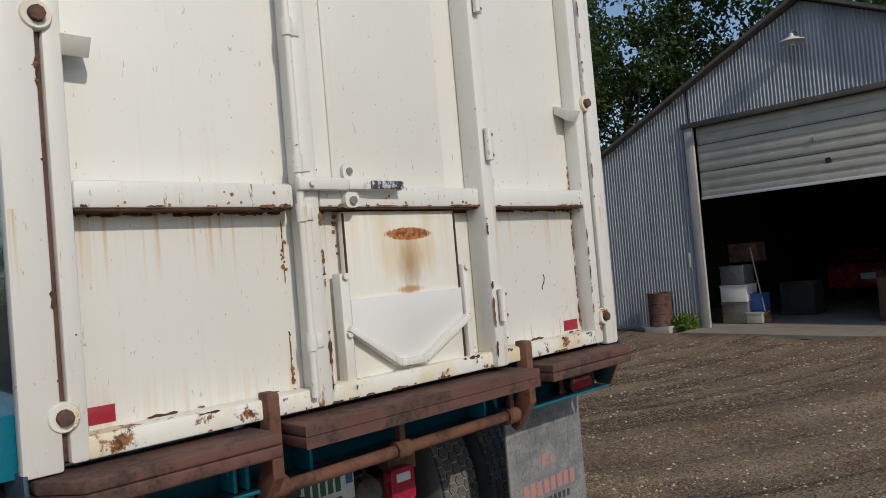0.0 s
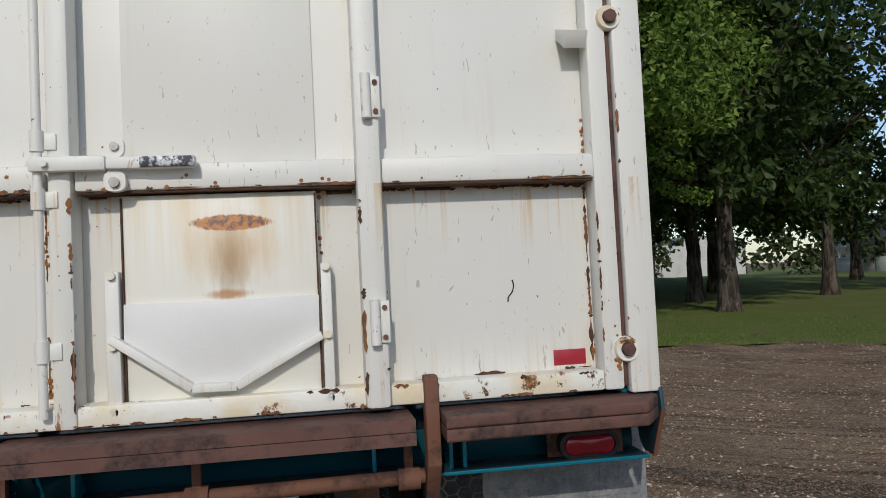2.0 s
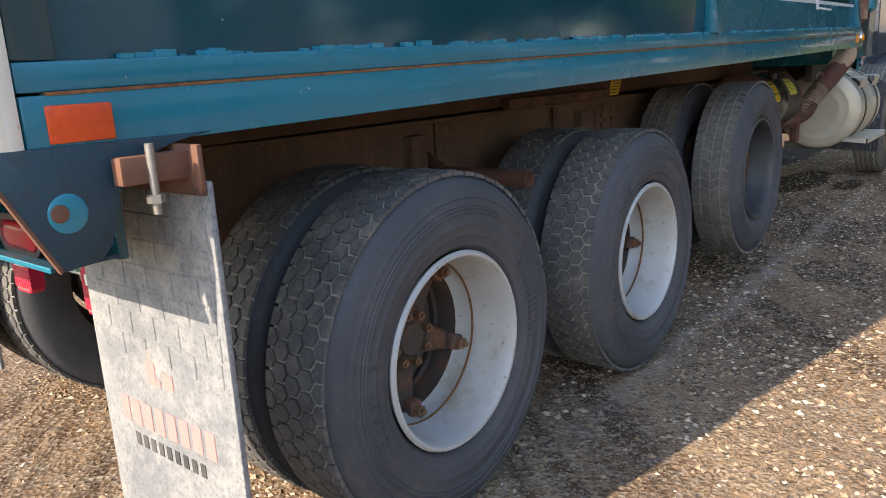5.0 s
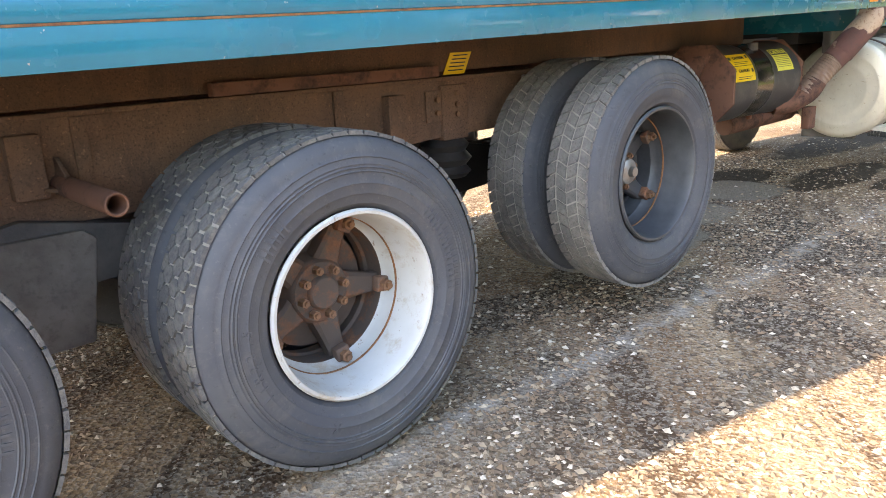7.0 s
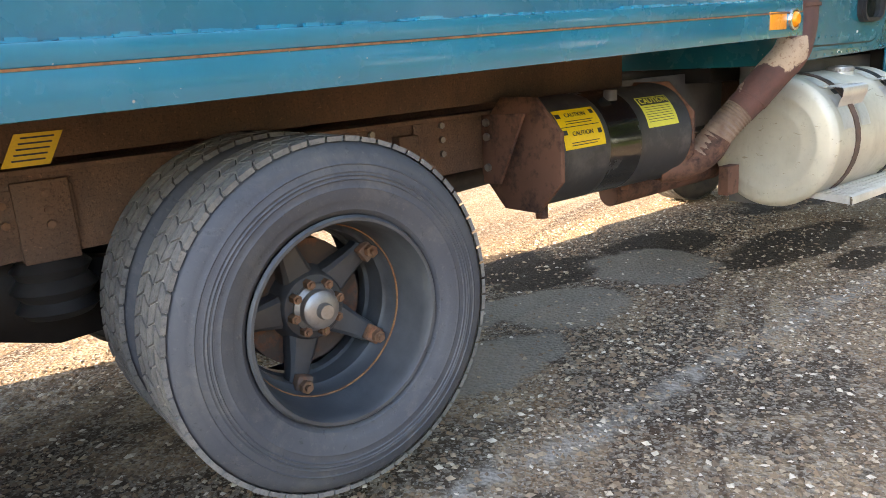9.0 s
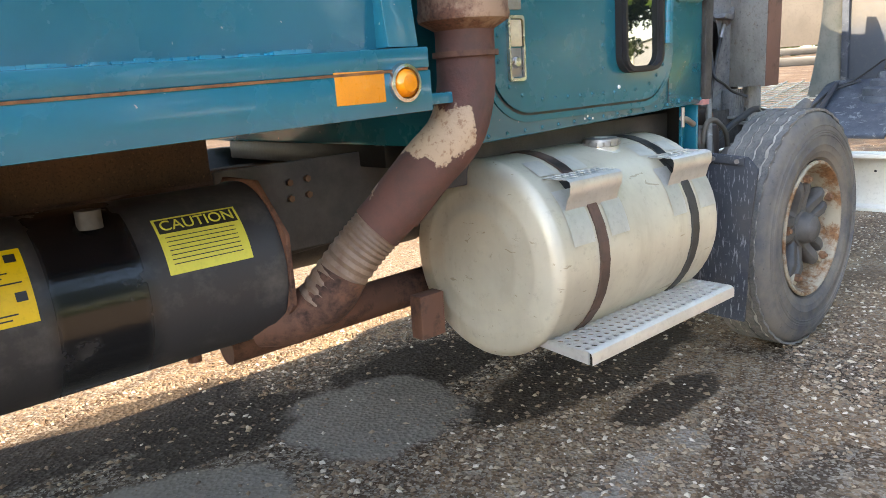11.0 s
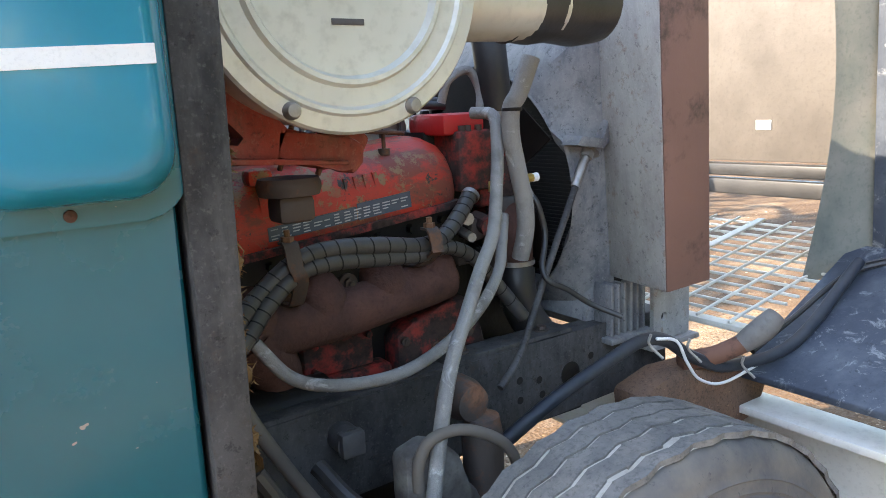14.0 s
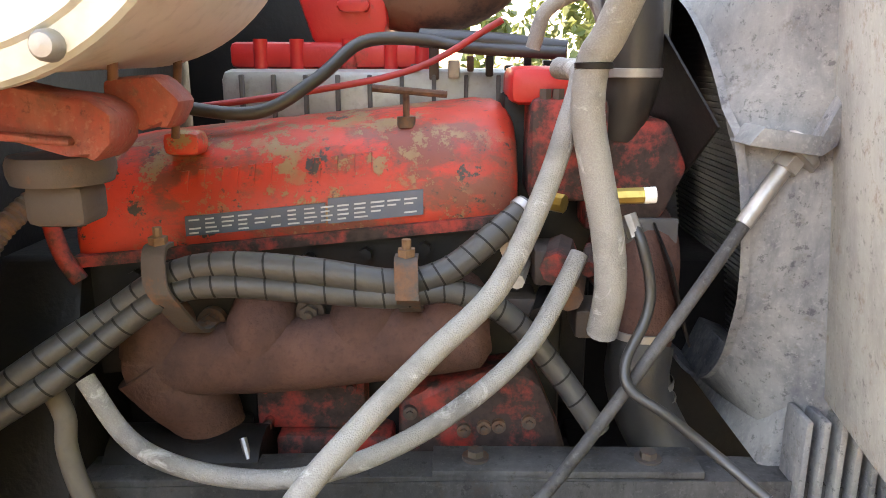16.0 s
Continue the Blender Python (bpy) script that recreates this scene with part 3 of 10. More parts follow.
def frame_ring(bm, outer, inner, axis, a, b):
    """A flat ring between two outlines with the same number of points."""
    def at(p, v):
        q = list(p)
        q.insert("xyz".index(axis), v)
        return bm.verts.new(q)
    ol, oh = [at(p, a) for p in outer], [at(p, b) for p in outer]
    il, ih = [at(p, a) for p in inner], [at(p, b) for p in inner]
    n = len(outer)
    for i in range(n):
        j = (i + 1) % n
        bm.faces.new((ol[i], ol[j], oh[j], oh[i]))
        bm.faces.new((il[i], ih[i], ih[j], il[j]))
        bm.faces.new((oh[i], oh[j], ih[j], ih[i]))
        bm.faces.new((ol[i], il[i], il[j], ol[j]))
    return bm


def B():
    return bmesh.new()


def word(text, size, m, material, parent, thick=0.0008):
    """Lettering from the built-in font, turned into a mesh."""
    cu = bpy.data.curves.new("lettering", 'FONT')
    cu.body, cu.size, cu.extrude, cu.align_x, cu.align_y = text, size, thick, 'CENTER', 'CENTER'
    tmp = new("lettering", cu)
    me = bpy.data.meshes.new_from_object(tmp)
    bpy.data.objects.remove(tmp)
    me.transform(m)
    me.materials.append(material)
    ob = new("lettering", me)
    ob.parent = parent
    ob.matrix_parent_inverse = parent.matrix_basis.inverted()
    return ob



# ---- ground and lawn ----
def rise(x, y):
    """The land climbs gently far ahead of the truck."""
    k = min(max((y + 40) / 20, 0), 1)
    return (min(0.034 * max(0.0, x - 30), 1.09) + 0.012 * min(max(0.0, x - 62), 78)) * k


LAWN = [(5.0, -30), (7.4, -12.4), (9.4, -9.6), (11.1, -7.9), (11.9, -6.2), (12.9, -3.9), (14.6, -2.5), (17.0, -1.45), (21.2, -0.4), (26.5, 0.6), (35, 2.0), (60, 6.5), (140, 14)]


def lawn_edge(y):
    """The lawn's edge: the x beyond which grass grows, at y."""
    if y < LAWN[0][1]:
        return LAWN[0][0]
    for (x0, y0), (x1, y1) in zip(LAWN, LAWN[1:]):
        if y0 <= y <= y1:
            return x0 + (x1 - x0) * (y - y0) / (y1 - y0)
    return 1e6


DUST = ((7.2, 1.15, 0.42, 0.42), (6.25, 1.02, 0.42, 0.32), (5.4, 0.75, 0.5, 0.25), (5.6, 1.3, 0.6, 0.2))
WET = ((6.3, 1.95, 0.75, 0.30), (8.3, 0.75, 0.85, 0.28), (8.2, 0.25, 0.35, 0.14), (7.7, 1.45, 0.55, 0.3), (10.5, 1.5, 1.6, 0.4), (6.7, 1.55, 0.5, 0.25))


def ground_material():
    m = Mat("gravel_ground", (0.20, 0.122, 0.068), 0.97, 0, 0.04)
    m.over(m.ramp(m.noise(0.55, 6, 0.65, (1, 1.6, 1)), 0.42, 0.66), (0.27, 0.19, 0.12))
    m.over(m.op('MULTIPLY', m.ramp(m.noise(0.35, 4, 0.6, (0.7, 3.0, 1), 0.5), 0.5, 0.66), 0.75), (0.10, 0.064, 0.041))
    # wheel tracks that swing round behind the truck
    ax, ay = m.op('SUBTRACT', m.axis(0), 12.0), m.op('ADD', m.axis(1), 9.0)
    ring = m.op('SQRT', m.op('ADD', m.op('MULTIPLY', ax, ax), m.op('MULTIPLY', ay, ay)))
    turn = m.op('ARCTAN2', ay, ax)

    def track(scale, along, shift):
        v = m.node("ShaderNodeCombineXYZ", X=m.op('MULTIPLY', ring, scale), Y=m.op('MULTIPLY', turn, along), Z=shift)
        return m.node("ShaderNodeTexNoise", Vector=v.outputs[0], Scale=1.0, Detail=5.0, Roughness=0.6).outputs["Fac"]
    rut = track(2.6, 1.6, 0.5)
    m.over(m.op('MULTIPLY', m.ramp(rut, 0.53, 0.60), 0.8), (0.34, 0.235, 0.14))
    m.over(m.op('MULTIPLY', m.ramp(track(3.4, 1.8, 7.5), 0.54, 0.60), 0.85), (0.065, 0.039, 0.024))
    m.bump(rut, 0.6, 0.06)
    gx_, gy_ = m.axis(0), m.axis(1)

    def spot(cx, cy, rx, ry, wob=0.5):
        a = m.op('DIVIDE', m.op('SUBTRACT', gx_, cx), rx)
        b = m.op('DIVIDE', m.op('SUBTRACT', gy_, cy), ry)
        d = m.op('SQRT', m.op('ADD', m.op('MULTIPLY', a, a), m.op('MULTIPLY', b, b)))
        d = m.op('ADD', d, m.op('MULTIPLY', m.op('SUBTRACT', m.noise(3.5, 5, 0.6), 0.5), wob * 2))
        return m.op('SUBTRACT', 1.0, m.ramp(d, 0.88, 1.05))
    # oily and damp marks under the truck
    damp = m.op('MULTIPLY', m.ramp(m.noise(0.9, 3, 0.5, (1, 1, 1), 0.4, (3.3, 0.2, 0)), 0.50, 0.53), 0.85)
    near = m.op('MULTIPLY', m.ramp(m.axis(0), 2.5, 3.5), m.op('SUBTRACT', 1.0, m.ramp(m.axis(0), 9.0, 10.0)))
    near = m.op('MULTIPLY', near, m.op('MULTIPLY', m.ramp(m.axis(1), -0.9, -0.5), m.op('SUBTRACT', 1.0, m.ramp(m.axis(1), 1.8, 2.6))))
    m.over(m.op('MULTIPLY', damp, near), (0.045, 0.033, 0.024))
    st = m.voronoi(46, "Color")
    sep = m.node("ShaderNodeSeparateColor", Color=st)
    m.over(m.op('MULTIPLY', m.ramp(sep.outputs[0], 0.6, 0.9), 0.7), (0.33, 0.265, 0.195))
    m.over(m.op('MULTIPLY', m.ramp(sep.outputs[1], 0.7, 0.95), 0.7), (0.075, 0.05, 0.036))
    st2 = m.voronoi(110, "Color")
    sep2 = m.node("ShaderNodeSeparateColor", Color=st2)
    m.over(m.op('MULTIPLY', m.ramp(sep2.outputs[0], 0.6, 0.95), 0.55), (0.36, 0.31, 0.25))
    m.over(m.op('MULTIPLY', m.ramp(sep2.outputs[1], 0.6, 0.95), 0.5), (0.06, 0.042, 0.03))
    # darker brown soil ahead of the truck
    m.over(m.op('MULTIPLY', m.op('MULTIPLY', m.ramp(m.noise(0.9, 5, 0.6), 0.35, 0.5), m.ramp(gx_, 9.6, 10.6)), m.op('MULTIPLY', m.ramp(gy_, -4, -2), 0.7)), (0.105, 0.066, 0.042))
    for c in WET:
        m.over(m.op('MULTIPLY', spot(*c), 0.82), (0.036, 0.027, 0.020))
    # fine dry dust that hides the stones
    for c in DUST:
        m.over(m.op('MULTIPLY', spot(*c), 0.75), (0.235, 0.20, 0.163))
    # a pale scraped line along the truck
    line = m.op('SUBTRACT', gy_, m.op('MULTIPLY', m.op('SUBTRACT', m.noise(1.2, 3), 0.5), 0.25))
    line = m.op('SUBTRACT', 1.0, m.ramp(m.op('ABSOLUTE', line), 0.02, 0.09))
    m.over(m.op('MULTIPLY', m.op('MULTIPLY', line, m.op('MULTIPLY', m.ramp(gx_, 1.5, 3.0), m.op('LESS_THAN', gx_, 8.0))), m.ramp(m.noise(6, 5, 0.7), 0.4, 0.6)), (0.30, 0.26, 0.215))
    m.bump(m.voronoi(46), 0.6, 0.012)
    m.bump(m.noise(120, 4), 0.5, 0.006)
    return m.m


M["ground"] = ground_material()


def stone_material():
    m = Mat("gravel_stones", (0.22, 0.147, 0.092), 0.92, 0, 0.1)
    rnd = m.t.nodes.new("ShaderNodeNewGeometry").outputs["Random Per Island"]
    m.over(m.ramp(rnd, 0.2, 0.5), (0.16, 0.112, 0.076))
    m.over(m.ramp(rnd, 0.55, 0.75), (0.36, 0.265, 0.175))
    m.over(m.ramp(rnd, 0.86, 0.95), (0.56, 0.47, 0.36))
    m.bump(m.noise(90, 4), 0.3, 0.003)
    return m.m


M["stone"] = stone_material()


def grass_material(name, a, b, c):
    m = Mat(name, a, 0.9, 0, 0.2)
    m.over(m.ramp(m.noise(0.5, 6, 0.65), 0.4, 0.66), b)
    m.over(m.op('MULTIPLY', m.ramp(m.noise(28, 4, 0.7), 0.45, 0.7), 0.6), c)
    m.bump(m.noise(45, 5, 0.8), 0.9, 0.03)
    return m.m


M["lawn"] = grass_material("mown_grass", (0.145, 0.18, 0.04), (0.19, 0.20, 0.065), (0.09, 0.115, 0.026))


def grid_sheet(name, xs, ys, zf, material, keep=None):
    bm = B()
    rows = [[bm.verts.new((x, y, zf(x, y))) for y in ys] for x in xs]
    for i in range(len(xs) - 1):
        for j in range(len(ys) - 1):
            if keep is None or keep((xs[i] + xs[i + 1]) / 2, (ys[j] + ys[j + 1]) / 2):
                bm.faces.new((rows[i][j], rows[i + 1][j], rows[i + 1][j + 1], rows[i][j + 1]))
    return to_object(name, bm, material)


def steps(*spans):
    out = []
    for a, b, s in spans:
        n = max(1, int(round((b - a) / s)))
        out += [a + (b - a) * i / n for i in range(n)]
    return out + [spans[-1][1]]


def ground_z(x, y):
    near = max(0.0, 1 - max(0, abs(x - 5) - 14) / 10) * max(0.0, 1 - max(0, abs(y + 2) - 9) / 6)
    w = noise.noise(Vector((x * 0.35, y * 0.9, 3.1))) * 0.012 + noise.noise(Vector((x * 1.7, y * 1.7, 8.0))) * 0.006
    r = math.hypot(x - 12, y + 9)
    a = math.atan2(y + 9, x - 12)
    out = min(max((-0.6 - y) / 0.8, 0), 1)
    w += (noise.noise(Vector((r * 1.7, a * 1.3, 0.5))) * 0.055 + noise.noise(Vector((r * 4.5, a * 2.5, 4.5))) * 0.026 + noise.noise(Vector((x * 5, y * 5, 1.5))) * 0.012) * out
    return rise(x, y) + w * near - 0.008


gx = steps((-400, -40, 40), (-40, -4, 4), (-4, 14, 0.11), (14, 40, 2), (40, 160, 10), (160, 900, 90))
gy = steps((-500, -100, 50), (-100, -16, 6), (-16, -11, 1), (-11, -0.5, 0.11), (-0.5, 5, 0.25), (5, 40, 5), (40, 500, 60))
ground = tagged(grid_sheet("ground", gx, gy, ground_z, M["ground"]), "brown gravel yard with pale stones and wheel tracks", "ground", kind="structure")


def lawn_sheet():
    bm = B()
    ys = steps((-120, -30, 6), (-30, -12, 1.5), (-12, 2.4, 0.12), (2.4, 14, 0.8))
    rows = []
    for y in ys:
        e = lawn_edge(y) + noise.noise(Vector((y * 1.3, 0.4, 0))) * 0.22 + noise.noise(Vector((y * 6.1, 3.4, 0))) * 0.06
        xs = [e + d for d in (0, 0.15, 0.5, 1, 2, 4, 7, 11, 16, 24, 34, 50, 70, 100, 140)]
        rows.append([bm.verts.new((x, y, rise(x, y) + (0.0 if i == 0 else 0.03) + (0.02 * noise.noise(Vector((x * 0.5, y * 0.5, 0))) if i > 1 else 0))) for i, x in enumerate(xs)])
    for a, b in zip(rows, rows[1:]):
        for i in range(len(a) - 1):
            bm.faces.new((a[i], a[i + 1], b[i + 1], b[i]))
    return to_object("lawn", bm, M["lawn"])


tagged(lawn_sheet(), "mown green lawn with scattered fallen leaves", "lawn", kind="structure")


def scatter(name, spots, material, make, label, category):
    """Many small pieces joined into one mesh from arrays."""
    v, f = [], []
    for s in spots:
        pv, pf = make(*s)
        n = len(v)
        v += pv
        f += [[i + n for i in q] for q in pf]
    me = bpy.data.meshes.new(name)
    me.from_pydata(v, [], f)
    me.materials.append(material)
    return tagged(new(name, me), label, category, kind="stuff")


rg = random.Random(5)
OCT = [(1, 0, 0), (0, 1, 0), (-1, 0, 0), (0, -1, 0), (0, 0, 1)]
OCTF = [(0, 1, 4), (1, 2, 4), (2, 3, 4), (3, 0, 4)]


def stone(x, y, s):
    a = rg.uniform(0, 6.28)
    ca, sa = math.cos(a), math.sin(a)
    k = [rg.uniform(0.65, 1.25) for _ in OCT]
    h = rg.uniform(0.4, 0.75)
    ox, oy = rg.uniform(-0.4, 0.4) * s, rg.uniform(-0.4, 0.4) * s
    z = ground_z(x, y)
    pts = []
    for (px, py, pz), q in zip(OCT, k):
        px, py = px * q * s * 1.25, py * q * s * 0.85
        pts.append((x + px * ca - py * sa + (ox if pz else 0), y + px * sa + py * ca + (oy if pz else 0), z - 0.002 + pz * s * h))
    return pts, OCTF


spots = []
for n, x0, x1, y0, y1, a, b in ((60000, 0.8, 10.5, -1.7, 2.4, 0.005, 0.021), (12000, 4.0, 20.0, -3.5, 6.0, 0.006, 0.02), (34000, -1.5, 13.0, -9.5, -1.0, 0.008, 0.024), (30000, 8.0, 13.5, -3.2, 1.2, 0.005, 0.019), (9000, 0.2, 3.5, 0.3, 4.5, 0.005, 0.018)):
    while n > 0:
        x, y = rg.uniform(x0, x1), rg.uniform(y0, y1)
        if noise.noise(Vector((x * 1.1, y * 2.0, 1.7))) + rg.uniform(-0.5, 0.5) > -0.1 and x < lawn_edge(y) - 0.1 and not (rg.random() < 0.85 and (any(((x - cx) / rx) ** 2 + ((y - cy) / ry) ** 2 < 1 for cx, cy, rx, ry in DUST + WET))):
            spots.append((x, y, a + (b - a) * rg.random() ** 2.2))
            n -= 1
scatter("gravel", spots, M["stone"], stone, "loose pale and brown gravel stones", "gravel")

# ---- dump truck ----
truck = thing("dump_truck", (3.0, 1.22, 0), "teal and white dump truck with a rusty tailgate and open hood", "truck")


def bar(name, parent, material, x0, x1, y0, y1, z0, z1, bevel=0.004, label=""):
    return part(name, box(B(), x0, x1, y0, y1, z0, z1, bevel), M[material], parent, label)


def rake(x):
    return 0.021 * x


# body: right wall with its painted bands
def wall_strip(y0, y1, pts):
    return prism(B(), pts, 'y', y0, y1)


BOXTOP = 3.06


def askew(ob, at0, slope):
    """Slides a long side part sideways by a straight line along the truck."""
    for v in ob.data.vertices:
        v.co.y += at0 + slope * v.co.x
    return ob


side = part("box_side_wall", wall_strip(0.02, 0.07, [(0.078, 1.39), (6.60, 1.39 + rake(6.6)), (6.60, BOXTOP + rake(6.6)), (0.078, BOXTOP)]), M["box_green"], truck, "dark green glossy box side with silver stripes")
part("white_band", wall_strip(0.015, 0.019, [(1.15, 2.95), (1.66, 2.285), (2.03, 1.955), (6.58, 2.03), (6.58, 3.14), (1.15, 3.03)]), M["box_white"], side, "white painted upper panel")
for name, pts in (("lower", [(0.53, 2.80), (0.985, 1.628), (6.58, 1.704)]), ("middle", [(0.80, 2.80), (1.225, 1.732), (6.58, 1.81)]), ("upper", [(1.09, 2.95), (1.30, 2.40), (1.60, 1.853), (6.58, 1.915)])):
    bm = B()
    w = 0.021
    lo, hi = [], []
    for i, (x, z) in enumerate(pts):
        if i < len(pts) - 1:
            d = Vector((pts[i + 1][0] - x, pts[i + 1][1] - z)).normalized()
        if 0 < i < len(pts) - 1:
            d0 = Vector((x - pts[i - 1][0], z - pts[i - 1][1])).normalized()
            d = (d + d0).normalized()
        nrm = Vector((-d.y, d.x)) * w * (1.15 if 0 < i < len(pts) - 1 else 0.8)
        lo.append((x - nrm.x, z - nrm.y))
        hi.append((x + nrm.x, z + nrm.y))
    for i in range(len(pts) - 1):
        prism(bm, [lo[i], lo[i + 1], hi[i + 1], hi[i]], 'y', 0.0145, 0.019)
    part("stripe", bm, M["silver"], side, "silver painted stripe")
bar("corner_stile", side, "box_green", 0.078, 0.150, 0.006, 0.02, 1.40, 3.05, 0.004)
# rail along the bottom of the box
bm = B()
prism(bm, [(0.078, 1.247), (6.63, 1.247 + rake(6.63)), (6.63, 1.345 + rake(6.63)), (0.078, 1.345)], 'y', -0.045, 0.06, 0.004)
rail = askew(part("box_rail", bm, M["teal"], truck, "teal bottom rail with rust along its seam"), 0.044, -0.0075)
bm = prism(B(), [(0.078, 1.349), (6.63, 1.349 + rake(6.63)), (6.63, 1.398 + rake(6.63)), (0.078, 1.398)], 'y', -0.041, 0.06, 0.004)
askew(part("rail_lip", bm, M["teal"], rail), 0.044, -0.0075)
bm = prism(B(), [(0.12, 1.344), (6.62, 1.344 + rake(6.6)), (6.62, 1.350 + rake(6.6)), (0.12, 1.350)], 'y', -0.0465, 0.0)
askew(part("rust_seam", bm, M["rust_seam"], rail, "rusted weld seam"), 0.044, -0.0075)
# dirt and grain left on the ledge
rl = random.Random(3)
bm = B()
for _ in range(420):
    x = rl.uniform(0.2, 6.4)
    s = rl.uniform(0.003, 0.011)
    y = rl.uniform(-0.02, 0.02)
    z = 1.398 + rake(x)
    box(bm, x - s * 2, x + s * 2, y - s, y + s, z - 0.002, z + s * rl.uniform(0.4, 1.1), 0)
tagged(askew(part("ledge_scale", bm, M["bright_teal"], rail), 0.03, -0.006), "flaking paint and dirt on the ledge", kind="stuff")
part("lower_panel", wall_strip(0.0125, 0.0195, [(3.25, 1.40 + rake(3.25)), (6.52, 1.40 + rake(6.52)), (6.52, 1.695), (3.25, 1.648)]), M["panel_teal"], side, "deep teal lower side panel")
for px in (3.20, 6.56):
    bm = B()
    d = 0.055
    prism(bm, [(-0.035, 1.40 + rake(px)), (0.02, 1.40 + rake(px)), (0.02, 2.0), (0.008, 1.86)], 'x', px - 0.04, px + 0.05, 0.003)
    part("side_post", bm, M["teal"], side)
    bar("post_rib", side, "box_white", px - 0.012, px + 0.012, 0.004, 0.02, 1.95, 3.12)
bar("top_cap", side, "box_white", 3.2, 6.6, -0.06, 0.07, 3.02, 3.24, 0.02, "white capping along the top")
bar("cap_bracket", side, "box_white", 3.15, 3.25, -0.05, 0.02, 2.75, 3.0, 0.01)
bar("lettering_plate", side, "white", 5.30, 5.72, 0.012, 0.019, 1.645, 1.66, 0.002, "white maker's lettering as a bar")
bar("lettering_plate", side, "white", 5.26, 5.34, 0.012, 0.019, 1.64, 1.70, 0.002)
# other walls and floor
part("box_left_wall", wall_strip(2.37, 2.42, [(0.09, 1.39), (6.60, 1.53), (6.60, 3.2), (0.09, BOXTOP)]), M["box_green"], truck)
part("box_left_rail", wall_strip(2.38, 2.485, [(0.10, 1.247), (6.63, 1.386), (6.63, 1.537), (0.10, 1.398)]), M["teal"], truck)
part("box_front_wall", box(B(), 6.58, 6.63, 0.05, 2.39, 1.38, 3.2, 0.004), M["teal"], truck)
part("box_floor", prism(B(), [(0.145, 1.30), (6.6, 1.43), (6.6, 1.48), (0.145, 1.36)], 'y', 0.06, 2.38), M["chassis"], truck)
for i in range(16):
    x = 0.35 + i * 0.41
    bar("cross_bearer", truck, "chassis", x, x + 0.06, 0.08, 2.36, 1.245 + rake(x), 1.305 + rake(x), 0.003)
# marker lights and reflectors
bar("side_reflector", truck, "orange_red", 0.113, 0.225, -0.0085, -0.001, 1.266, 1.329, 0.003, "orange-red side reflector")
bar("orange_reflector", truck, "orange", 6.353, 6.490, -0.050, -0.044, 1.415, 1.487, 0.002, "orange rectangular reflector")
mk = part("marker_light", lathe(B(), [(0.0, -0.075), (0.02, -0.073), (0.031, -0.062), (0.034, -0.046)], 28, 'y', (6.546, 0, 1.455)), M["amber"], truck, "round amber marker light")
part("bezel", lathe(B(), [(0.034, -0.05), (0.036, -0.062), (0.044, -0.06), (0.047, -0.045)], 28, 'y', (6.546, 0, 1.455)), M["chrome"], mk)

# ---- tailgate ----
gate = part("tailgate", box(B(), 0.075, 0.095, 0.10, 2.345, 1.262, 3.02, 0.003), M["gate"], truck, "cream-white steel tailgate with rust streaks")
for y0, y1 in ((-0.005, 0.086), (2.354, 2.445)):
    bar("corner_post", truck, "gate", -0.006, 0.036, y0, y1, 1.250, 3.08, 0.009, "white rear corner post")
for y0, y1 in ((0.087, 0.099), (2.341, 2.353)):
    bar("hinge_rod", truck, "rust_red", 0.012, 0.03, y0, y1, 1.27, 3.02, 0.003, "rusted rod in the gap")
for y0, y1 in ((0.101, 0.162), (2.292, 2.339)):
    bar("gate_upright", gate, "gate", 0.0, 0.076, y0, y1, 1.262, 3.0, 0.010)
for y0, y1, b in ((0.16, 0.776, 0), (0.846, 1.575, 0), (1.668, 2.293, 0)):
    bm = box(B(), -0.004, 0.076, y0, y1, 1.876, 1.948, 0.010)
    part("gate_cross_rail", bm, M["gate"], gate)
    rr = random.Random(int(y0 * 100))
    bm = box(B(), 0.004, 0.077, y0 + 0.004, y1 - 0.004, 1.8700, 1.8765, 0.001)
    y = y0 + 0.01
    while y < y1 - 0.03:
        w = rr.uniform(0.015, 0.07)
        d = rr.uniform(0.003, 0.014)
        box(bm, 0.062, 0.0778, y, min(y + w, y1 - 0.005), 1.8725 - d, 1.8735, 0.001)
        y += w + rr.uniform(0.0, 0.05)
    part("rusted_underside", bm, M["dark_rust"], gate, "flaking black rust under the rail")
    bm = B()
    for _ in range(int((y1 - y0) * 16)):
        yy, zz, s = rr.uniform(y0 + 0.02, y1 - 0.02), rr.choice([rr.uniform(1.880, 1.892), rr.uniform(1.88, 1.93)]), rr.uniform(0.0015, 0.006)
        lathe(bm, [(0.0005, -0.0052), (s, -0.0046)], 7, 'x', (0, yy, zz))
    tagged(part("rust_spot", bm, M["rust_orange"], gate), kind="stuff")
part("bottom_rail", box(B(), -0.002, 0.076, 0.162, 2.30, 1.264, 1.322, 0.008), M["gate_rust"], gate, "bottom rail with peeling rusted paint")
bar("gate_tube", gate, "gate", -0.028, 0.076, 0.776, 0.846, 1.262, 3.0, 0.014, "square white tube")
bar("gate_tube", gate, "gate", -0.012, 0.076, 1.578, 1.640, 1.262, 3.0, 0.016)
lock = part("lock_rod", cyl(B(), (-0.02, 1.656, 1.30), (-0.02, 1.656, 3.0), 0.0115, seg=18), M["gate"], gate, "vertical white locking rod")
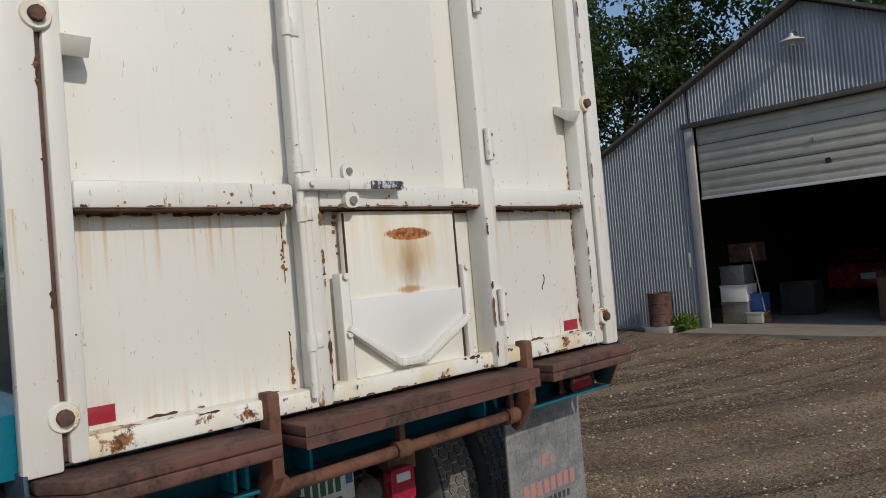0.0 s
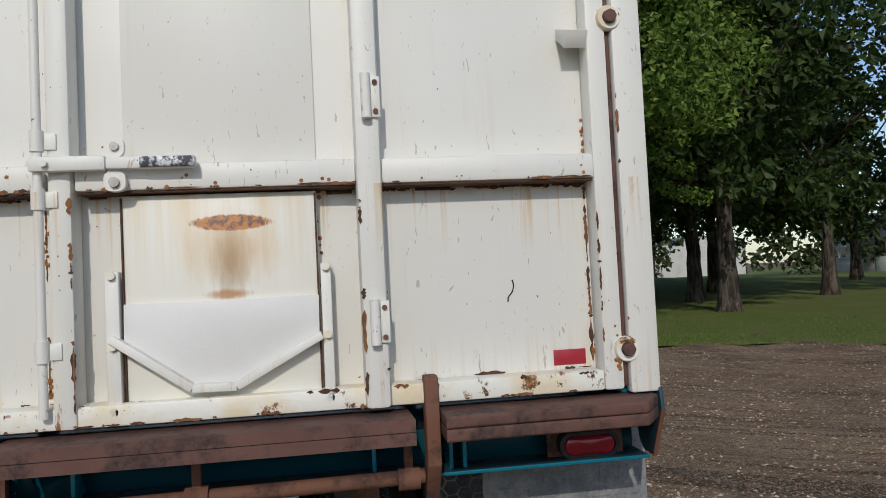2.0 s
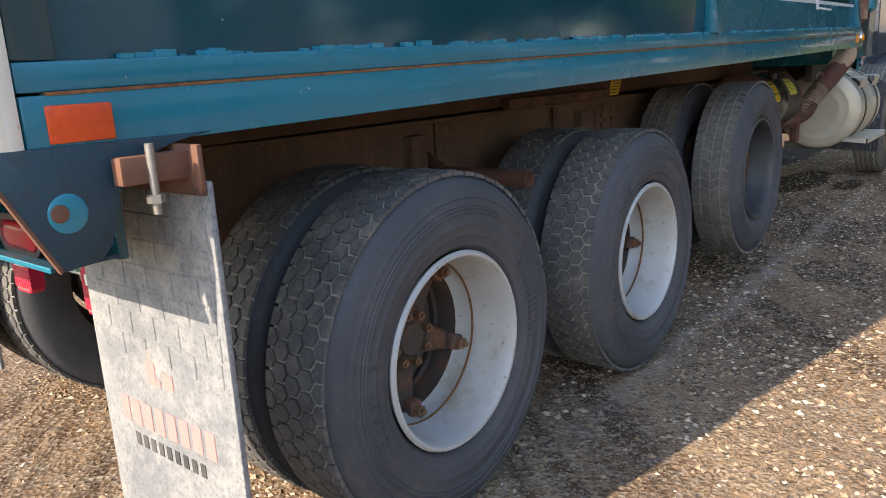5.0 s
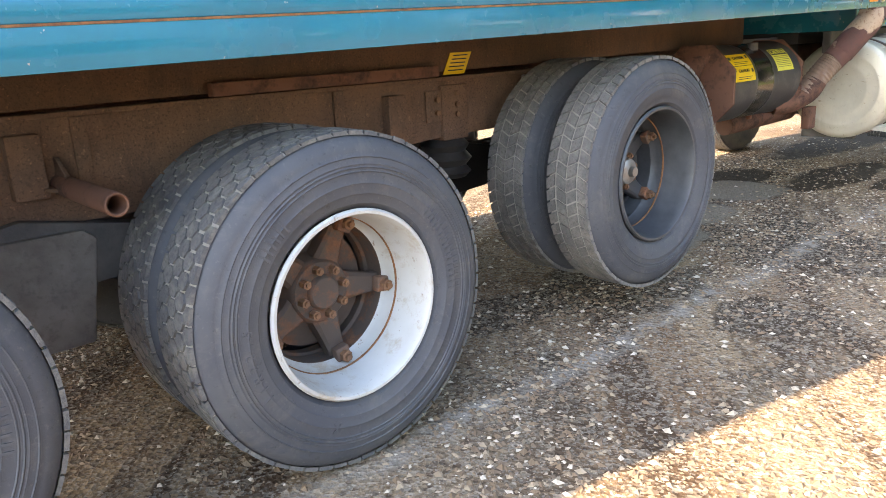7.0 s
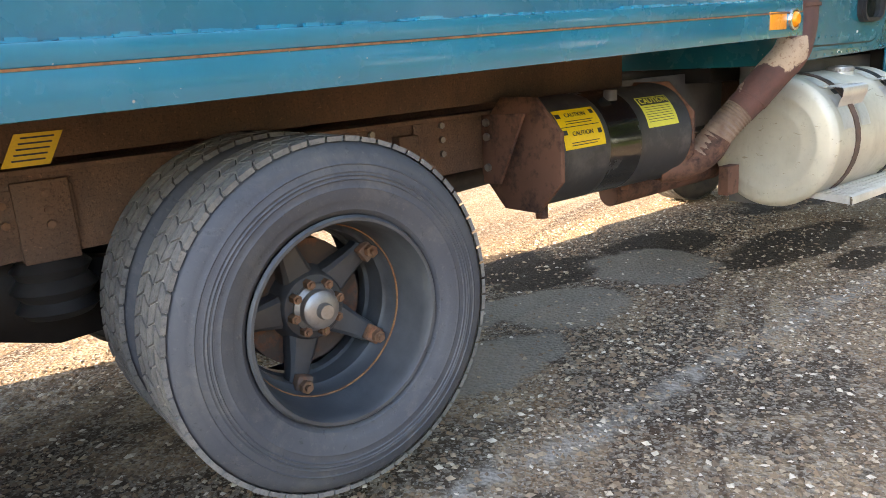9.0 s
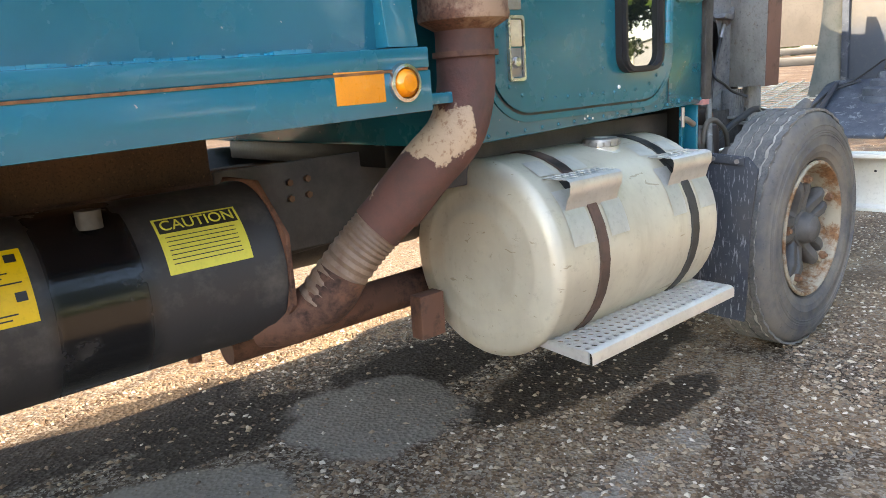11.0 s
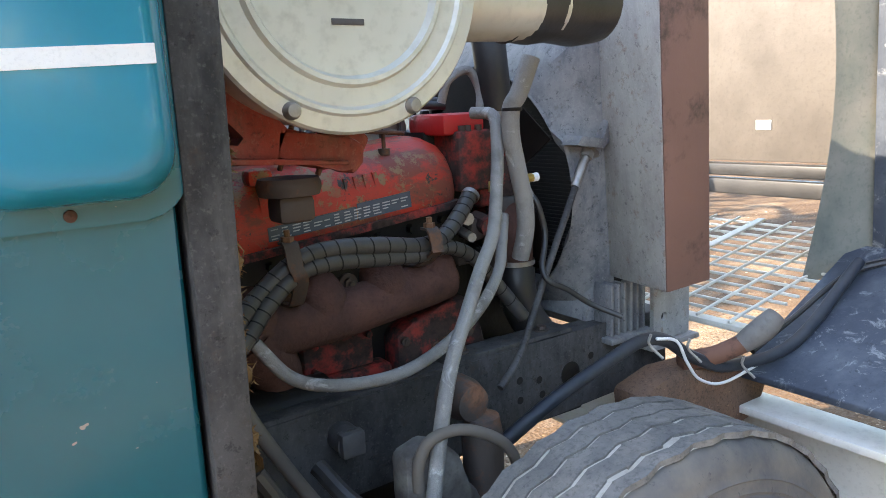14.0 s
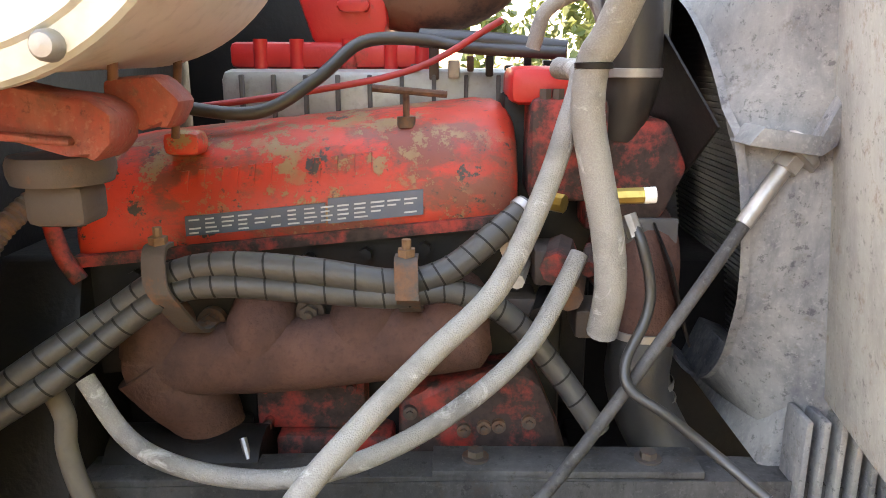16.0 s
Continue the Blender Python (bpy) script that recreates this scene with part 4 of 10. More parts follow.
for z in (1.44, 1.83, 1.98, 2.40):
    part("rod_guide", cyl(B(), (-0.02, 1.656, z), (-0.02, 1.656, z + 0.055), 0.017, seg=18), M["gate"], lock)
    bar("guide_plate", lock, "gate", -0.018, 0.0, 1.610, 1.652, z + 0.005, z + 0.048, 0.003)
# upper door leaf and the lower chute door
bar("door_leaf", gate, "gate", 0.066, 0.0755, 0.953, 1.468, 1.952, 3.0, 0.003, "flat white door leaf")


def chute_material():
    m = Mat("chute_paint", (0.79, 0.765, 0.68), 0.45)
    y, z = m.axis(1), m.axis(2)

    def blob(cy, cz, ry, rz, soft=0.5, wob=0.5):
        a = m.op('DIVIDE', m.op('SUBTRACT', y, cy), ry)
        b = m.op('DIVIDE', m.op('SUBTRACT', z, cz), rz)
        d = m.op('SQRT', m.op('ADD', m.op('MULTIPLY', a, a), m.op('MULTIPLY', b, b)))
        d = m.op('ADD', d, m.op('MULTIPLY', m.op('SUBTRACT', m.noise(26, 5, 0.7, (1, 2, 0.4)), 0.5), wob * 2))
        return m.op('SUBTRACT', 1.0, m.ramp(d, 1 - soft, 1 + soft * 0.4))
    wash = m.op('MULTIPLY', m.ramp(m.noise(8, 4, 0.6, (1, 3, 0.12)), 0.42, 0.68), m.ramp(z, 1.56, 1.88))
    m.over(m.op('MULTIPLY', wash, 0.55), (0.66, 0.46, 0.20))
    m.over(m.op('MULTIPLY', blob(1.185, 1.715, 0.12, 0.09, 0.7), 0.55), (0.60, 0.36, 0.12))
    m.over(m.op('MULTIPLY', blob(1.19, 1.68, 0.045, 0.10, 0.8), 0.7), (0.34, 0.19, 0.07))
    core = blob(1.185, 1.786, 0.105, 0.022, 0.12, 0.35)
    m.over(core, (0.50, 0.18, 0.022))
    m.over(m.op('MULTIPLY', core, m.ramp(m.noise(60, 5, 0.7), 0.46, 0.6)), (0.13, 0.05, 0.03))
    m.over(m.op('MULTIPLY', blob(1.20, 1.592, 0.06, 0.014, 0.5), 0.8), (0.44, 0.20, 0.05))
    m.bump(m.noise(50, 3), 0.1, 0.002)
    return m.m


M["chute"] = chute_material()
chute = part("chute_door", box(B(), 0.052, 0.0755, 0.957, 1.472, 1.285, 1.866, 0.003), M["chute"], gate, "small white chute door with a rust patch")
part("chute_flap", prism(B(), [(1.468, 1.578), (0.960, 1.578), (0.962, 1.468), (1.185, 1.352), (1.295, 1.354), (1.470, 1.482)], 'x', 0.040, 0.0515, 0.002), M["white"], chute, "clean white steel flap")
bm = B()
for (ya, za), (yb, zb) in (((1.497, 1.490), (1.297, 1.349)), ((1.297, 1.349), (1.183, 1.347)), ((1.183, 1.347), (0.955, 1.470))):
    d = Vector((0, yb - ya, zb - za))
    n = Vector((0, -d.z, d.y)).normalized() * 0.011
    prism(bm, [(ya + n.y, za + n.z), (yb + n.y, zb + n.z), (yb - n.y, zb - n.z), (ya - n.y, za - n.z)], 'x', 0.010, 0.046, 0.002)
part("flap_lip", bm, M["gate"], chute, "folded lip along the flap")
for y0, y1 in ((1.476, 1.512), (0.925, 0.953)):
    bar("chute_guide", chute, "gate", 0.030, 0.0755, y0, y1, 1.283, 1.665, 0.004)
    bar("guide_gap", chute, "dark_rust", 0.045, 0.0740, y0 + (0.037 if y0 < 1.2 else -0.006) - 0.004, y0 + (0.037 if y0 < 1.2 else -0.006) + 0.001, 1.29, 1.86, 0.001)
    for z in (1.30, 1.47, 1.655):
        part("guide_bolt", cyl(B(), (0.018, (y0 + y1) / 2, z), (0.032, (y0 + y1) / 2, z), 0.011, seg=12), M["gate_rust"], chute)
# hinges of the door leaf
for z0 in (2.050, 1.436, 2.62):
    h = part("gate_hinge", cyl(B(), (-0.045, 0.812, z0), (-0.045, 0.812, z0 + 0.122), 0.014, seg=16), M["gate"], gate, "white barrel hinge")
    bar("hinge_leaf", h, "gate", -0.036, -0.026, 0.772, 0.805, z0 + 0.004, z0 + 0.118, 0.003)
    for z in (0.02, 0.1):
        part("hinge_bolt", cyl(B(), (-0.042, 0.786, z0 + z), (-0.034, 0.786, z0 + z), 0.007, seg=10), M["rust"], h)
# latch handle
latch = part("gate_latch", box(B(), -0.045, -0.02, 1.262, 1.485, 1.928, 1.960, 0.006), M["gate"], gate, "white latch handle with chipped grip")
bar("grip", latch, "chipped", -0.052, -0.044, 1.262, 1.40, 1.931, 1.958, 0.003, "chipped bare metal grip")
part("latch_plate", prism(B(), rounded(1.444, 1.49, 1.962, 2.015, 0.02), 'x', -0.022, -0.005), M["gate"], latch)
part("latch_plate", prism(B(), rounded(1.440, 1.494, 1.872, 1.925, 0.02), 'x', -0.03, -0.005), M["gate"], latch)
part("latch_pin", cyl(B(), (-0.03, 1.467, 1.99), (-0.018, 1.467, 1.99), 0.011), M["steel"], latch)
part("latch_pin", cyl(B(), (-0.04, 1.467, 1.895), (-0.018, 1.467, 1.895), 0.013), M["steel"], latch)
bar("latch_link", latch, "gate", -0.046, -0.02, 1.485, 1.672, 1.925, 1.965, 0.008)
part("latch_pin", cyl(B(), (-0.058, 1.630, 1.945), (-0.04, 1.630, 1.945), 0.009, seg=14), M["gate"], latch)
# hinge pins, stubs and tape
for y, s in ((0.093, 1), (2.350, 1)):
    for z in (1.378, 2.344):
        p = part("hinge_pin", lathe(B(), [(0.0, -0.030), (0.019, -0.028), (0.02, -0.01)], 8, 'x', (0, y, z)), M["rust_red"], gate, "rusted hinge pin")
        part("pin_washer", lathe(B(), [(0.02, -0.012), (0.034, -0.013), (0.037, -0.006), (0.037, 0.01)], 24, 'x', (0, y, z)), M["gate_rust"], p)
for y0 in (0.165, 2.232):
    part("gate_stub", prism(B(), [(-0.03, 2.30), (0.07, 2.335), (0.07, 2.30), (0.0, 2.255)], 'y', y0, y0 + 0.065, 0.002), M["gate"], gate)
for y0, y1 in ((0.190, 0.288), (2.205, 2.315 - 0.02)):
    bar("reflector_tape", gate, "red_tape", 0.0725, 0.0748, y0, y1, 1.334, 1.379, 0.0005, "red reflective tape")
bm = B()
rr = random.Random(8)
for y, z0, z1 in ((0.158, 1.36, 1.42), (0.158, 1.95, 2.08), (0.118, 1.32, 1.46), (1.672, 1.30, 1.42), (1.672, 1.68, 1.78), (0.956, 1.60, 1.86), (1.472, 1.68, 1.86), (1.60, 1.27, 1.34), (0.845, 1.27, 1.30)):
    for _ in range(9):
        yy, zz, s = y + rr.uniform(-0.008, 0.008), rr.uniform(z0, z1), rr.uniform(0.003, 0.008)
        lathe(bm, [(0.0005, 0.0), (s, 0.003)], 7, 'x', (-0.004 if y < 0.13 else 0.07, yy, zz))
tagged(part("rust_bleed", bm, M["rust_orange"], gate), "rust bleeding from the seams", kind="stuff")


def seam_rust(lines, seed, thick=0.006):
    """Ragged flakes of rust along seams: x, from (y, z) to (y, z)."""
    r = random.Random(seed)
    v, f = [], []
    for x, ya, za, yb, zb, dens in lines:
        L = math.hypot(yb - ya, zb - za)
        dy, dz = (yb - ya) / L, (zb - za) / L
        s = 0.0
        while s < L - 0.01:
            if r.random() > dens:
                s += r.uniform(0.02, 0.08)
                continue
            w = min(0.006 + 0.12 * r.random() ** 2, L - s)
            n = 7
            w_amp = r.uniform(0.3, 1.5)
            n0 = len(v)
            for i in range(n + 1):
                u = s + w * i / n
                t = thick * w_amp * (1 if 0 < i < n else 0.15)
                a, b = r.uniform(0.15, 1.0) * t, r.uniform(0.15, 1.3) * t
                v += [(x, ya + dy * u - dz * a, za + dz * u + dy * a), (x, ya + dy * u + dz * b, za + dz * u - dy * b)]
            f += [(n0 + 2 * i, n0 + 2 * i + 1, n0 + 2 * i + 3, n0 + 2 * i + 2) for i in range(n)]
            s += w + r.uniform(0.0, 0.03)
    return v, f


def flakes(name, data, material, label):
    me = bpy.data.meshes.new(name)
    me.from_pydata(data[0], [], data[1])
    me.materials.append(material)
    ob = new(name, me)
    ob.parent = gate
    ob.matrix_parent_inverse = gate.matrix_basis.inverted()
    return tagged(ob, label, kind="stuff")


SEAMS = [(0.0742, 1.672, 1.34, 1.672, 1.86, 0.6), (0.0742, 0.1675, 1.34, 0.1675, 1.86, 0.7), (0.0742, 2.286, 1.5, 2.286, 1.86, 0.35), (0.0742, 0.772, 1.35, 0.772, 1.86, 0.3),
         (0.0742, 0.17, 1.325, 0.77, 1.325, 0.2), (0.0742, 1.68, 1.325, 2.28, 1.325, 0.15), (0.0742, 0.17, 1.8665, 0.77, 1.8665, 0.8), (0.0742, 1.68, 1.8665, 2.28, 1.8665, 0.8),
         (0.0505, 1.466, 1.52, 1.466, 1.86, 0.8), (0.0505, 0.963, 1.40, 0.963, 1.86, 0.8), (0.0505, 0.97, 1.290, 1.46, 1.290, 0.6), (0.0505, 0.97, 1.861, 1.46, 1.861, 0.6)]
EDGES = [(-0.0045, 0.17, 1.881, 1.55, 1.881, 0.4), (-0.0045, 1.68, 1.881, 2.28, 1.881, 0.4), (-0.0045, 0.85, 1.942, 1.4, 1.942, 0.15), (-0.0025, 0.17, 1.318, 2.28, 1.318, 0.18),
         (-0.0025, 0.17, 1.27, 2.28, 1.27, 0.2), (-0.0065, 0.083, 1.26, 0.083, 3.0, 0.22), (-0.0065, 2.357, 1.26, 2.357, 3.0, 0.2), (-0.0005, 0.158, 1.3, 0.158, 1.9, 0.3), (-0.0285, 0.84, 1.3, 0.84, 1.9, 0.3),
         (-0.0285, 0.78, 1.28, 0.78, 1.5, 0.3), (-0.0125, 1.584, 1.27, 1.584, 1.9, 0.35)]
flakes("seam_rust", seam_rust(SEAMS + EDGES, 21, 0.0055), M["dark_rust"], "black rust flaking along the seams")
flakes("seam_stain", seam_rust([(a - 0.0003, b, c, d, e, g * 0.75) for a, b, c, d, e, g in SEAMS + EDGES], 22, 0.0055), M["rust_seam"], "orange rust along the seams")
part("paint_scar", tube(B(), [(0.0735, 0.402, 1.592), (0.0737, 0.398, 1.575), (0.0737, 0.404, 1.555), (0.0737, 0.415, 1.542), (0.0735, 0.417, 1.528)], 0.0022, 6), M["rust"], gate)

# ---- rear bumper beams, lamps and flaps ----
for y0, y1 in ((0.014, 0.645), (0.725, 1.768), (1.845, 2.426)):
    bm = B()
    c = 0.075
    pts = [(-0.125, y0 + (c if y0 < 0.1 else 0)), (-0.125, y1 - (c if y1 > 2.4 else 0)), (-0.02 if y1 > 2.4 else -0.125, y1), (0.06, y1), (0.06, y0), (-0.02 if y0 < 0.1 else -0.125, y0)]
    prism(bm, pts, 'z', 1.180, 1.213, 0.006)
    prism(bm, pts, 'z', 1.215, 1.246, 0.006)
    part("bumper_beam", bm, M["rust_red"], truck, "rusty red-brown steel bumper beam")
for y in (0.668, 1.808):
    bm = prism(B(), [(-0.035, 1.335), (-0.025, 1.342), (0.02, 1.342), (0.022, 1.14), (0.065, 1.065), (0.080, 1.0), (0.055, 0.985), (-0.034, 1.10)], 'y', y - 0.019, y + 0.019, 0.004)
    part("chain_hook", bm, M["rust"], truck, "bent rusty steel bracket")
for ob in [gate, *gate.children_recursive] + [o for o in truck.children if o.name.split(".")[0] in ("corner_post", "hinge_rod", "bumper_beam", "chain_hook")]:
    ahead = 0.02 if ob.name.split(".")[0] in ("chute_door", "chute_flap", "flap_lip", "chute_guide", "guide_gap", "guide_bolt") else 0.04
    ob.data.transform(Matrix.Translation((ahead, 0, 0)))
cb = part("rear_channel", box(B(), 0.21, 0.23, 0.02, 2.42, 1.045, 1.24, 0.004), M["box_green"], truck, "dark teal rear cross channel")
# flange painted in shaded teal, its front edge lighter where it is lit
bar("channel_flange", cb, "slate", 0.092, 0.21, 0.02, 2.42, 1.050, 1.058, 0.002)
bar("flange_edge", cb, "teal", 0.088, 0.0915, 0.02, 2.42, 1.049, 1.059, 0.001, "lighter teal strip painted as the lit edge of the flange")
for y in (0.60, 0.56, 1.84, 1.88, 0.82, 1.62):
    bar("channel_rib", cb, "bright_teal", 0.12, 0.21, y, y + 0.012, 1.059, 1.16, 0.002)
part("pull_bar", tube(B(), [(0.075, 0.69, 1.060), (0.075, 1.22, 1.055), (0.075, 1.80, 1.050)], 0.021, 14, 4), M["rust"], truck, "rusted round pull bar")
for y in (0.735, 1.30, 1.78):
    part("bar_clamp", box(cyl(B(), (0.075, y - 0.03, 1.056), (0.075, y + 0.03, 1.056), 0.032, seg=14), 0.06, 0.085, y - 0.012, y + 0.012, 1.05, 1.17, 0.002), M["rust"], truck)
def lathe_lens(yc, zc):
    """A softly domed oval lens facing the rear."""
    bm = B()
    rings = []
    for k, x in ((1.0, 0.150), (1.0, 0.118), (0.94, 0.1105), (0.80, 0.1065), (0.5, 0.104), (0.12, 0.103)):
        rings.append([bm.verts.new((x, yc + (py - yc) * k, zc + (pz - zc) * k)) for py, pz in rounded(yc - 0.079, yc + 0.079, zc - 0.028, zc + 0.028, 0.0275, 8)])
    for a, b in zip(rings, rings[1:]):
        n = len(a)
        for i in range(n):
            bm.faces.new((a[i], a[(i + 1) % n], b[(i + 1) % n], b[i]))
    bm.faces.new(rings[-1])
    return bm


for y0 in (0.112, 2.168):
    lamp = part("tail_lamp", lathe_lens(y0 + 0.08, 1.095), M["red_lens"], truck, "oval red tail lamp in a black rubber ring")
    part("lamp_ring", frame_ring(B(), rounded(y0 - 0.012, y0 + 0.172, 1.059, 1.134, 0.036, 8), rounded(y0 + 0.001, y0 + 0.159, 1.068, 1.123, 0.027, 8), 'x', 0.112, 0.15), M["seal"], lamp)
    bar("lamp_plate", lamp, "rust", 0.150, 0.156, y0 - 0.035, y0 + 0.20, 1.059, 1.155, 0.001, "rusty lamp plate")
for s in (0, 1):
    def my(y):
        return y if s == 0 else 2.44 - y
    ys = sorted((my(-0.006), my(0.005)))
    gus = part("corner_gusset", prism(B(), [(0.03, 1.262), (0.42, 1.262), (0.33, 1.247), (0.26, 1.225), (0.222, 1.19), (0.205, 1.13), (0.19, 1.082), (0.165, 1.057), (0.095, 1.052), (0.02, 1.20)], 'y', ys[0], ys[1], 0.002), M["slate"], truck, "teal corner gusset plate painted in its shaded tone")
    # a bright disc paints the sunlit inside of the hole
    part("gusset_hole", lathe(B(), [(0.001, 0), (0.030, 0), (0.034, 0.002)], 24, 'y', (0.122, my(-0.0085), 1.15)), M["bright_teal"], gus, "round hole with the sunlit teal inside painted on")
    part("hole_bolt", lathe(B(), [(0.001, -0.004), (0.014, -0.003), (0.016, 0.0)], 12, 'y', (0.108, my(-0.0088), 1.152)), M["rust"], gus)
    part("gusset_edge", prism(B(), [(0.02, 1.20), (0.024, 1.205), (0.099, 1.056), (0.095, 1.050)], 'y', ys[0] - 0.001, ys[1] + 0.001), M["rust"], gus, "rusted bare edge")
    f0, f1 = sorted((my(-0.078), my(0.475)))
    fl = part("mud_flap", box(B(), 0.345, 0.36, f0, f1, 0.10 if s == 0 else 0.25, 1.175, 0.004), M["flap"], truck, "grey dusty rubber mud flap")
    # moulded brick rows in the upper half
    for k in range(7):
        z = 1.155 - k * 0.058
        for j in range(-1, 6):
            ya, yb = f0 + 0.025 + j * 0.096 + 0.048 * (k % 2), f0 + 0.025 + j * 0.096 + 0.048 * (k % 2) + 0.090
            ya, yb = max(ya, f0 + 0.02), min(yb, f1 - 0.02)
            if yb - ya > 0.03:
                part("flap_block", box(B(), 0.3428, 0.3462, ya, yb, z - 0.053, z, 0.0015, 1), M["flap"], fl)
    # the maker's emblem and name, as plain shapes
    c0 = my(0.196)
    emb = B()
    for ya, yb, za, zb in ((-0.052, -0.018, 0.698, 0.783), (-0.018, 0.050, 0.757, 0.783), (0.012, 0.052, 0.700, 0.738), (-0.018, 0.0, 0.698, 0.715)):
        box(emb, 0.3432, 0.3455, c0 - yb, c0 - ya, za, zb, 0.0008, 1)
    part("flap_print", emb, M["pink"], fl, "worn pale red emblem as plain bars")
    for k in range(8):
        part("flap_print", box(B(), 0.3432, 0.3455, c0 + 0.196 - k * 0.0495 - 0.036, c0 + 0.196 - k * 0.0495, 0.575, 0.640, 0.0008, 1), M["pink"], fl)
    for k in range(9):
        part("flap_print", box(B(), 0.3432, 0.3455, c0 + 0.150 - k * 0.0335 - 0.020, c0 + 0.150 - k * 0.0335, 0.520, 0.553, 0.0008, 1), M["rail_grey"], fl)
    if s == 1:
        for ob in (fl, *fl.children):
            ob.data.transform(Matrix.Translation((0.26, 0, 0)))
    h0, h1 = sorted((my(-0.080), my(0.16)))
    bar("flap_hanger", truck, "rust", 0.20, 0.342, *sorted((my(-0.052), my(-0.02))), 1.185, 1.235, 0.004, "rusty steel flap hanger")
    bar("hanger_plate", truck, "rust", 0.332, 0.344, h0, h1, 1.15, 1.245, 0.003)
    part("hanger_bolt", cyl(cyl(B(), (0.255, my(-0.056), 1.13), (0.255, my(-0.056), 1.255), 0.008), (0.255, my(-0.056), 1.150), (0.255, my(-0.056), 1.165), 0.016, seg=6), M["steel"], truck)
for y in (0.91, 1.427):
    lb = part("lamp_bracket", prism(B(), [(0.60, 0.90), (0.60, 1.06), (0.78, 1.06), (0.78, 1.0), (0.66, 0.82), (0.60, 0.80)], 'y', y - 0.045, y + 0.035, 0.004), M["hub"], truck, "rusty folded lamp bracket")
    lamp = part("tail_lamp", prism(B(), rounded(y - 0.065, y + 0.065, 0.682, 0.832, 0.016, 5), 'x', 0.552, 0.60, 0.008), M["lamp_pink"], truck, "tall faded red tail lamp")
    bar("clear_lens", lamp, "plate_white", 0.547, 0.553, y - 0.04, y + 0.035, 0.776, 0.812, 0.003, "clear upper reflector")
    for k in range(5):
        bar("lens_ridge", lamp, "lamp_pink", 0.5495, 0.5535, y - 0.055, y + 0.055, 0.712 + k * 0.011, 0.717 + k * 0.011, 0.001)
    for k in range(6):
        bar("lens_mark", lamp, "pink", 0.5495, 0.5535, y - 0.045 + k * 0.016, y - 0.036 + k * 0.016, 0.690, 0.697, 0.0005)
# brake chambers, slack adjusters and the rear cover of the axle
for y, sgn in ((0.88, 1), (1.56, -1)):
    bc = part("brake_chamber", lathe(B(), [(0.0, 0.82), (0.05, 0.822), (0.078, 0.84), (0.082, 0.885), (0.090, 0.89), (0.090, 0.905), (0.080, 0.91), (0.072, 0.95), (0.03, 0.975), (0.0, 0.98)], 24, 'x', (0, y, 0.66)), M["dusty_iron"], truck, "dust-caked brake chamber")
    part("push_rod", cyl(B(), (0.97, y, 0.66), (1.12, y, 0.66), 0.011, seg=10), M["steel"], bc)
    part("slack_adjuster", prism(B(), [(1.10, 0.69), (1.145, 0.68), (1.16, 0.56), (1.115, 0.53), (1.085, 0.58)], 'y', y - 0.014, y + 0.014, 0.008), M["dusty_iron"], bc)
    part("air_hose", tube(B(), [(0.86, y, 0.75), (0.84, y + 0.05 * sgn, 0.83), (0.90, y + 0.16 * sgn, 0.88), (1.0, y + 0.22 * sgn, 0.92)], 0.011, 10), M["hose"], bc)
ac_ = part("axle_cover", lathe(B(), [(0.0, 0.905), (0.10, 0.91), (0.13, 0.93), (0.15, 0.965), (0.165, 0.97), (0.17, 0.99), (0.15, 1.0)], 28, 'x', (0, 1.20, 0.60)), M["dusty_iron"], truck, "dusty round axle cover with bolts")
for k in range(10):
    an = 2 * math.pi * k / 10
    part("cover_bolt", cyl(B(), (0.955, 1.20 + 0.158 * math.cos(an), 0.60 + 0.158 * math.sin(an)), (0.972, 1.20 + 0.158 * math.cos(an), 0.60 + 0.158 * math.sin(an)), 0.011, seg=6), M["nut"], ac_)
for y in (1.02, 1.38):
    part("torque_rod", cyl(B(), (0.98, y, 0.72), (1.75, y + 0.06, 0.80), 0.03, seg=14), M["dusty_iron"], truck, "dusty torque rod")
PX, PY, PZ = 0.68, 1.217, 0.806
pl = part("number_plate", box(B(), PX, PX + 0.006, PY - 0.148, PY + 0.148, PZ - 0.075, PZ + 0.075, 0.003), M["plate_white"], truck, "white number plate with green print as bars")
for k in range(5):
    part("plate_print", box(B(), PX - 0.0025, PX + 0.0005, PY - 0.078 + k * 0.037, PY - 0.052 + k * 0.037, PZ - 0.028, PZ + 0.036, 0.001), M["plate_green"], pl)
for z in (PZ - 0.005, PZ + 0.035):
    part("plate_print", box(B(), PX - 0.0025, PX + 0.0005, PY + 0.112, PY + 0.132, z - 0.03, z, 0.001), M["plate_green"], pl)
part("plate_print", box(B(), PX - 0.0025, PX + 0.0005, PY - 0.14, PY - 0.105, PZ - 0.008, PZ + 0.035, 0.001), M["blue"], pl)
part("plate_print", box(B(), PX - 0.0025, PX + 0.0005, PY + 0.10, PY + 0.135, PZ - 0.066, PZ - 0.048, 0.001), M["blue"], pl)
part("plate_print", box(B(), PX - 0.0025, PX + 0.0005, PY - 0.08, PY + 0.08, PZ - 0.064, PZ - 0.050, 0.001), M["plate_green"], pl)
part("plate_print", box(B(), PX - 0.0025, PX + 0.0005, PY - 0.08, PY + 0.08, PZ + 0.050, PZ + 0.064, 0.001), M["plate_green"], pl)

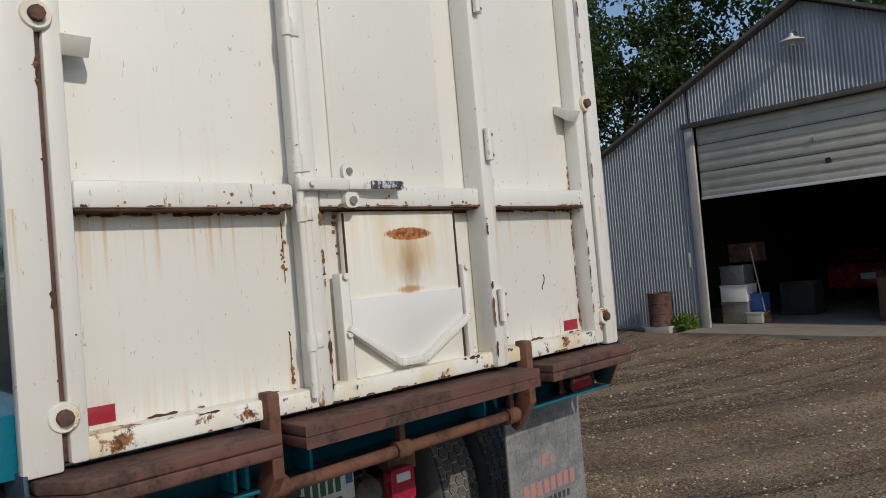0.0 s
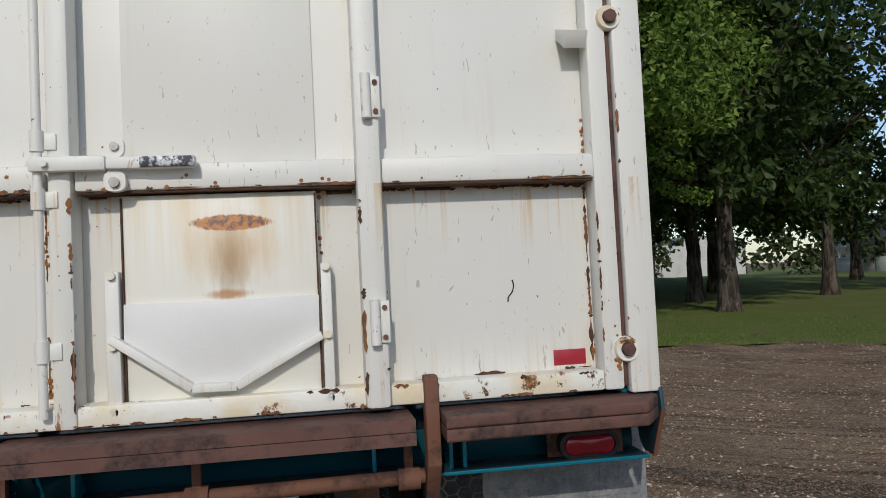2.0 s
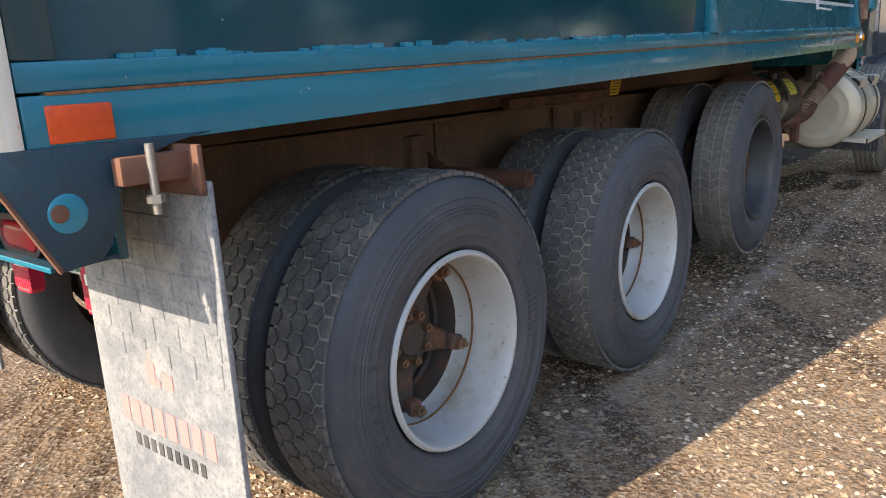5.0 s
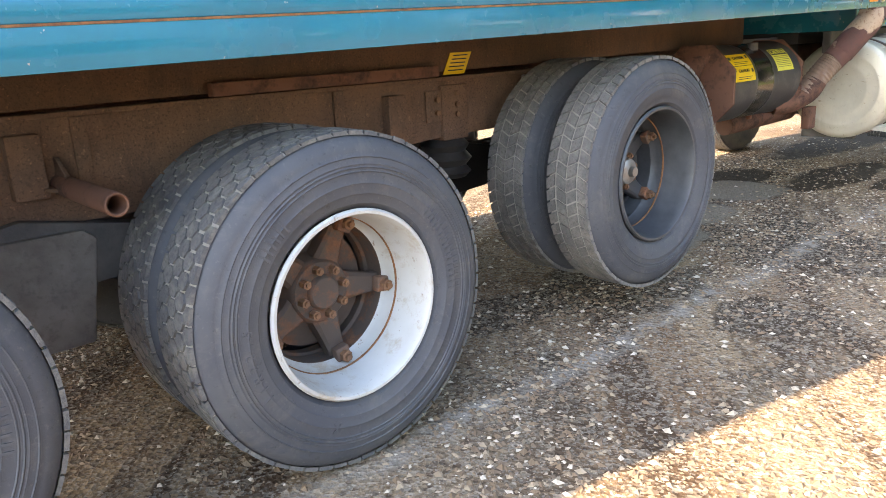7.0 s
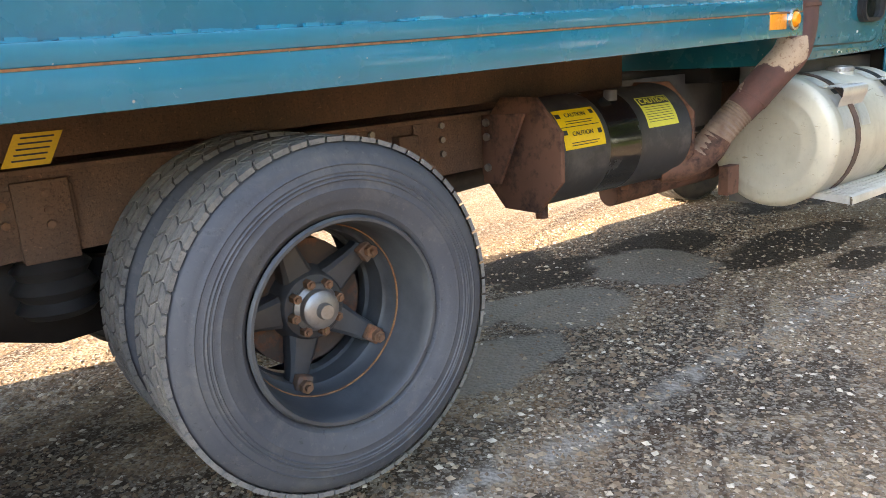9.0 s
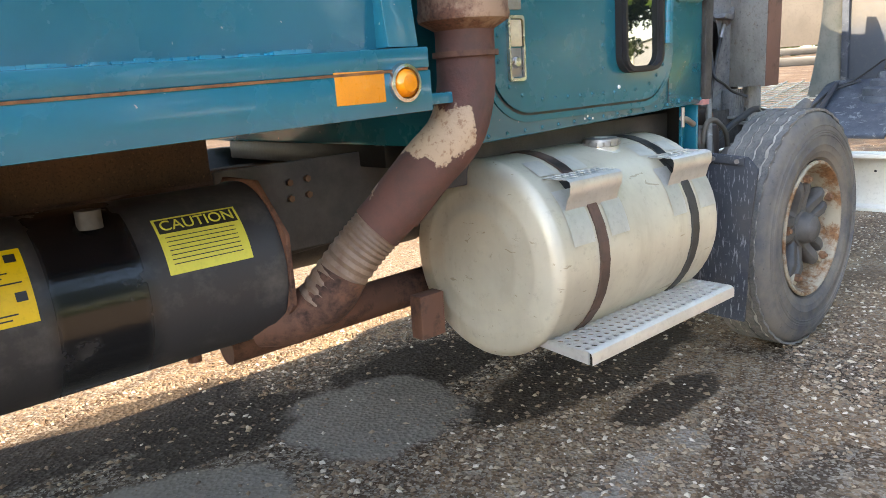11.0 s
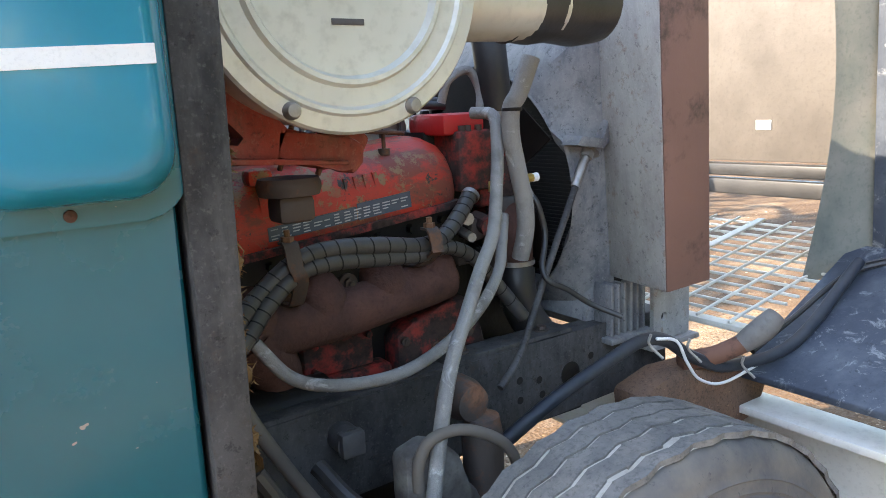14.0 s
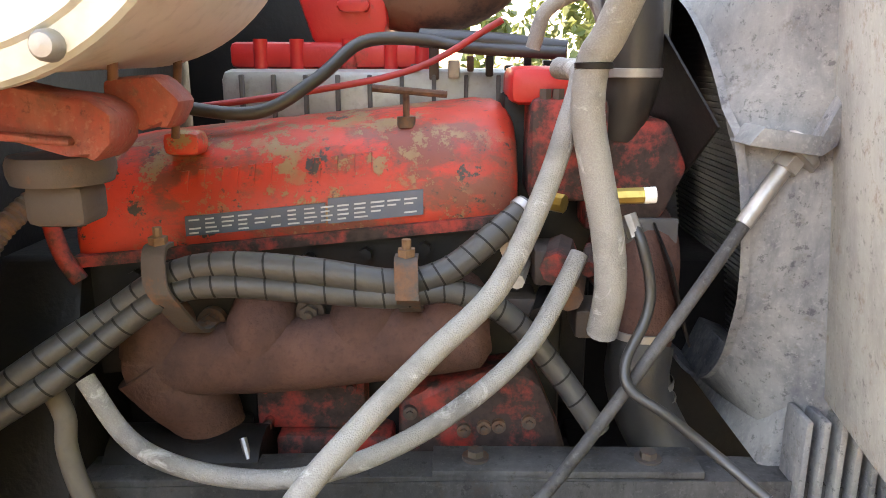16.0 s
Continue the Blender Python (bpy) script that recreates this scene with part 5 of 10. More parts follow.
# ---- chassis ----
for y0, y1 in ((0.79, 0.87), (1.57, 1.65)):
    fr = part("frame_rail", prism(B(), [(0.6, 0.80), (2.3, 0.80), (3.6, 0.885), (8.3, 0.945), (8.3, 1.150), (0.6, 1.14)], 'y', y0, y1, 0.004), M["chassis"], truck, "rusty brown chassis frame rail")
    part("front_frame_rail", prism(B(), [(8.3, 0.945), (10.0, 0.975), (10.0, 1.165), (9.2, 1.172), (8.3, 1.150)], 'y', y0, y1, 0.004), M["rail_grey"], truck, "dusty blue-grey front frame rail")
    bar("frame_flange", fr, "chassis", 0.6, 6.4, y0 - 0.03 if y0 < 1 else y0, y1 if y0 < 1 else y1 + 0.03, 1.142, 1.158, 0.002)
    part("hoist_rail", prism(B(), [(0.3, 1.162), (6.4, 1.20), (6.4, 1.375), (0.3, 1.248)], 'y', y0 - 0.045, y1 - 0.01, 0.003), M["hoist"], truck, "rusty hoist rail, darkened for the shade under the box")
part("body_prop_bar", box(B(), 2.50, 3.55, 0.69, 0.73, 1.165, 1.212, 0.004), M["rust"], truck, "long rusty bar beside the frame")
for x in (0.8, 1.85, 3.3, 5.0, 6.3):
    bar("frame_crossmember", truck, "chassis", x, x + 0.1, 0.74, 1.70, 0.90, 1.10, 0.006)
for x in (4.2, 4.9, 5.25, 6.5, 6.6):
    for z in (1.0, 1.06, 1.12):
        part("frame_bolt", cyl(B(), (x, 0.775, z), (x, 0.792, z), 0.014, seg=6), M["steel"], truck)
tb = part("stub_pipe", lathe(B(), [(0.034, 0.788), (0.034, 0.268), (0.030, 0.264), (0.026, 0.268), (0.026, 0.40), (0.0, 0.40)], 28, 'y', (1.995, 0, 0.930)), M["rust"], truck, "rusty hollow pipe stub welded to the frame")
part("pipe_gusset", prism(B(), [(0.788, 1.020), (0.770, 1.020), (0.680, 0.968), (0.680, 0.955), (0.788, 0.955)], 'x', 1.985, 1.999, 0.002), M["chassis"], tb)
part("pipe_gusset", prism(B(), [(1.900, 0.788), (1.960, 0.700), (1.968, 0.700), (1.968, 0.788)], 'z', 0.918, 0.932, 0.002), M["chassis"], tb)
tg = part("caution_sticker", prism(B(), [(3.615, 1.168), (3.745, 1.168), (3.795, 1.262), (3.665, 1.262)], 'y', 0.737, 0.741), M["yellow"], truck, "yellow warning sticker")
bm = B()
for k in range(5):
    box(bm, 3.645 + k * 0.0085, 3.735 + k * 0.0085, 0.7355, 0.7375, 1.183 + k * 0.016, 1.188 + k * 0.016)
part("sticker_print", bm, M["ink"], tg)
for x, z in ((1.198, 0.54), (2.578, 0.54), (4.315, 0.675)):
    ax = part("axle", cyl(B(), (x, 0.35, z), (x, 2.09, z), 0.085, seg=20), M["hub"], truck, "greasy axle housing")
    if x < 3:
        part("differential", lathe(B(), [(0.0, -0.26), (0.12, -0.24), (0.2, -0.12), (0.23, 0.0), (0.2, 0.12), (0.12, 0.24), (0.0, 0.26)], 28, 'x', (x, 1.22, z)), M["hub"], ax)
for y in (0.80, 1.64):
    sp = B()
    prism(sp, [(1.05, 0.62), (1.35, 0.74), (1.85, 0.84), (2.35, 0.74), (2.68, 0.62), (2.68, 0.54), (2.30, 0.62), (1.85, 0.58), (1.40, 0.62), (1.05, 0.54)], 'y', y - 0.05, y + 0.05, 0.006)
    part("walking_beam", sp, M["frame_dark"], truck, "greasy suspension beam")
    part("beam_hanger", prism(B(), [(1.70, 0.40), (2.00, 0.40), (2.06, 0.75), (2.02, 0.785), (1.70, 0.785), (1.66, 0.75)], 'y', y - 0.07, y - 0.02, 0.012), M["hanger"], truck, "dusty grey suspension hanger")
for y in (0.86, 1.58):
    ab = part("air_spring", lathe(B(), [(0.0, 0.66), (0.10, 0.665), (0.125, 0.69), (0.10, 0.72), (0.13, 0.755), (0.10, 0.79), (0.12, 0.82), (0.09, 0.85), (0.0, 0.85)], 28, 'z', (3.71, y, 0.02)), M["hose"], truck, "black rubber air spring")
    bar("spring_mount", truck, "chassis", 3.63, 3.79, y - 0.09, y + 0.06, 0.87, 1.12, 0.006)
bar("mount_plate", truck, "chassis", 3.54, 3.80, 0.778, 0.788, 0.96, 1.10, 0.004, "rusty bolted mount plate")
for x, z in ((3.60, 1.06), (3.60, 1.0), (3.72, 1.08), (3.72, 1.03), (3.72, 0.985)):
    part("mount_bolt", cyl(B(), (x, 0.760, z), (x, 0.78, z), 0.013, seg=6), M["nut"], truck)
bar("splice_plate", truck, "frame_dark", 6.42, 7.35, 0.772, 0.782, 0.92, 1.225, 0.004, "dark bolted frame plate")
for x, z in ((6.68, 1.10), (6.68, 1.155), (6.75, 1.105), (6.75, 1.16)):
    part("plate_bolt", cyl(B(), (x, 0.758, z), (x, 0.773, z), 0.012, seg=6), M["nut"], truck)
for x in (2.05, 3.05, 4.75, 5.1):
    bar("frame_stiffener", truck, "chassis", x, x + 0.05, 0.776, 0.789, 0.90, 1.138, 0.003)
part("lift_axle_arm", prism(B(), [(3.25, 0.84), (3.45, 0.90), (4.35, 0.74), (4.35, 0.60), (3.7, 0.56), (3.25, 0.70)], 'y', 0.92, 1.0, 0.01), M["oil"], truck, "oily black trailing arm")
part("lift_axle_arm", prism(B(), [(3.25, 0.84), (3.45, 0.90), (4.35, 0.74), (4.35, 0.56), (3.7, 0.46), (3.25, 0.60)], 'y', 1.50, 1.58, 0.01), M["oil"], truck)
# two unseen dark bodies added to cover the bright ground beyond the rails
part("air_reservoir", lathe(B(), [(0.0, 2.95), (0.11, 2.97), (0.16, 3.02), (0.16, 3.95), (0.11, 4.0), (0.0, 4.02)], 24, 'x', (0, 2.02, 0.52)), M["oil"], truck, "black tank-shaped mass added on the far side")
part("far_fuel_tank", lathe(B(), [(0.0, 6.75), (0.30, 6.77), (0.345, 6.80), (0.345, 8.15), (0.30, 8.18), (0.0, 8.19)], 32, 'x', (0, 2.06, 0.86)), M["frame_dark"], truck, "assumed far-side fuel tank, added as a dark mass")
part("drive_shaft", cyl(B(), (2.8, 1.22, 0.62), (8.5, 1.22, 0.95), 0.06), M["frame_dark"], truck)
part("hoist_cylinder", cyl(B(), (4.6, 1.22, 1.0), (6.3, 1.22, 1.25), 0.11), M["chassis"], truck)


# ---- wheels ----
def tyre_part(parent, r, w, x, y, z, kind, rim_r):
    s = w / 0.27
    k = r / 0.53
    prof = [(rim_r, 0.035 * s), (rim_r + 0.02, 0.012 * s), (rim_r + 0.045, 0.006 * s), (rim_r + 0.05, 0.002 * s), (rim_r + 0.075, 0.0), (rim_r + 0.082, -0.003), (rim_r + 0.088, 0.0), (0.412 * k, -0.001), (0.415 * k, -0.004), (0.419 * k, -0.001), (0.424 * k, -0.001), (0.427 * k, -0.004), (0.431 * k, 0.0), (0.434 * k, 0.0), (0.437 * k, -0.002), (0.443 * k, 0.001), (0.455 * k, 0.003), (0.458 * k, 0.0005), (0.463 * k, 0.005), (0.475 * k, 0.008 * s), (0.485 * k, 0.010 * s), (0.505 * k, 0.024 * s), (0.518 * k, 0.04 * s), (0.523 * k, 0.07 * s), (0.525 * k, 0.135 * s),
            (0.523 * k, 0.20 * s), (0.518 * k, 0.23 * s), (0.505 * k, 0.246 * s), (0.47 * k, 0.262 * s), (0.40 * k, 0.27 * s), (rim_r, 0.235 * s)]
    ty = part("tyre", lathe(B(), prof, 72, 'y', (x, y, z)), M["tyre_dusty" if kind == "rib" else "tyre"], parent, "worn black truck tyre")
    bm = B()
    rt = random.Random(int(x * 100 + y * 10))

    def block(a0, a1, y0, y1, top, skew=0.0, z0=0.0, z1=0.0):
        r0 = 0.519 * k
        q = []
        for rr in (r0, top):
            for yy, da in ((y0, -skew), (y1, skew)):
                for a in ((a0, a1) if yy == y0 else (a1, a0)):
                    q.append(bm.verts.new((x + rr * math.cos(a + da), y + (yy + (z0 if a == a0 else z1)) * s, z + rr * math.sin(a + da))))
        bm.faces.new(q[4:8])
        for i in range(4):
            bm.faces.new((q[i], q[(i + 1) % 4], q[4 + (i + 1) % 4], q[4 + i]))
    if kind == "block":
        # six-sided blocks in interlocking rows
        n, h = 60, 0.0310
        p = 2 * math.pi / n
        for j in range(5):
            yc = 0.135 + (j - 2) * 0.0465
            for i in range(n):
                ac = p * (i + 0.5 * (j % 2)) + rt.uniform(-0.002, 0.002)
                g = 0.86 + rt.uniform(-0.03, 0.02)
                top = (0.534 if 0 < j < 4 else 0.5315) * k + rt.uniform(-0.0012, 0.0008)
                ring = []
                for rr in (0.519 * k, top):
                    ring.append([bm.verts.new((x + rr * math.cos(ac + da * p * g), y + min(max(yc + dy * h * g, 0.034), 0.236) * s, z + rr * math.sin(ac + da * p * g))) for da, dy in ((0.5, -0.5), (0.5, 0.5), (0, 1), (-0.5, 0.5), (-0.5, -0.5), (0, -1))])
                bm.faces.new(ring[1])
                for q in range(6):
                    bm.faces.new((ring[0][q], ring[0][(q + 1) % 6], ring[1][(q + 1) % 6], ring[1][q]))
    elif kind == "lug":
        n = 60
        for i in range(n):
            a = 2 * math.pi * i / n
            for j, (y0, y1) in enumerate(((0.030, 0.074), (0.085, 0.13), (0.14, 0.185), (0.198, 0.240))):
                sk = 0.02 * (1 if j % 2 else -1)
                block(a, a + 2 * math.pi / n * 0.86, y0, y1, 0.5335 * k + rt.uniform(-0.0012, 0.0008), sk)
    else:
        n = 84
        for i in range(n):
            a = 2 * math.pi * i / n
            for j, (y0, y1) in enumerate(((0.034, 0.060), (0.072, 0.113), (0.121, 0.158), (0.164, 0.200), (0.208, 0.238))):
                zz = 0.0042 * (1 if i % 2 else -1)
                block(a, a + 2 * math.pi / n, y0 + (0.003 * math.sin(i * 1.9) if j == 1 else 0), y1 + rt.uniform(-0.002, 0.001), 0.530 * k + rt.uniform(-0.0006, 0.0004), 0.0, zz, -zz)
    tagged(part("tread", bm, M["tyre_grey" if kind != "block" else "tread_dark"], parent, "worn dusty tread blocks"), kind="stuff")
    floor_r = (0.5255 if kind == "rib" else 0.5262) * k
    part("tread_floor", lathe(B(), [(floor_r - 0.006, 0.036 * s), (floor_r, 0.048 * s), (floor_r, 0.222 * s), (floor_r - 0.006, 0.234 * s)], 72, 'y', (x, y, z)), M["groove_pale" if kind == "rib" else "groove_dust"], parent, "grit packed in the tread grooves")
    return ty


def hub_spider(parent, x, y, z, mat, reach=0.251, drum=0.115, arms=5, turn=0.3, out=0.0):
    """A cast hub with tapered spokes, each ended by a wedge clamp with its stud and nut."""
    part("hub", lathe(B(), [(0.0, 0.160 - out), (0.050, 0.160 - out), (0.056, 0.165 - out), (0.060, 0.178 - out), (0.100, 0.186 - out), (0.108, 0.195 - out), (drum, 0.215), (drum + 0.012, 0.26), (drum + 0.05, 0.33)], 32, 'y', (x, y, z)), M[mat], parent, "greasy spoked hub")
    for i in range(arms):
        a = turn + 2 * math.pi * i / arms
        d, t, n = Vector((math.cos(a), 0, math.sin(a))), Vector((-math.sin(a), 0, math.cos(a))), Vector((0, 1, 0))
        c = Vector((x, y, z))
        rings = []
        bm = B()
        for rr, w, y0, y1 in ((0.07, 0.064, 0.200, 0.31), (0.12, 0.052, 0.192, 0.285), (0.18, 0.040, 0.190, 0.262), (reach - 0.03, 0.035, 0.186, 0.248), (reach + 0.012, 0.033, 0.190, 0.242)):
            ym, yh = (y0 + y1) / 2, (y1 - y0) / 2
            rings.append([bm.verts.new(c + d * rr + t * (w * math.copysign(abs(math.cos(q)) ** 0.6, math.cos(q))) + n * (ym + yh * math.copysign(abs(math.sin(q)) ** 0.6, math.sin(q)))) for q in [2 * math.pi * k / 12 for k in range(12)]])
        for ra, rb in zip(rings, rings[1:]):
            for k in range(12):
                bm.faces.new((ra[k], ra[(k + 1) % 12], rb[(k + 1) % 12], rb[k]))
        bm.faces.new(rings[-1])
        part("spoke", bm, M[mat], parent)
        m = Matrix((d, n, t)).transposed().to_4x4()
        e = c + d * (reach - 0.012)
        bm = B()
        q = e + n * 0.172
        box(bm, q.x - 0.030, q.x + 0.030, q.y - 0.018, q.y + 0.018, q.z - 0.027, q.z + 0.027, 0.007, 2, m)
        part("wheel_clamp", bm, M["clamp"], parent)
        bm = cyl(B(), e + n * 0.120, e + n * 0.17, 0.0105, seg=12)
        cyl(bm, e + n * 0.134, e + n * 0.157, 0.021, seg=6)
        part("clamp_nut", bm, M["nut"], parent)
    for i in range(8):
        a = 2 * math.pi * i / 8 + 0.2
        c = Vector((x + 0.080 * math.cos(a), y, z + 0.080 * math.sin(a)))
        part("hub_bolt", cyl(cyl(B(), c + Vector((0, 0.154 - out, 0)), c + Vector((0, 0.19 - out, 0)), 0.0155, seg=6), c + Vector((0, 0.146 - out, 0)), c + Vector((0, 0.16 - out, 0)), 0.008, seg=8), M["nut"], parent)


def front_spider(parent, x, y, z):
    """The front hub: five thick forked spokes with clamps and pale nuts near the rim's face."""
    c = Vector((x, y, z))
    n = Vector((0, 1, 0))
    part("hub", lathe(B(), [(0.094, 0.075), (0.120, 0.080), (0.135, 0.095), (0.140, 0.17)], 32, 'y', (x, y, z)), M["frame_dark"], parent, "greasy cast front hub")
    for i in range(5):
        a = 0.50 + 2 * math.pi * i / 5
        d, t = Vector((math.cos(a), 0, math.sin(a))), Vector((-math.sin(a), 0, math.cos(a)))
        for side in (-1, 1):
            bm = B()
            rings = []
            for rr, off, w, y0, y1 in ((0.09, 0.032, 0.036, 0.070, 0.17), (0.15, 0.036, 0.032, 0.055, 0.15), (0.20, 0.040, 0.030, 0.040, 0.13), (0.245, 0.040, 0.030, 0.045, 0.125), (0.268, 0.038, 0.022, 0.060, 0.11)):
                ym, yh = (y0 + y1) / 2, (y1 - y0) / 2
                rings.append([bm.verts.new(c + d * rr + t * (side * off + w * math.copysign(abs(math.cos(q)) ** 0.7, math.cos(q))) + n * (ym + yh * math.copysign(abs(math.sin(q)) ** 0.7, math.sin(q)))) for q in [2 * math.pi * k / 12 for k in range(12)]])
            for ra, rb in zip(rings, rings[1:]):
                for k in range(12):
                    bm.faces.new((ra[k], ra[(k + 1) % 12], rb[(k + 1) % 12], rb[k]))
            bm.faces.new(rings[-1])
            part("spoke", bm, M["frame_dark"], parent)
        m = Matrix((d, n, t)).transposed().to_4x4()
        q = c + d * 0.272 + n * 0.068
        bm = B()
        box(bm, q.x - 0.026, q.x + 0.026, q.y - 0.022, q.y + 0.022, q.z - 0.030, q.z + 0.030, 0.008, 2, m)
        part("wheel_clamp", bm, M["rim_rust"], parent, "cream and rust wheel clamp")
        e = c + d * 0.262
        part("clamp_nut", cyl(cyl(B(), e + n * 0.014, e + n * 0.06, 0.011, seg=12), e + n * 0.026, e + n * 0.052, 0.021, seg=6), M["nut"], parent)


def rim_part(parent, x, y, z, rr, mat, depth=0.25):
    rim = part("rim", lathe(B(), [(rr, 0.030), (rr + 0.004, 0.018), (rr - 0.003, 0.009), (rr - 0.012, 0.010), (rr - 0.018, 0.022), (rr - 0.022, 0.060), (rr - 0.028, 0.115), (rr - 0.038, 0.142), (rr - 0.040, 0.160)], 72, 'y', (x, y, z)), M[mat], parent)
    part("rim_seam", lathe(B(), [(rr - 0.040, 0.160), (rr - 0.0435, 0.163), (rr - 0.0435, 0.167), (rr - 0.040, 0.170)], 72, 'y', (x, y, z)), M["rust_seam"], parent, "rust-stained seam of the split rim")
    part("rim_ring", lathe(B(), [(rr - 0.040, 0.170), (rr - 0.043, 0.185), (rr - 0.050, 0.212), (rr - 0.060, 0.222)], 72, 'y', (x, y, z)), M[mat], parent)
    return rim


def rim_back(parent, x, y, z, rr, depth, mat):
    return part("rim_barrel", lathe(B(), [(rr - 0.060, 0.222), (rr - 0.062, 0.24), (rr - 0.062, depth + 0.05), (rr - 0.07, depth + 0.06), (rr - 0.07, depth + 0.10), (rr, depth + 0.10)], 64, 'y', (x, y, z)), M[mat], parent)


def tyre_marks(parent, x, y, z, r, words):
    """Raised marks on the sidewall: bars where a maker's name stands, figures where a size stands."""
    for a0, text, bars in words:
        if text:
            for i, c in enumerate(text):
                a = radians(a0 - i * 5.4)
                if c == " ":
                    continue
                rot = Euler((radians(90), 0, 0)).to_matrix().to_4x4()
                spin = Euler((0, -(a - math.pi / 2), 0)).to_matrix().to_4x4()
                word(c, 0.042, Matrix.Translation((x + r * math.cos(a), y - 0.0005, z + r * math.sin(a))) @ spin @ rot, M["tyre"], parent, 0.0022)
        for i in range(bars):
            a = radians(a0 - i * 6.2)
            d, t = Vector((math.cos(a), 0, math.sin(a))), Vector((-math.sin(a), 0, math.cos(a)))
            c = Vector((x, y, z)) + d * r
            bm = B()
            for u0, u1 in ((-0.014, -0.007), (0.007, 0.014)):
                q = [bm.verts.new(c + t * u + d * v + Vector((0, h, 0))) for h in (0.001, -0.0028) for u, v in ((u0, -0.024), (u1, -0.024), (u1, 0.024), (u0, 0.024))]
                bm.faces.new(q[4:])
                for k in range(4):
                    bm.faces.new((q[k], q[(k + 1) % 4], q[4 + (k + 1) % 4], q[4 + k]))
            part("raised_mark", bm, M["tyre"], parent)


def dual_wheel(x, y, z, r, rim_r, kind, rim_mat, hub_mat, turn, inner_y=0.315, flip=False, width=0.29):
    # a wheel set: the outer tyre, the inner tyre, rim and hub; flip mirrors it to the truck's far side
    root = part("wheel", lathe(B(), [(0.10, 0.30), (0.205, 0.305), (0.21, 0.42), (0.10, 0.43)], 24, 'y', (x, y, z)), M["hub"], truck, "dual truck wheel")
    tyre_part(root, r, width, x, y, z, kind, rim_r)
    tyre_part(root, r, width, x, y + inner_y, z, kind, rim_r)
    rim_part(root, x, y, z, rim_r, rim_mat)
    rim_back(root, x, y, z, rim_r, 0.25, "hub" if rim_mat != "rim_dark" else "rim_dark")
    hub_spider(root, x, y + 0.045, z, hub_mat, rim_r - 0.052, turn=turn)
    if flip:
        for o in (root, *root.children_recursive):
            for v in o.data.vertices:
                v.co.y = 2.44 - v.co.y
            o.data.flip_normals()
    return root


for x, t in ((1.198, -0.35), (2.578, -0.12)):
    w = dual_wheel(x, 0.005, 0.535, 0.535, 0.302, "block", "rim", "hub", t)
    tyre_marks(w, x, 0.005, 0.535, 0.385, [(208, "11R22.5", 0), (142, "", 3), (40, "", 8), (250, "X", 0)] if x > 2 else [(35, "", 8), (200, "11R22.5", 0)])
    dual_wheel(x, 0.005, 0.535, 0.535, 0.302, "block", "rim", "hub", t, flip=True)
for fl in (False, True):
    w3 = dual_wheel(4.315, 0.05, 0.674, 0.528, 0.308, "lug", "rim_dark", "rim_dark", 0.62, inner_y=0.36, flip=fl, width=0.27)
    if not fl:
        part("hub_cap", lathe(lathe(B(), [(0.0, 0.09), (0.022, 0.09), (0.026, 0.10), (0.026, 0.115)], 24, 'y', (4.315, 0.105, 0.674)), [(0.026, 0.112), (0.05, 0.116), (0.06, 0.125), (0.062, 0.15), (0.075, 0.16), (0.078, 0.20)], 24, 'y', (4.315, 0.105, 0.674)), M["steel"], w3, "pale grey hub cap")
    x, y, z, r = 9.23, 0.05, 0.600, 0.602
    w4 = part("front_wheel", lathe(B(), [(0.10, 0.28), (0.22, 0.285), (0.22, 0.40), (0.10, 0.43)], 24, 'y', (x, y, z)), M["hub"], truck, "front wheel with a dusty ribbed tyre")
    tyre_part(w4, r, 0.30, x, y, z, "rib", 0.342)
    rim_part(w4, x, y, z, 0.342, "rim_rust", 0.14)
    rim_back(w4, x, y, z, 0.342, 0.20, "hub")
    part("brake_drum", lathe(B(), [(0.05, 0.165), (0.235, 0.165), (0.245, 0.175), (0.245, 0.27)], 40, 'y', (x, y, z)), M["oil"], w4, "black greasy brake drum")
    front_spider(w4, x, y, z)
    if not fl:
        part("hub_cap", lathe(B(), [(0.0, 0.0), (0.045, 0.004), (0.066, 0.018), (0.076, 0.045), (0.080, 0.07), (0.092, 0.075), (0.094, 0.11)], 28, 'y', (x, y - 0.005, z)), M["frame_dark"], w4, "greasy domed hub cap")
    else:
        for o in (w4, *w4.children_recursive):
            for v in o.data.vertices:
                v.co.y = 2.44 - v.co.y
            o.data.flip_normals()
part("front_axle", box(B(), 9.17, 9.29, 0.4, 2.04, 0.42, 0.54, 0.02), M["frame_dark"], truck)

# ---- muffler and exhaust ----
MY, MZ, MR = 0.575, 0.975, 0.232
muf = part("muffler", lathe(B(), [(0.0, 5.52), (MR, 5.52), (MR + 0.004, 5.53), (MR, 5.54), (MR, 6.36), (MR + 0.006, 6.375), (MR + 0.004, 6.40), (0.0, 6.40)], 48, 'x', (0, MY, MZ)), M["muffler"], truck, "sooty black muffler with warning stickers")
octo = [(MY + 0.262 * math.cos(radians(22.5 + 45 * k)), MZ + 0.262 * math.sin(radians(22.5 + 45 * k))) for k in range(8)]
part("end_plate", prism(B(), octo, 'x', 5.495, 5.518, 0.003), M["rust"], muf, "rusted eight-sided end plate")
part("end_plate", prism(B(), octo, 'x', 6.402, 6.416, 0.003), M["rust"], muf)
part("drain_stub", cyl(B(), (5.60, MY - 0.02, MZ - 0.29), (5.60, MY - 0.02, MZ - 0.22), 0.028), M["rust"], muf)
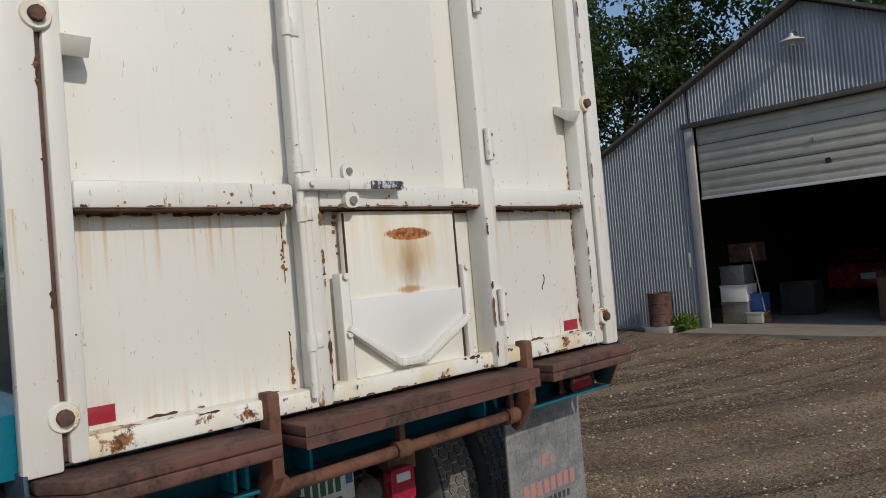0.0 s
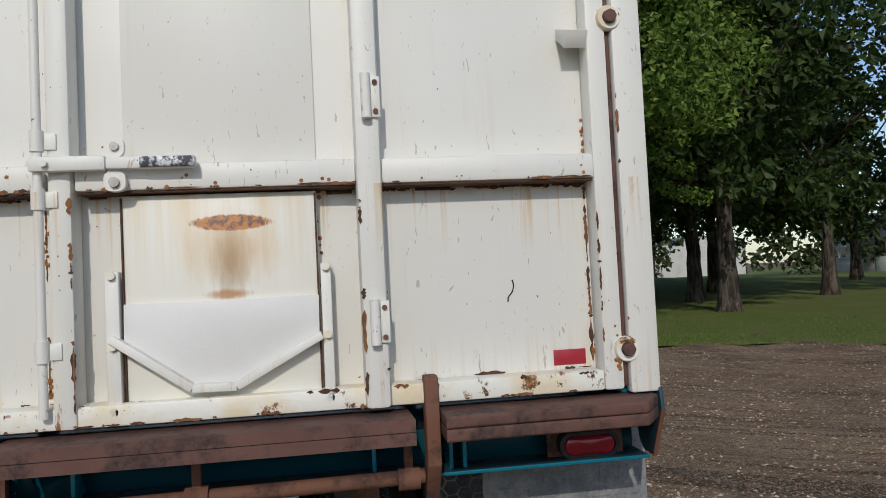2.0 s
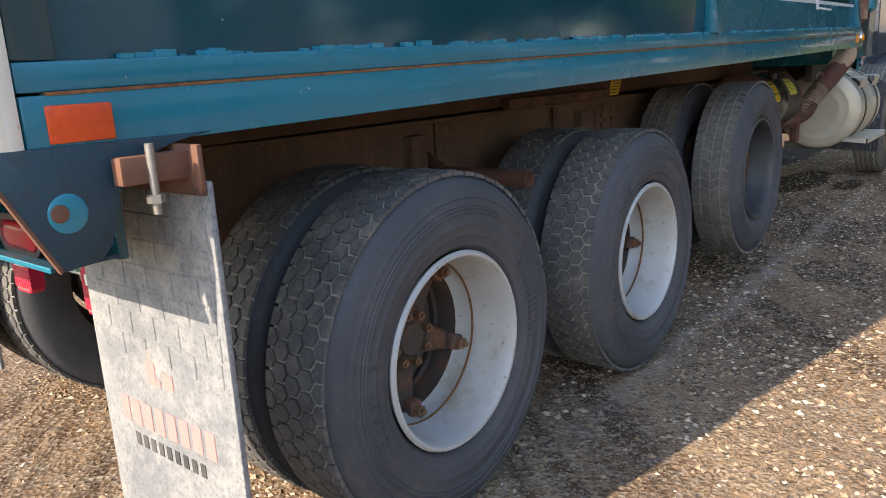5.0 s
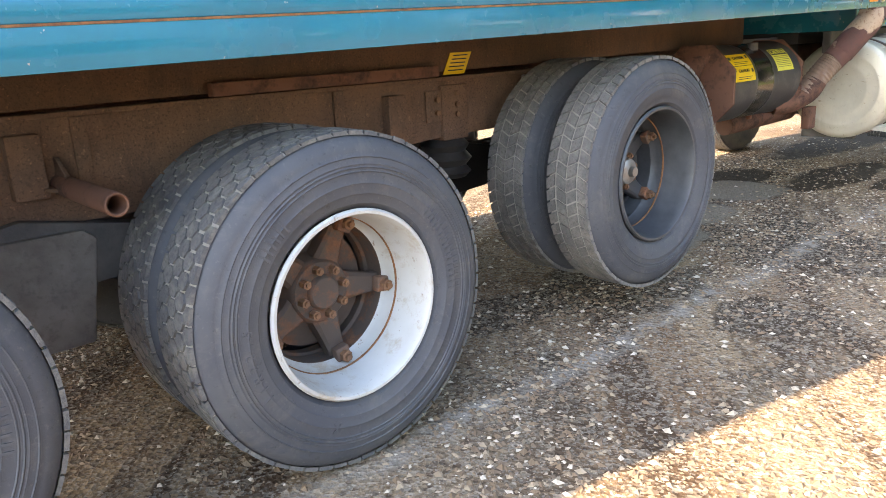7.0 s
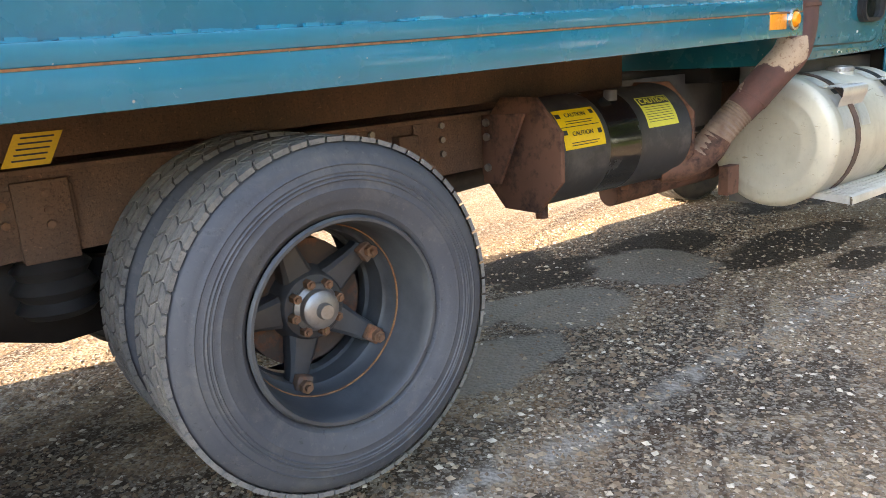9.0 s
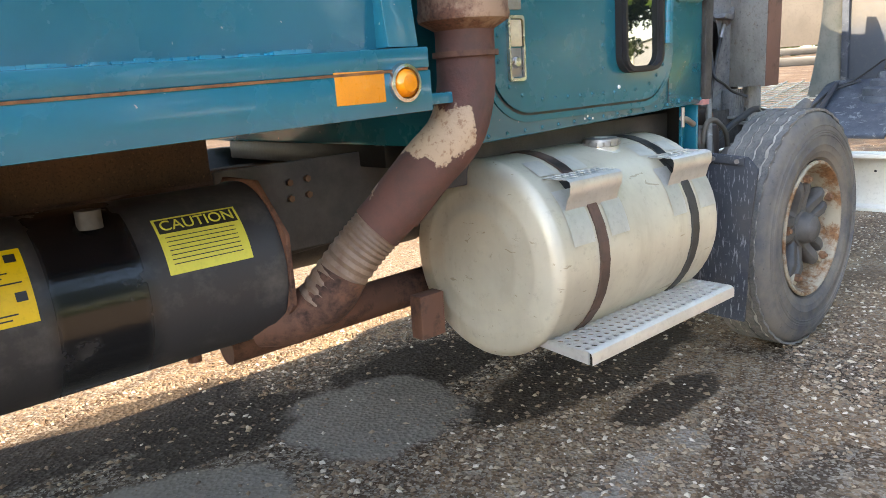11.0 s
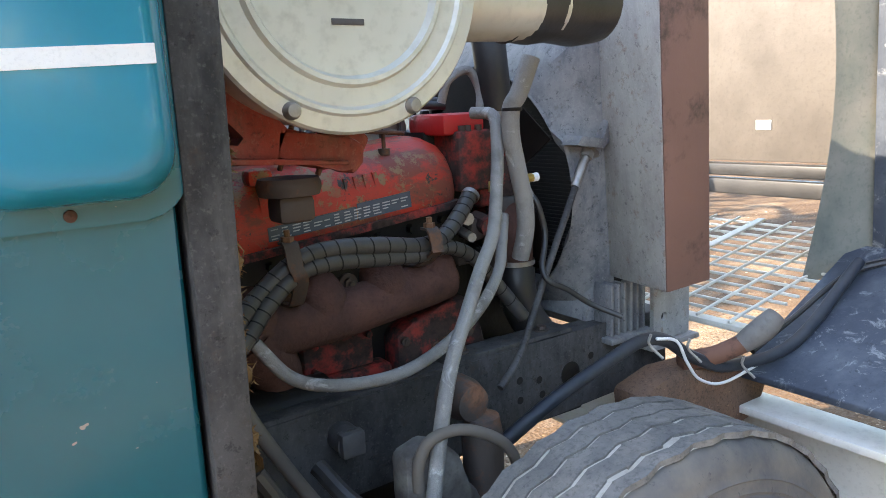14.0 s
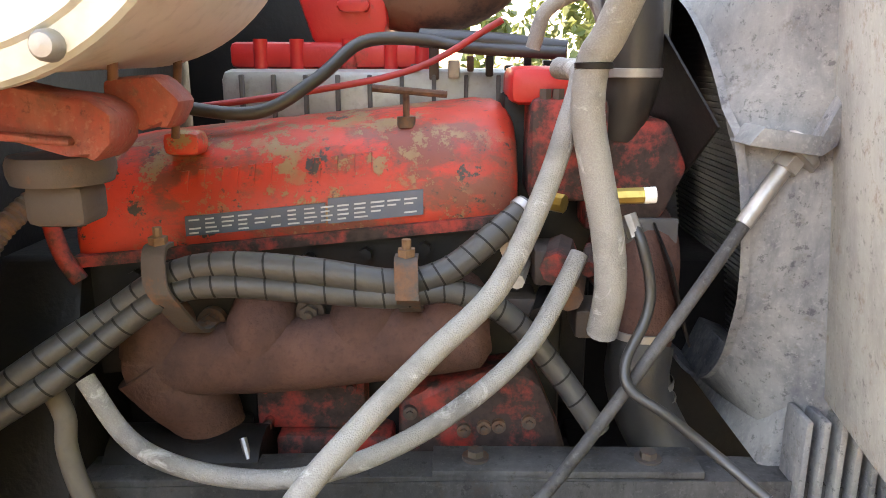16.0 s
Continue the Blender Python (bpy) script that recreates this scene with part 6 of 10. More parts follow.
part("drain_stub", cyl(B(), (6.2, MY, MZ - 0.26), (6.2, MY, MZ - 0.22), 0.02), M["rust"], muf)
part("top_plug", cyl(B(), (5.95, MY - 0.12, MZ + 0.19), (5.95, MY - 0.12, MZ + 0.235), 0.03), M["frame_dark"], muf)
mb = part("muffler_bracket", prism(B(), [(0.44, 1.16), (0.70, 1.15), (0.70, 0.86), (0.60, 0.86)], 'x', 5.40, 5.415, 0.002), M["rust"], truck, "rusty muffler bracket bolted to the frame")
for z in (0.93, 1.06, 1.12):
    part("bracket_bolt", cyl(B(), (5.385, 0.66, z), (5.40, 0.66, z), 0.017, seg=6), M["steel"], mb)


def sticker(x0, x1, a0, a1, mat, prints):
    """A label wrapped round the muffler between two angles."""
    bm = B()
    n = 8
    r = MR + 0.0015
    for k in range(n):
        a, b = radians(a0 + (a1 - a0) * k / n), radians(a0 + (a1 - a0) * (k + 1) / n)
        q = [bm.verts.new((x, MY + r * math.cos(t), MZ + r * math.sin(t))) for x, t in ((x0, a), (x1, a), (x1, b), (x0, b))]
        bm.faces.new(q)
    bmesh.ops.remove_doubles(bm, verts=bm.verts, dist=1e-5)
    st = part("warning_sticker", bm, M[mat], muf, "yellow printed warning sticker")
    bm = B()
    r += 0.0012
    for u0, u1, v0, v1 in prints:
        q = [bm.verts.new((x0 + (x1 - x0) * u, MY + r * math.cos(radians(a0 + (a1 - a0) * v)), MZ + r * math.sin(radians(a0 + (a1 - a0) * v)))) for u, v in ((u0, v0), (u1, v0), (u1, v1), (u0, v1))]
        bm.faces.new(q)
    part("sticker_print", bm, M["ink"], st)
    return st


sticker(5.525, 5.785, 130, 174, "yellow", [(0.06, 0.94, 0.47, 0.49), (0.2, 0.85, 0.33, 0.35), (0.2, 0.8, 0.39, 0.41), (0.2, 0.85, 0.85, 0.87), (0.2, 0.8, 0.91, 0.93), (0.05, 0.16, 0.55, 0.66), (0.86, 0.95, 0.08, 0.2), (0.05, 0.16, 0.12, 0.24), (0.86, 0.95, 0.6, 0.72)])
sticker(6.085, 6.31, 127, 166, "lemon", [(0.03, 0.97, 0.04, 0.31)] + [(0.07, 0.9, 0.38 + 0.075 * k, 0.395 + 0.075 * k) for k in range(7)])


def on_muffler(x, deg):
    a = radians(deg)
    rad = Vector((0, math.cos(a), math.sin(a)))
    up = Vector((0, math.sin(a), -math.cos(a)))
    m = Matrix((Vector((1, 0, 0)), up, rad)).transposed().to_4x4()
    return Matrix.Translation(Vector((x, MY, MZ)) + rad * (MR + 0.0035)) @ m


word("CAUTION", 0.044, on_muffler(6.198, 133.8), M["lemon"], muf)
word("CAUTION", 0.028, on_muffler(5.655, 138), M["ink"], muf)
word("CAUTION", 0.028, on_muffler(5.655, 159), M["ink"], muf)

ex = part("exhaust_elbow", tube(B(), [(6.38, 0.50, 0.80), (6.45, 0.42, 0.81), (6.52, 0.34, 0.87), (6.56, 0.31, 0.94)], 0.075, 20, 6), M["rust"], truck, "rusted exhaust elbow")
part("flex_pipe", tube(B(), [(6.50, 0.36, 0.85), (6.60, 0.28, 1.00), (6.66, 0.235, 1.075)], 0.071, 22, 14, wave=0.07), M["flex"], truck, "ribbed flexible exhaust pipe")
part("pipe_sleeve", tube(B(), [(6.645, 0.245, 1.06), (6.70, 0.205, 1.125)], 0.077, 22, smooth=False), M["exhaust"], truck)
part("exhaust_pipe", tube(B(), [(6.69, 0.215, 1.11), (6.77, 0.155, 1.22), (6.845, 0.11, 1.31), (6.885, 0.10, 1.42), (6.893, 0.10, 1.54), (6.893, 0.10, 1.60)], 0.082, 24, 8), M["exhaust"], truck, "rusted exhaust pipe rising beside the cab")
part("pipe_collar", tube(B(), [(6.893, 0.10, 1.515), (6.893, 0.10, 1.53)], 0.092, 24, smooth=False), M["rust"], truck)
part("exhaust_chimney", lathe(B(), [(0.082, 1.585), (0.125, 1.61), (0.128, 1.625), (0.124, 1.64), (0.124, 1.70), (0.124, 3.2), (0.10, 3.2), (0.10, 1.9)], 32, 'z', (6.893, 0.10, 0)), M["stack"], truck, "flaking rusty exhaust stack")
bar("stack_clamp", truck, "teal", 6.64, 6.80, 0.06, 0.10, 1.395, 1.425, 0.004)

# ---- fuel tank and steps ----
TY, TZ, TR = 0.365, 0.835, 0.350
tank = part("fuel_tank", lathe(B(), [(0.0, 7.148), (0.17, 7.150), (0.18, 7.148), (0.19, 7.151), (0.25, 7.153), (0.258, 7.151), (0.266, 7.154), (0.315, 7.160), (0.337, 7.170), (TR, 7.188), (TR + 0.003, 7.20), (TR, 7.212), (TR, 8.13), (TR + 0.003, 8.14), (TR, 8.15), (0.33, 8.17), (0.0, 8.19)], 64, 'x', (0, TY, TZ)), M["alu"], truck, "dull aluminium cylindrical fuel tank")
for x in (7.40, 7.98):
    bm = B()
    for a0 in range(40, 320, 10):
        a, b = radians(a0), radians(a0 + 10)
        q = []
        for r in (TR + 0.001, TR + 0.007):
            q.append([bm.verts.new((xx, TY + r * math.cos(t), TZ + r * math.sin(t))) for xx, t in ((x - 0.025, a), (x + 0.025, a), (x + 0.025, b), (x - 0.025, b))])
        bm.faces.new(q[1])
        for i in range(4):
            bm.faces.new((q[0][i], q[0][(i + 1) % 4], q[1][(i + 1) % 4], q[1][i]))
    bmesh.ops.remove_doubles(bm, verts=bm.verts, dist=1e-5)
    part("tank_strap", bm, M["strap" if x < 7.6 else "dark_strap"], tank, "rusted tank strap" if x < 7.6 else "black rubber-lined strap")
cap = part("filler_cap", lathe(B(), [(0.0, 1.226), (0.060, 1.226), (0.069, 1.222), (0.0715, 1.214), (0.0715, 1.196)], 40, 'z', (7.762, 0.288, -0.022)), M["steel"], tank, "ribbed grey steel filler cap")
part("cap_disc", lathe(B(), [(0.0, 1.229), (0.026, 1.229), (0.029, 1.2262)], 28, 'z', (7.762, 0.288, -0.022)), M["alu_end"], cap, "pale worn centre disc")
part("filler_collar", lathe(B(), [(0.060, 1.197), (0.070, 1.194), (0.071, 1.178), (0.078, 1.172), (0.084, 1.155)], 40, 'z', (7.762, 0.288, -0.022)), M["alu_plate"], tank, "bright welded filler collar")
for k in range(16):
    an = 2 * math.pi * k / 16
    part("cap_rib", box(B(), 7.762 + 0.072 * math.cos(an) - 0.003, 7.762 + 0.072 * math.cos(an) + 0.003, 0.288 + 0.072 * math.sin(an) - 0.003, 0.288 + 0.072 * math.sin(an) + 0.003, 1.176, 1.190, 0.001, 1), M["steel"], cap)
part("filler_cap", lathe(B(), [(0.0, 1.225), (0.05, 1.225), (0.055, 1.215), (0.055, 1.18)], 24, 'z', (7.73, 0.50, -0.02)), M["steel"], tank)


def tread_plate(x0, x1, y0, y1, z, rows, cols, parent, drop=0.125):
    """A perforated step plate with real holes and a folded front lip."""
    bm = B()
    cw, ch = (x1 - x0) / cols, (y1 - y0) / rows
    seg = 8
    rad = min(cw, ch) * 0.37
    cache = {}

    def vert(x, y, zz):
        k = (round(x, 5), round(y, 5), round(zz, 5))
        if k not in cache:
            cache[k] = bm.verts.new((x, y, zz))
        return cache[k]
    for i in range(cols):
        for j in range(rows):
            cx, cy = x0 + (i + 0.5) * cw, y0 + (j + 0.5) * ch
            outer = [(cx + cw / 2 * u, cy + ch / 2 * v) for u, v in ((1, 0), (1, 1), (0, 1), (-1, 1), (-1, 0), (-1, -1), (0, -1), (1, -1))]
            inner = [(cx + rad * math.cos(2 * math.pi * k / seg), cy + rad * math.sin(2 * math.pi * k / seg)) for k in range(seg)]
            for k in range(seg):
                l = (k + 1) % seg
                bm.faces.new((vert(*outer[k], z), vert(*outer[l], z), vert(*inner[l], z + 0.0032), vert(*inner[k], z + 0.0032)))
                bm.faces.new((vert(*inner[k], z + 0.0032), vert(*inner[l], z + 0.0032), vert(*inner[l], z - 0.003), vert(*inner[k], z - 0.003)))
    lip = [(y0, z), (y0 - 0.012, z - 0.006), (y0 - 0.016, z - 0.018)]
    if drop > 0:
        lip += [(y0 - 0.013, z - 0.048), (y0 - 0.004, z - 0.060), (y0 + 0.012, z - drop)]
    else:
        lip += [(y0 - 0.016, z - 0.045)]
    prev = None
    for yy, zz in lip:
        cur = (vert(x0, yy, zz), vert(x1, yy, zz))
        if prev:
            bm.faces.new((prev[0], prev[1], cur[1], cur[0]))
        prev = cur
    return part("step", bm, M["alu_plate"], parent, "perforated aluminium step")


# dark strips that paint the shade seen through the step holes
for x0, x1 in ((7.325, 7.53), (7.925, 8.128)):
    bm = B()
    r = TR + 0.002
    for k in range(8):
        t0, t1 = radians(130 + 2.2 * k), radians(132.2 + 2.2 * k)
        bm.faces.new([bm.verts.new((xx, TY + r * math.cos(t), TZ + r * math.sin(t))) for xx, t in ((x0, t0), (x1, t0), (x1, t1), (x0, t1))])
    bmesh.ops.remove_doubles(bm, verts=bm.verts, dist=1e-5)
    part("step_pad", bm, M["dark_strap"], tank, "dark strip painted in for the shade under the step")
tread_plate(7.262, 7.545, 0.056, 0.158, 1.121, 3, 7, tank, 0.112)
tread_plate(7.865, 8.143, 0.053, 0.156, 1.120, 3, 7, tank, 0.112)
for x0, x1, y0, y1 in ((7.435, 7.517, 0.165, 0.245), (7.26, 7.345, 0.165, 0.245), (7.841, 7.935, 0.165, 0.235), (8.02, 8.10, 0.165, 0.225)):
    bm = B()
    r = TR + 0.0035
    a, b = math.acos((y0 - TY) / r), math.acos((y1 - TY) / r)
    for k in range(4):
        t0, t1 = a + (b - a) * k / 4, a + (b - a) * (k + 1) / 4
        bm.faces.new([bm.verts.new((xx, TY + r * math.cos(t), TZ + r * math.sin(t))) for xx, t in ((x0, t0), (x1, t0), (x1, t1), (x0, t1))])
    bmesh.ops.remove_doubles(bm, verts=bm.verts, dist=1e-5)
    part("doubler_plate", bm, M["alu_end"], tank, "dull welded doubler plate")
for x0, x1 in ((7.25, 7.36), (7.45, 7.555), (7.839, 7.932), (8.03, 8.145)):
    bm = B()
    for a0 in (136, 144, 152, 160):
        a, b = radians(a0), radians(a0 + 8)
        r = TR + 0.004
        bm.faces.new([bm.verts.new((xx, TY + r * math.cos(t), TZ + r * math.sin(t))) for xx, t in ((x0, a), (x1, a), (x1, b), (x0, b))])
    bmesh.ops.remove_doubles(bm, verts=bm.verts, dist=1e-5)
    part("step_bracket", bm, M["alu_plate"], tank)
ls = tread_plate(7.235, 8.175, -0.035, 0.150, 0.572, 5, 24, tank, 0)
for x in (7.24, 8.17):
    part("step_end", prism(B(), [(-0.035, 0.570), (0.15, 0.572), (0.20, 0.545), (-0.035, 0.527)], 'x', x - 0.004, x + 0.004), M["alu_plate"], ls)
for x in (7.3, 7.95):
    bar("tank_bracket", truck, "frame_dark", x, x + 0.07, 0.30, 0.68, 0.46, 0.53, 0.006)
part("cross_pipe", cyl(B(), (6.42, 0.86, 0.63), (7.3, 0.80, 0.66), 0.07), M["rust"], truck, "rusty pipe beneath the frame")
part("tank_bracket", box(B(), 6.99, 7.10, 0.50, 0.56, 0.56, 0.72, 0.004), M["rust"], truck)

# ---- front mud flap ----
ff = part("front_mud_flap", prism(B(), [(0.055, 0.31), (0.040, 0.75), (0.012, 1.0), (0.060, 1.05), (0.60, 1.095), (0.60, 0.33)], 'x', 8.485, 8.50, 0.002), M["black_flap"], truck, "scuffed black rubber front mud flap")
part("flap_strip", prism(B(), [(0.07, 1.012), (0.36, 1.035), (0.36, 1.072), (0.07, 1.047)], 'x', 8.476, 8.485, 0.002), M["black_flap"], ff)
for y in (0.10, 0.21, 0.32):
    part("flap_bolt", cyl(B(), (8.468, y, 1.022 + 0.09 * y), (8.478, y, 1.022 + 0.09 * y), 0.010), M["steel"], ff)

# ---- cab ----
CY = 0.238
cab = part("cab", prism(B(), [(6.97, 1.248), (8.42, 1.285), (8.42, 2.02), (8.30, 3.0), (8.20, 3.12), (7.05, 3.12), (6.97, 3.04)], 'y', CY, 2.20, 0.012), M["cab"], truck, "riveted teal truck cab")
door_out = rounded(7.115, 8.15, 1.332, 2.80, 0.19, 10)
door = part("cab_door", prism(B(), door_out, 'y', CY - 0.012, CY + 0.005, 0.004), M["cab"], cab, "teal riveted door")
part("door_gap", frame_ring(B(), rounded(7.106, 8.159, 1.323, 2.81, 0.198, 10), rounded(7.116, 8.149, 1.333, 2.80, 0.19, 10), 'y', CY - 0.003, CY + 0.002), M["black"], cab)
part("door_bead", frame_ring(B(), rounded(7.085, 8.18, 1.302, 2.82, 0.215, 10), rounded(7.106, 8.159, 1.323, 2.81, 0.198, 10), 'y', CY - 0.006, CY + 0.002), M["cab"], cab)
wo, wi = rounded(7.779, 8.043, 1.437, 1.847, 0.068, 8), rounded(7.800, 8.024, 1.460, 1.826, 0.055, 8)
seal = part("window_seal", frame_ring(B(), wo, wi, 'y', CY - 0.040, CY - 0.005), M["seal"], door, "fat black rubber window seal")
part("seal_bead", frame_ring(B(), rounded(7.784, 8.038, 1.442, 1.842, 0.064, 8), rounded(7.797, 8.026, 1.457, 1.828, 0.056, 8), 'y', CY - 0.056, CY - 0.038), M["seal"], door)
part("window_pane", prism(B(), rounded(7.795, 8.029, 1.455, 1.831, 0.06, 8), 'y', CY - 0.032, CY - 0.027), M["cab_glass"], door, "dark reflecting lower window pane")
so, si = rounded(7.25, 8.05, 2.05, 2.70, 0.08, 6), rounded(7.28, 8.02, 2.08, 2.67, 0.06, 6)
part("side_window_seal", frame_ring(B(), so, si, 'y', CY - 0.03, CY - 0.005), M["seal"], door)
part("side_window_pane", prism(B(), si, 'y', CY - 0.02, CY - 0.0135), M["cab_glass"], door)
part("stripe_band", prism(B(), [(6.975, 1.842), (8.418, 1.876), (8.418, 1.897), (6.975, 1.863)], 'y', CY - 0.0148, CY + 0.003), M["white"], cab, "white pinstripe band")
dh = part("door_handle", frame_ring(B(), rounded(7.196, 7.272, 1.437, 1.640, 0.012), rounded(7.204, 7.264, 1.447, 1.630, 0.010), 'y', CY - 0.024, CY - 0.010), M["chrome"], door, "recessed chrome door handle")
bar("paddle", dh, "cream", 7.207, 7.261, CY - 0.022, CY - 0.012, 1.545, 1.627, 0.004, "cream paddle")
bar("lock_recess", dh, "steel", 7.206, 7.262, CY - 0.0145, CY - 0.011, 1.45, 1.54, 0.002)
part("lock_button", lathe(B(), [(0.0, -0.014), (0.014, -0.013), (0.019, -0.006), (0.021, 0.0)], 20, 'y', (7.234, CY - 0.012, 1.497)), M["chrome"], dh)
part("door_plate", prism(B(), rounded(7.203, 7.265, 1.658, 1.712, 0.006), 'y', CY - 0.018, CY - 0.011), M["steel"], door, "worn metal lock plate")
hg = part("door_hinge", cyl(B(), (8.092, CY - 0.030, 1.540), (8.106, CY - 0.030, 2.06), 0.0155, seg=16), M["bright_teal"], cab, "long teal piano hinge")
for z in (1.62, 1.70, 1.78, 1.86):
    part("hinge_knuckle", cyl(B(), (8.092 + (z - 1.54) * 0.027, CY - 0.030, z), (8.092 + (z - 1.54) * 0.027, CY - 0.030, z + 0.003), 0.0170, seg=16), M["black"], hg)
part("hinge_leaf", prism(B(), [(8.108, 1.540), (8.142, 1.540), (8.156, 2.06), (8.122, 2.06)], 'y', CY - 0.030, CY - 0.002, 0.004), M["bright_teal"], hg)
part("panel_seam", box(B(), 8.152, 8.156, CY - 0.002, CY + 0.002, 1.29, 1.54), M["black"], cab)
def dome(bm, x0, x1, z0, z1, r, y, depth):
    """A pressed cover with softly rounded shoulders."""
    rings = []
    for k in range(9):
        a = math.pi / 2 * k / 8
        i = 0.035 * (1 - math.cos(a))
        rings.append([bm.verts.new((px, y - depth * math.sin(a) ** 0.8, pz)) for px, pz in rounded(x0 + i, x1 - i, z0 + i, z1 - i, r, 8)])
    n = len(rings[0])
    for a, b in zip(rings, rings[1:]):
        for k in range(n):
            bm.faces.new((a[k], a[(k + 1) % n], b[(k + 1) % n], b[k]))
    bm.faces.new(rings[-1])
    return bm


mp = part("bowl_plate", prism(B(), rounded(8.172, 8.435, 1.700, 2.2, 0.055, 8), 'y', CY - 0.010, CY + 0.002, 0.003), M["cab"], cab)
part("intake_bowl", dome(B(), 8.192, 8.418, 1.728, 2.2, 0.055, CY - 0.008, 0.080), M["bright_teal"], cab, "glossy teal rounded intake cover")
part("bowl_band", prism(B(), [(8.215, 1.869), (8.395, 1.877), (8.395, 1.898), (8.215, 1.89)], 'y', CY - 0.0895, CY - 0.06), M["white"], cab)
part("bowl_screw", lathe(B(), [(0.0, -0.016), (0.007, -0.013), (0.008, -0.008)], 12, 'y', (8.30, CY, 1.715)), M["rust"], cab)
rivet_bm = lathe(B(), [(0.0, -0.0055), (0.004, -0.0045), (0.0065, -0.002), (0.0075, 0.001)], 10, 'y')
rivet_me = bpy.data.meshes.new("rivet")
rivet_bm.to_mesh(rivet_me)
rivet_bm.free()
rivet_me.materials.append(M["cab"])
rivet_me.shade_smooth()


def rivet(x, z, y=None):
    o = new("rivet", rivet_me)
    o.parent = cab
    o.matrix_parent_inverse = cab.matrix_basis.inverted()
    o.location = (x, CY if y is None else y, z)
    return o


for i in range(17):
    x = 7.02 + i * 0.087
    rivet(x, 1.268 + 0.0255 * (x - 6.97))
for i in range(9):
    rivet(7.36 + i * 0.068, 1.372, CY - 0.012)
for x, zs in ((7.155, (1.50, 1.58, 1.66, 1.74)), (7.70, (1.46, 1.54, 1.62, 1.70, 1.78, 1.86)), (8.095, (1.46, 1.54, 1.62, 1.70, 1.78)), (7.05, (1.38, 1.48, 1.58, 1.68))):
    for z in zs:
        rivet(x, z, CY - 0.012 if 7.12 < x < 8.14 else CY)
for x, z in ((7.20, 1.42), (7.26, 1.39), (8.05, 1.42), (8.00, 1.39)):
    rivet(x, z, CY - 0.012)
for z in (1.34, 1.44, 1.54):
    rivet(8.165, z)
for x in (8.24, 8.34):
    rivet(x, 1.31)
part("bright_rivet", lathe(B(), [(0.0, -0.0055), (0.006, -0.004), (0.0085, 0.0)], 12, 'y', (7.797, CY - 0.012, 1.388)), M["white"], cab)
bm = B()
for k, (dx, dz) in enumerate(((0, 0), (0.02, 0.012), (-0.018, -0.008), (0.03, -0.01))):
    lathe(bm, [(0.0, -0.0015), (0.0045, -0.001), (0.0055, 0.001)], 7, 'y', (7.62 + dx, CY, 1.295 + dz))
part("paint_chip", bm, M["white"], cab)
# front edge of the cab: rubber strip, cream edge, rotten insulation
part("edge_strip", prism(B(), [(8.425, 1.30), (8.478, 1.30), (8.502, 2.3), (8.43, 2.3)], 'y', CY - 0.014, CY + 0.03, 0.003), M["rail_grey"], cab, "scuffed grey rubber edge strip")
part("edge_foot", box(B(), 8.415, 8.465, CY - 0.012, CY + 0.035, 1.278, 1.302, 0.002), M["pink"], cab)
part("edge_lining", prism(B(), [(8.474, 1.29), (8.486, 1.29), (8.512, 2.3), (8.500, 2.3)], 'y', CY + 0.031, CY + 0.058, 0.001), M["cream"], cab, "cream edge of the lining board")
bm = B()
rf = random.Random(21)
FA, FB = Vector((8.490, CY + 0.065, 0)), Vector((8.556, 0.56, 0))
rows = []
for i in range(34):
    z = 1.26 + 0.53 * i / 33
    slim = 1.0 - 0.55 * max(0.0, (z - 1.62) / 0.17)
    row = []
    for j in range(30):
        u = j / 29 * slim * (1 + 0.14 * noise.noise(Vector((z * 7, 3, 0))) + 0.10 * noise.noise(Vector((z * 26, 5, 0))))
        p = FA + (FB - FA) * u + Vector((0, 0, z))
        d = 0.030 * noise.noise(p * 14) + 0.022 * noise.noise(p * 38) + rf.uniform(-0.004, 0.004)
        row.append(bm.verts.new(p + Vector((d, -d, 0.3 * d))))
    rows.append(row)
for a, b in zip(rows, rows[1:]):
    for j in range(29):
        bm.faces.new((a[j], a[j + 1], b[j + 1], b[j]))
foam = part("insulation", bm, M["foam"], cab, "rotting yellow-brown insulation foam")
bm = B()
for _ in range(6000):
    z = rf.uniform(1.26, 1.79)
    u = rf.random() ** 0.6 * (1.0 - 0.55 * max(0.0, (z - 1.62) / 0.17))
    p = FA + (FB - FA) * u + Vector((0, 0, z))
    d = 0.030 * noise.noise(p * 14) + 0.022 * noise.noise(p * 38)
    p += Vector((d, -d, 0.3 * d))
    a, b = Vector((rf.gauss(0, 1), rf.gauss(0, 1), rf.gauss(-0.5, 1))).normalized(), Vector((rf.gauss(0, 1), rf.gauss(0, 1), rf.gauss(0, 1))).normalized()
    s, w = rf.uniform(0.006, 0.018), rf.uniform(0.001, 0.0028)
    q = [bm.verts.new(p + v) for v in (b * -w, b * w, a * s + b * w * 0.3, a * s * 0.8 - b * w * 0.5)]
    bm.faces.new(q)
tagged(part("foam_fibre", bm, M["foam"], foam), "torn fibres of the foam", kind="stuff")
part("firewall", box(B(), 8.425, 8.445, CY + 0.06, 2.18, 1.05, 2.3, 0.004), M["oil"], cab, "oily black firewall")
bk = part("cab_mount", prism(B(), [(8.31, 1.28), (8.42, 1.285), (8.43, 1.06), (8.41, 1.035), (8.31, 1.075)], 'y', CY + 0.03, CY + 0.043, 0.002), M["teal"], cab, "teal bracket under the cab corner")
for v in bk.data.vertices:
    v.co.y += 0.45 * (v.co.x - 8.31)
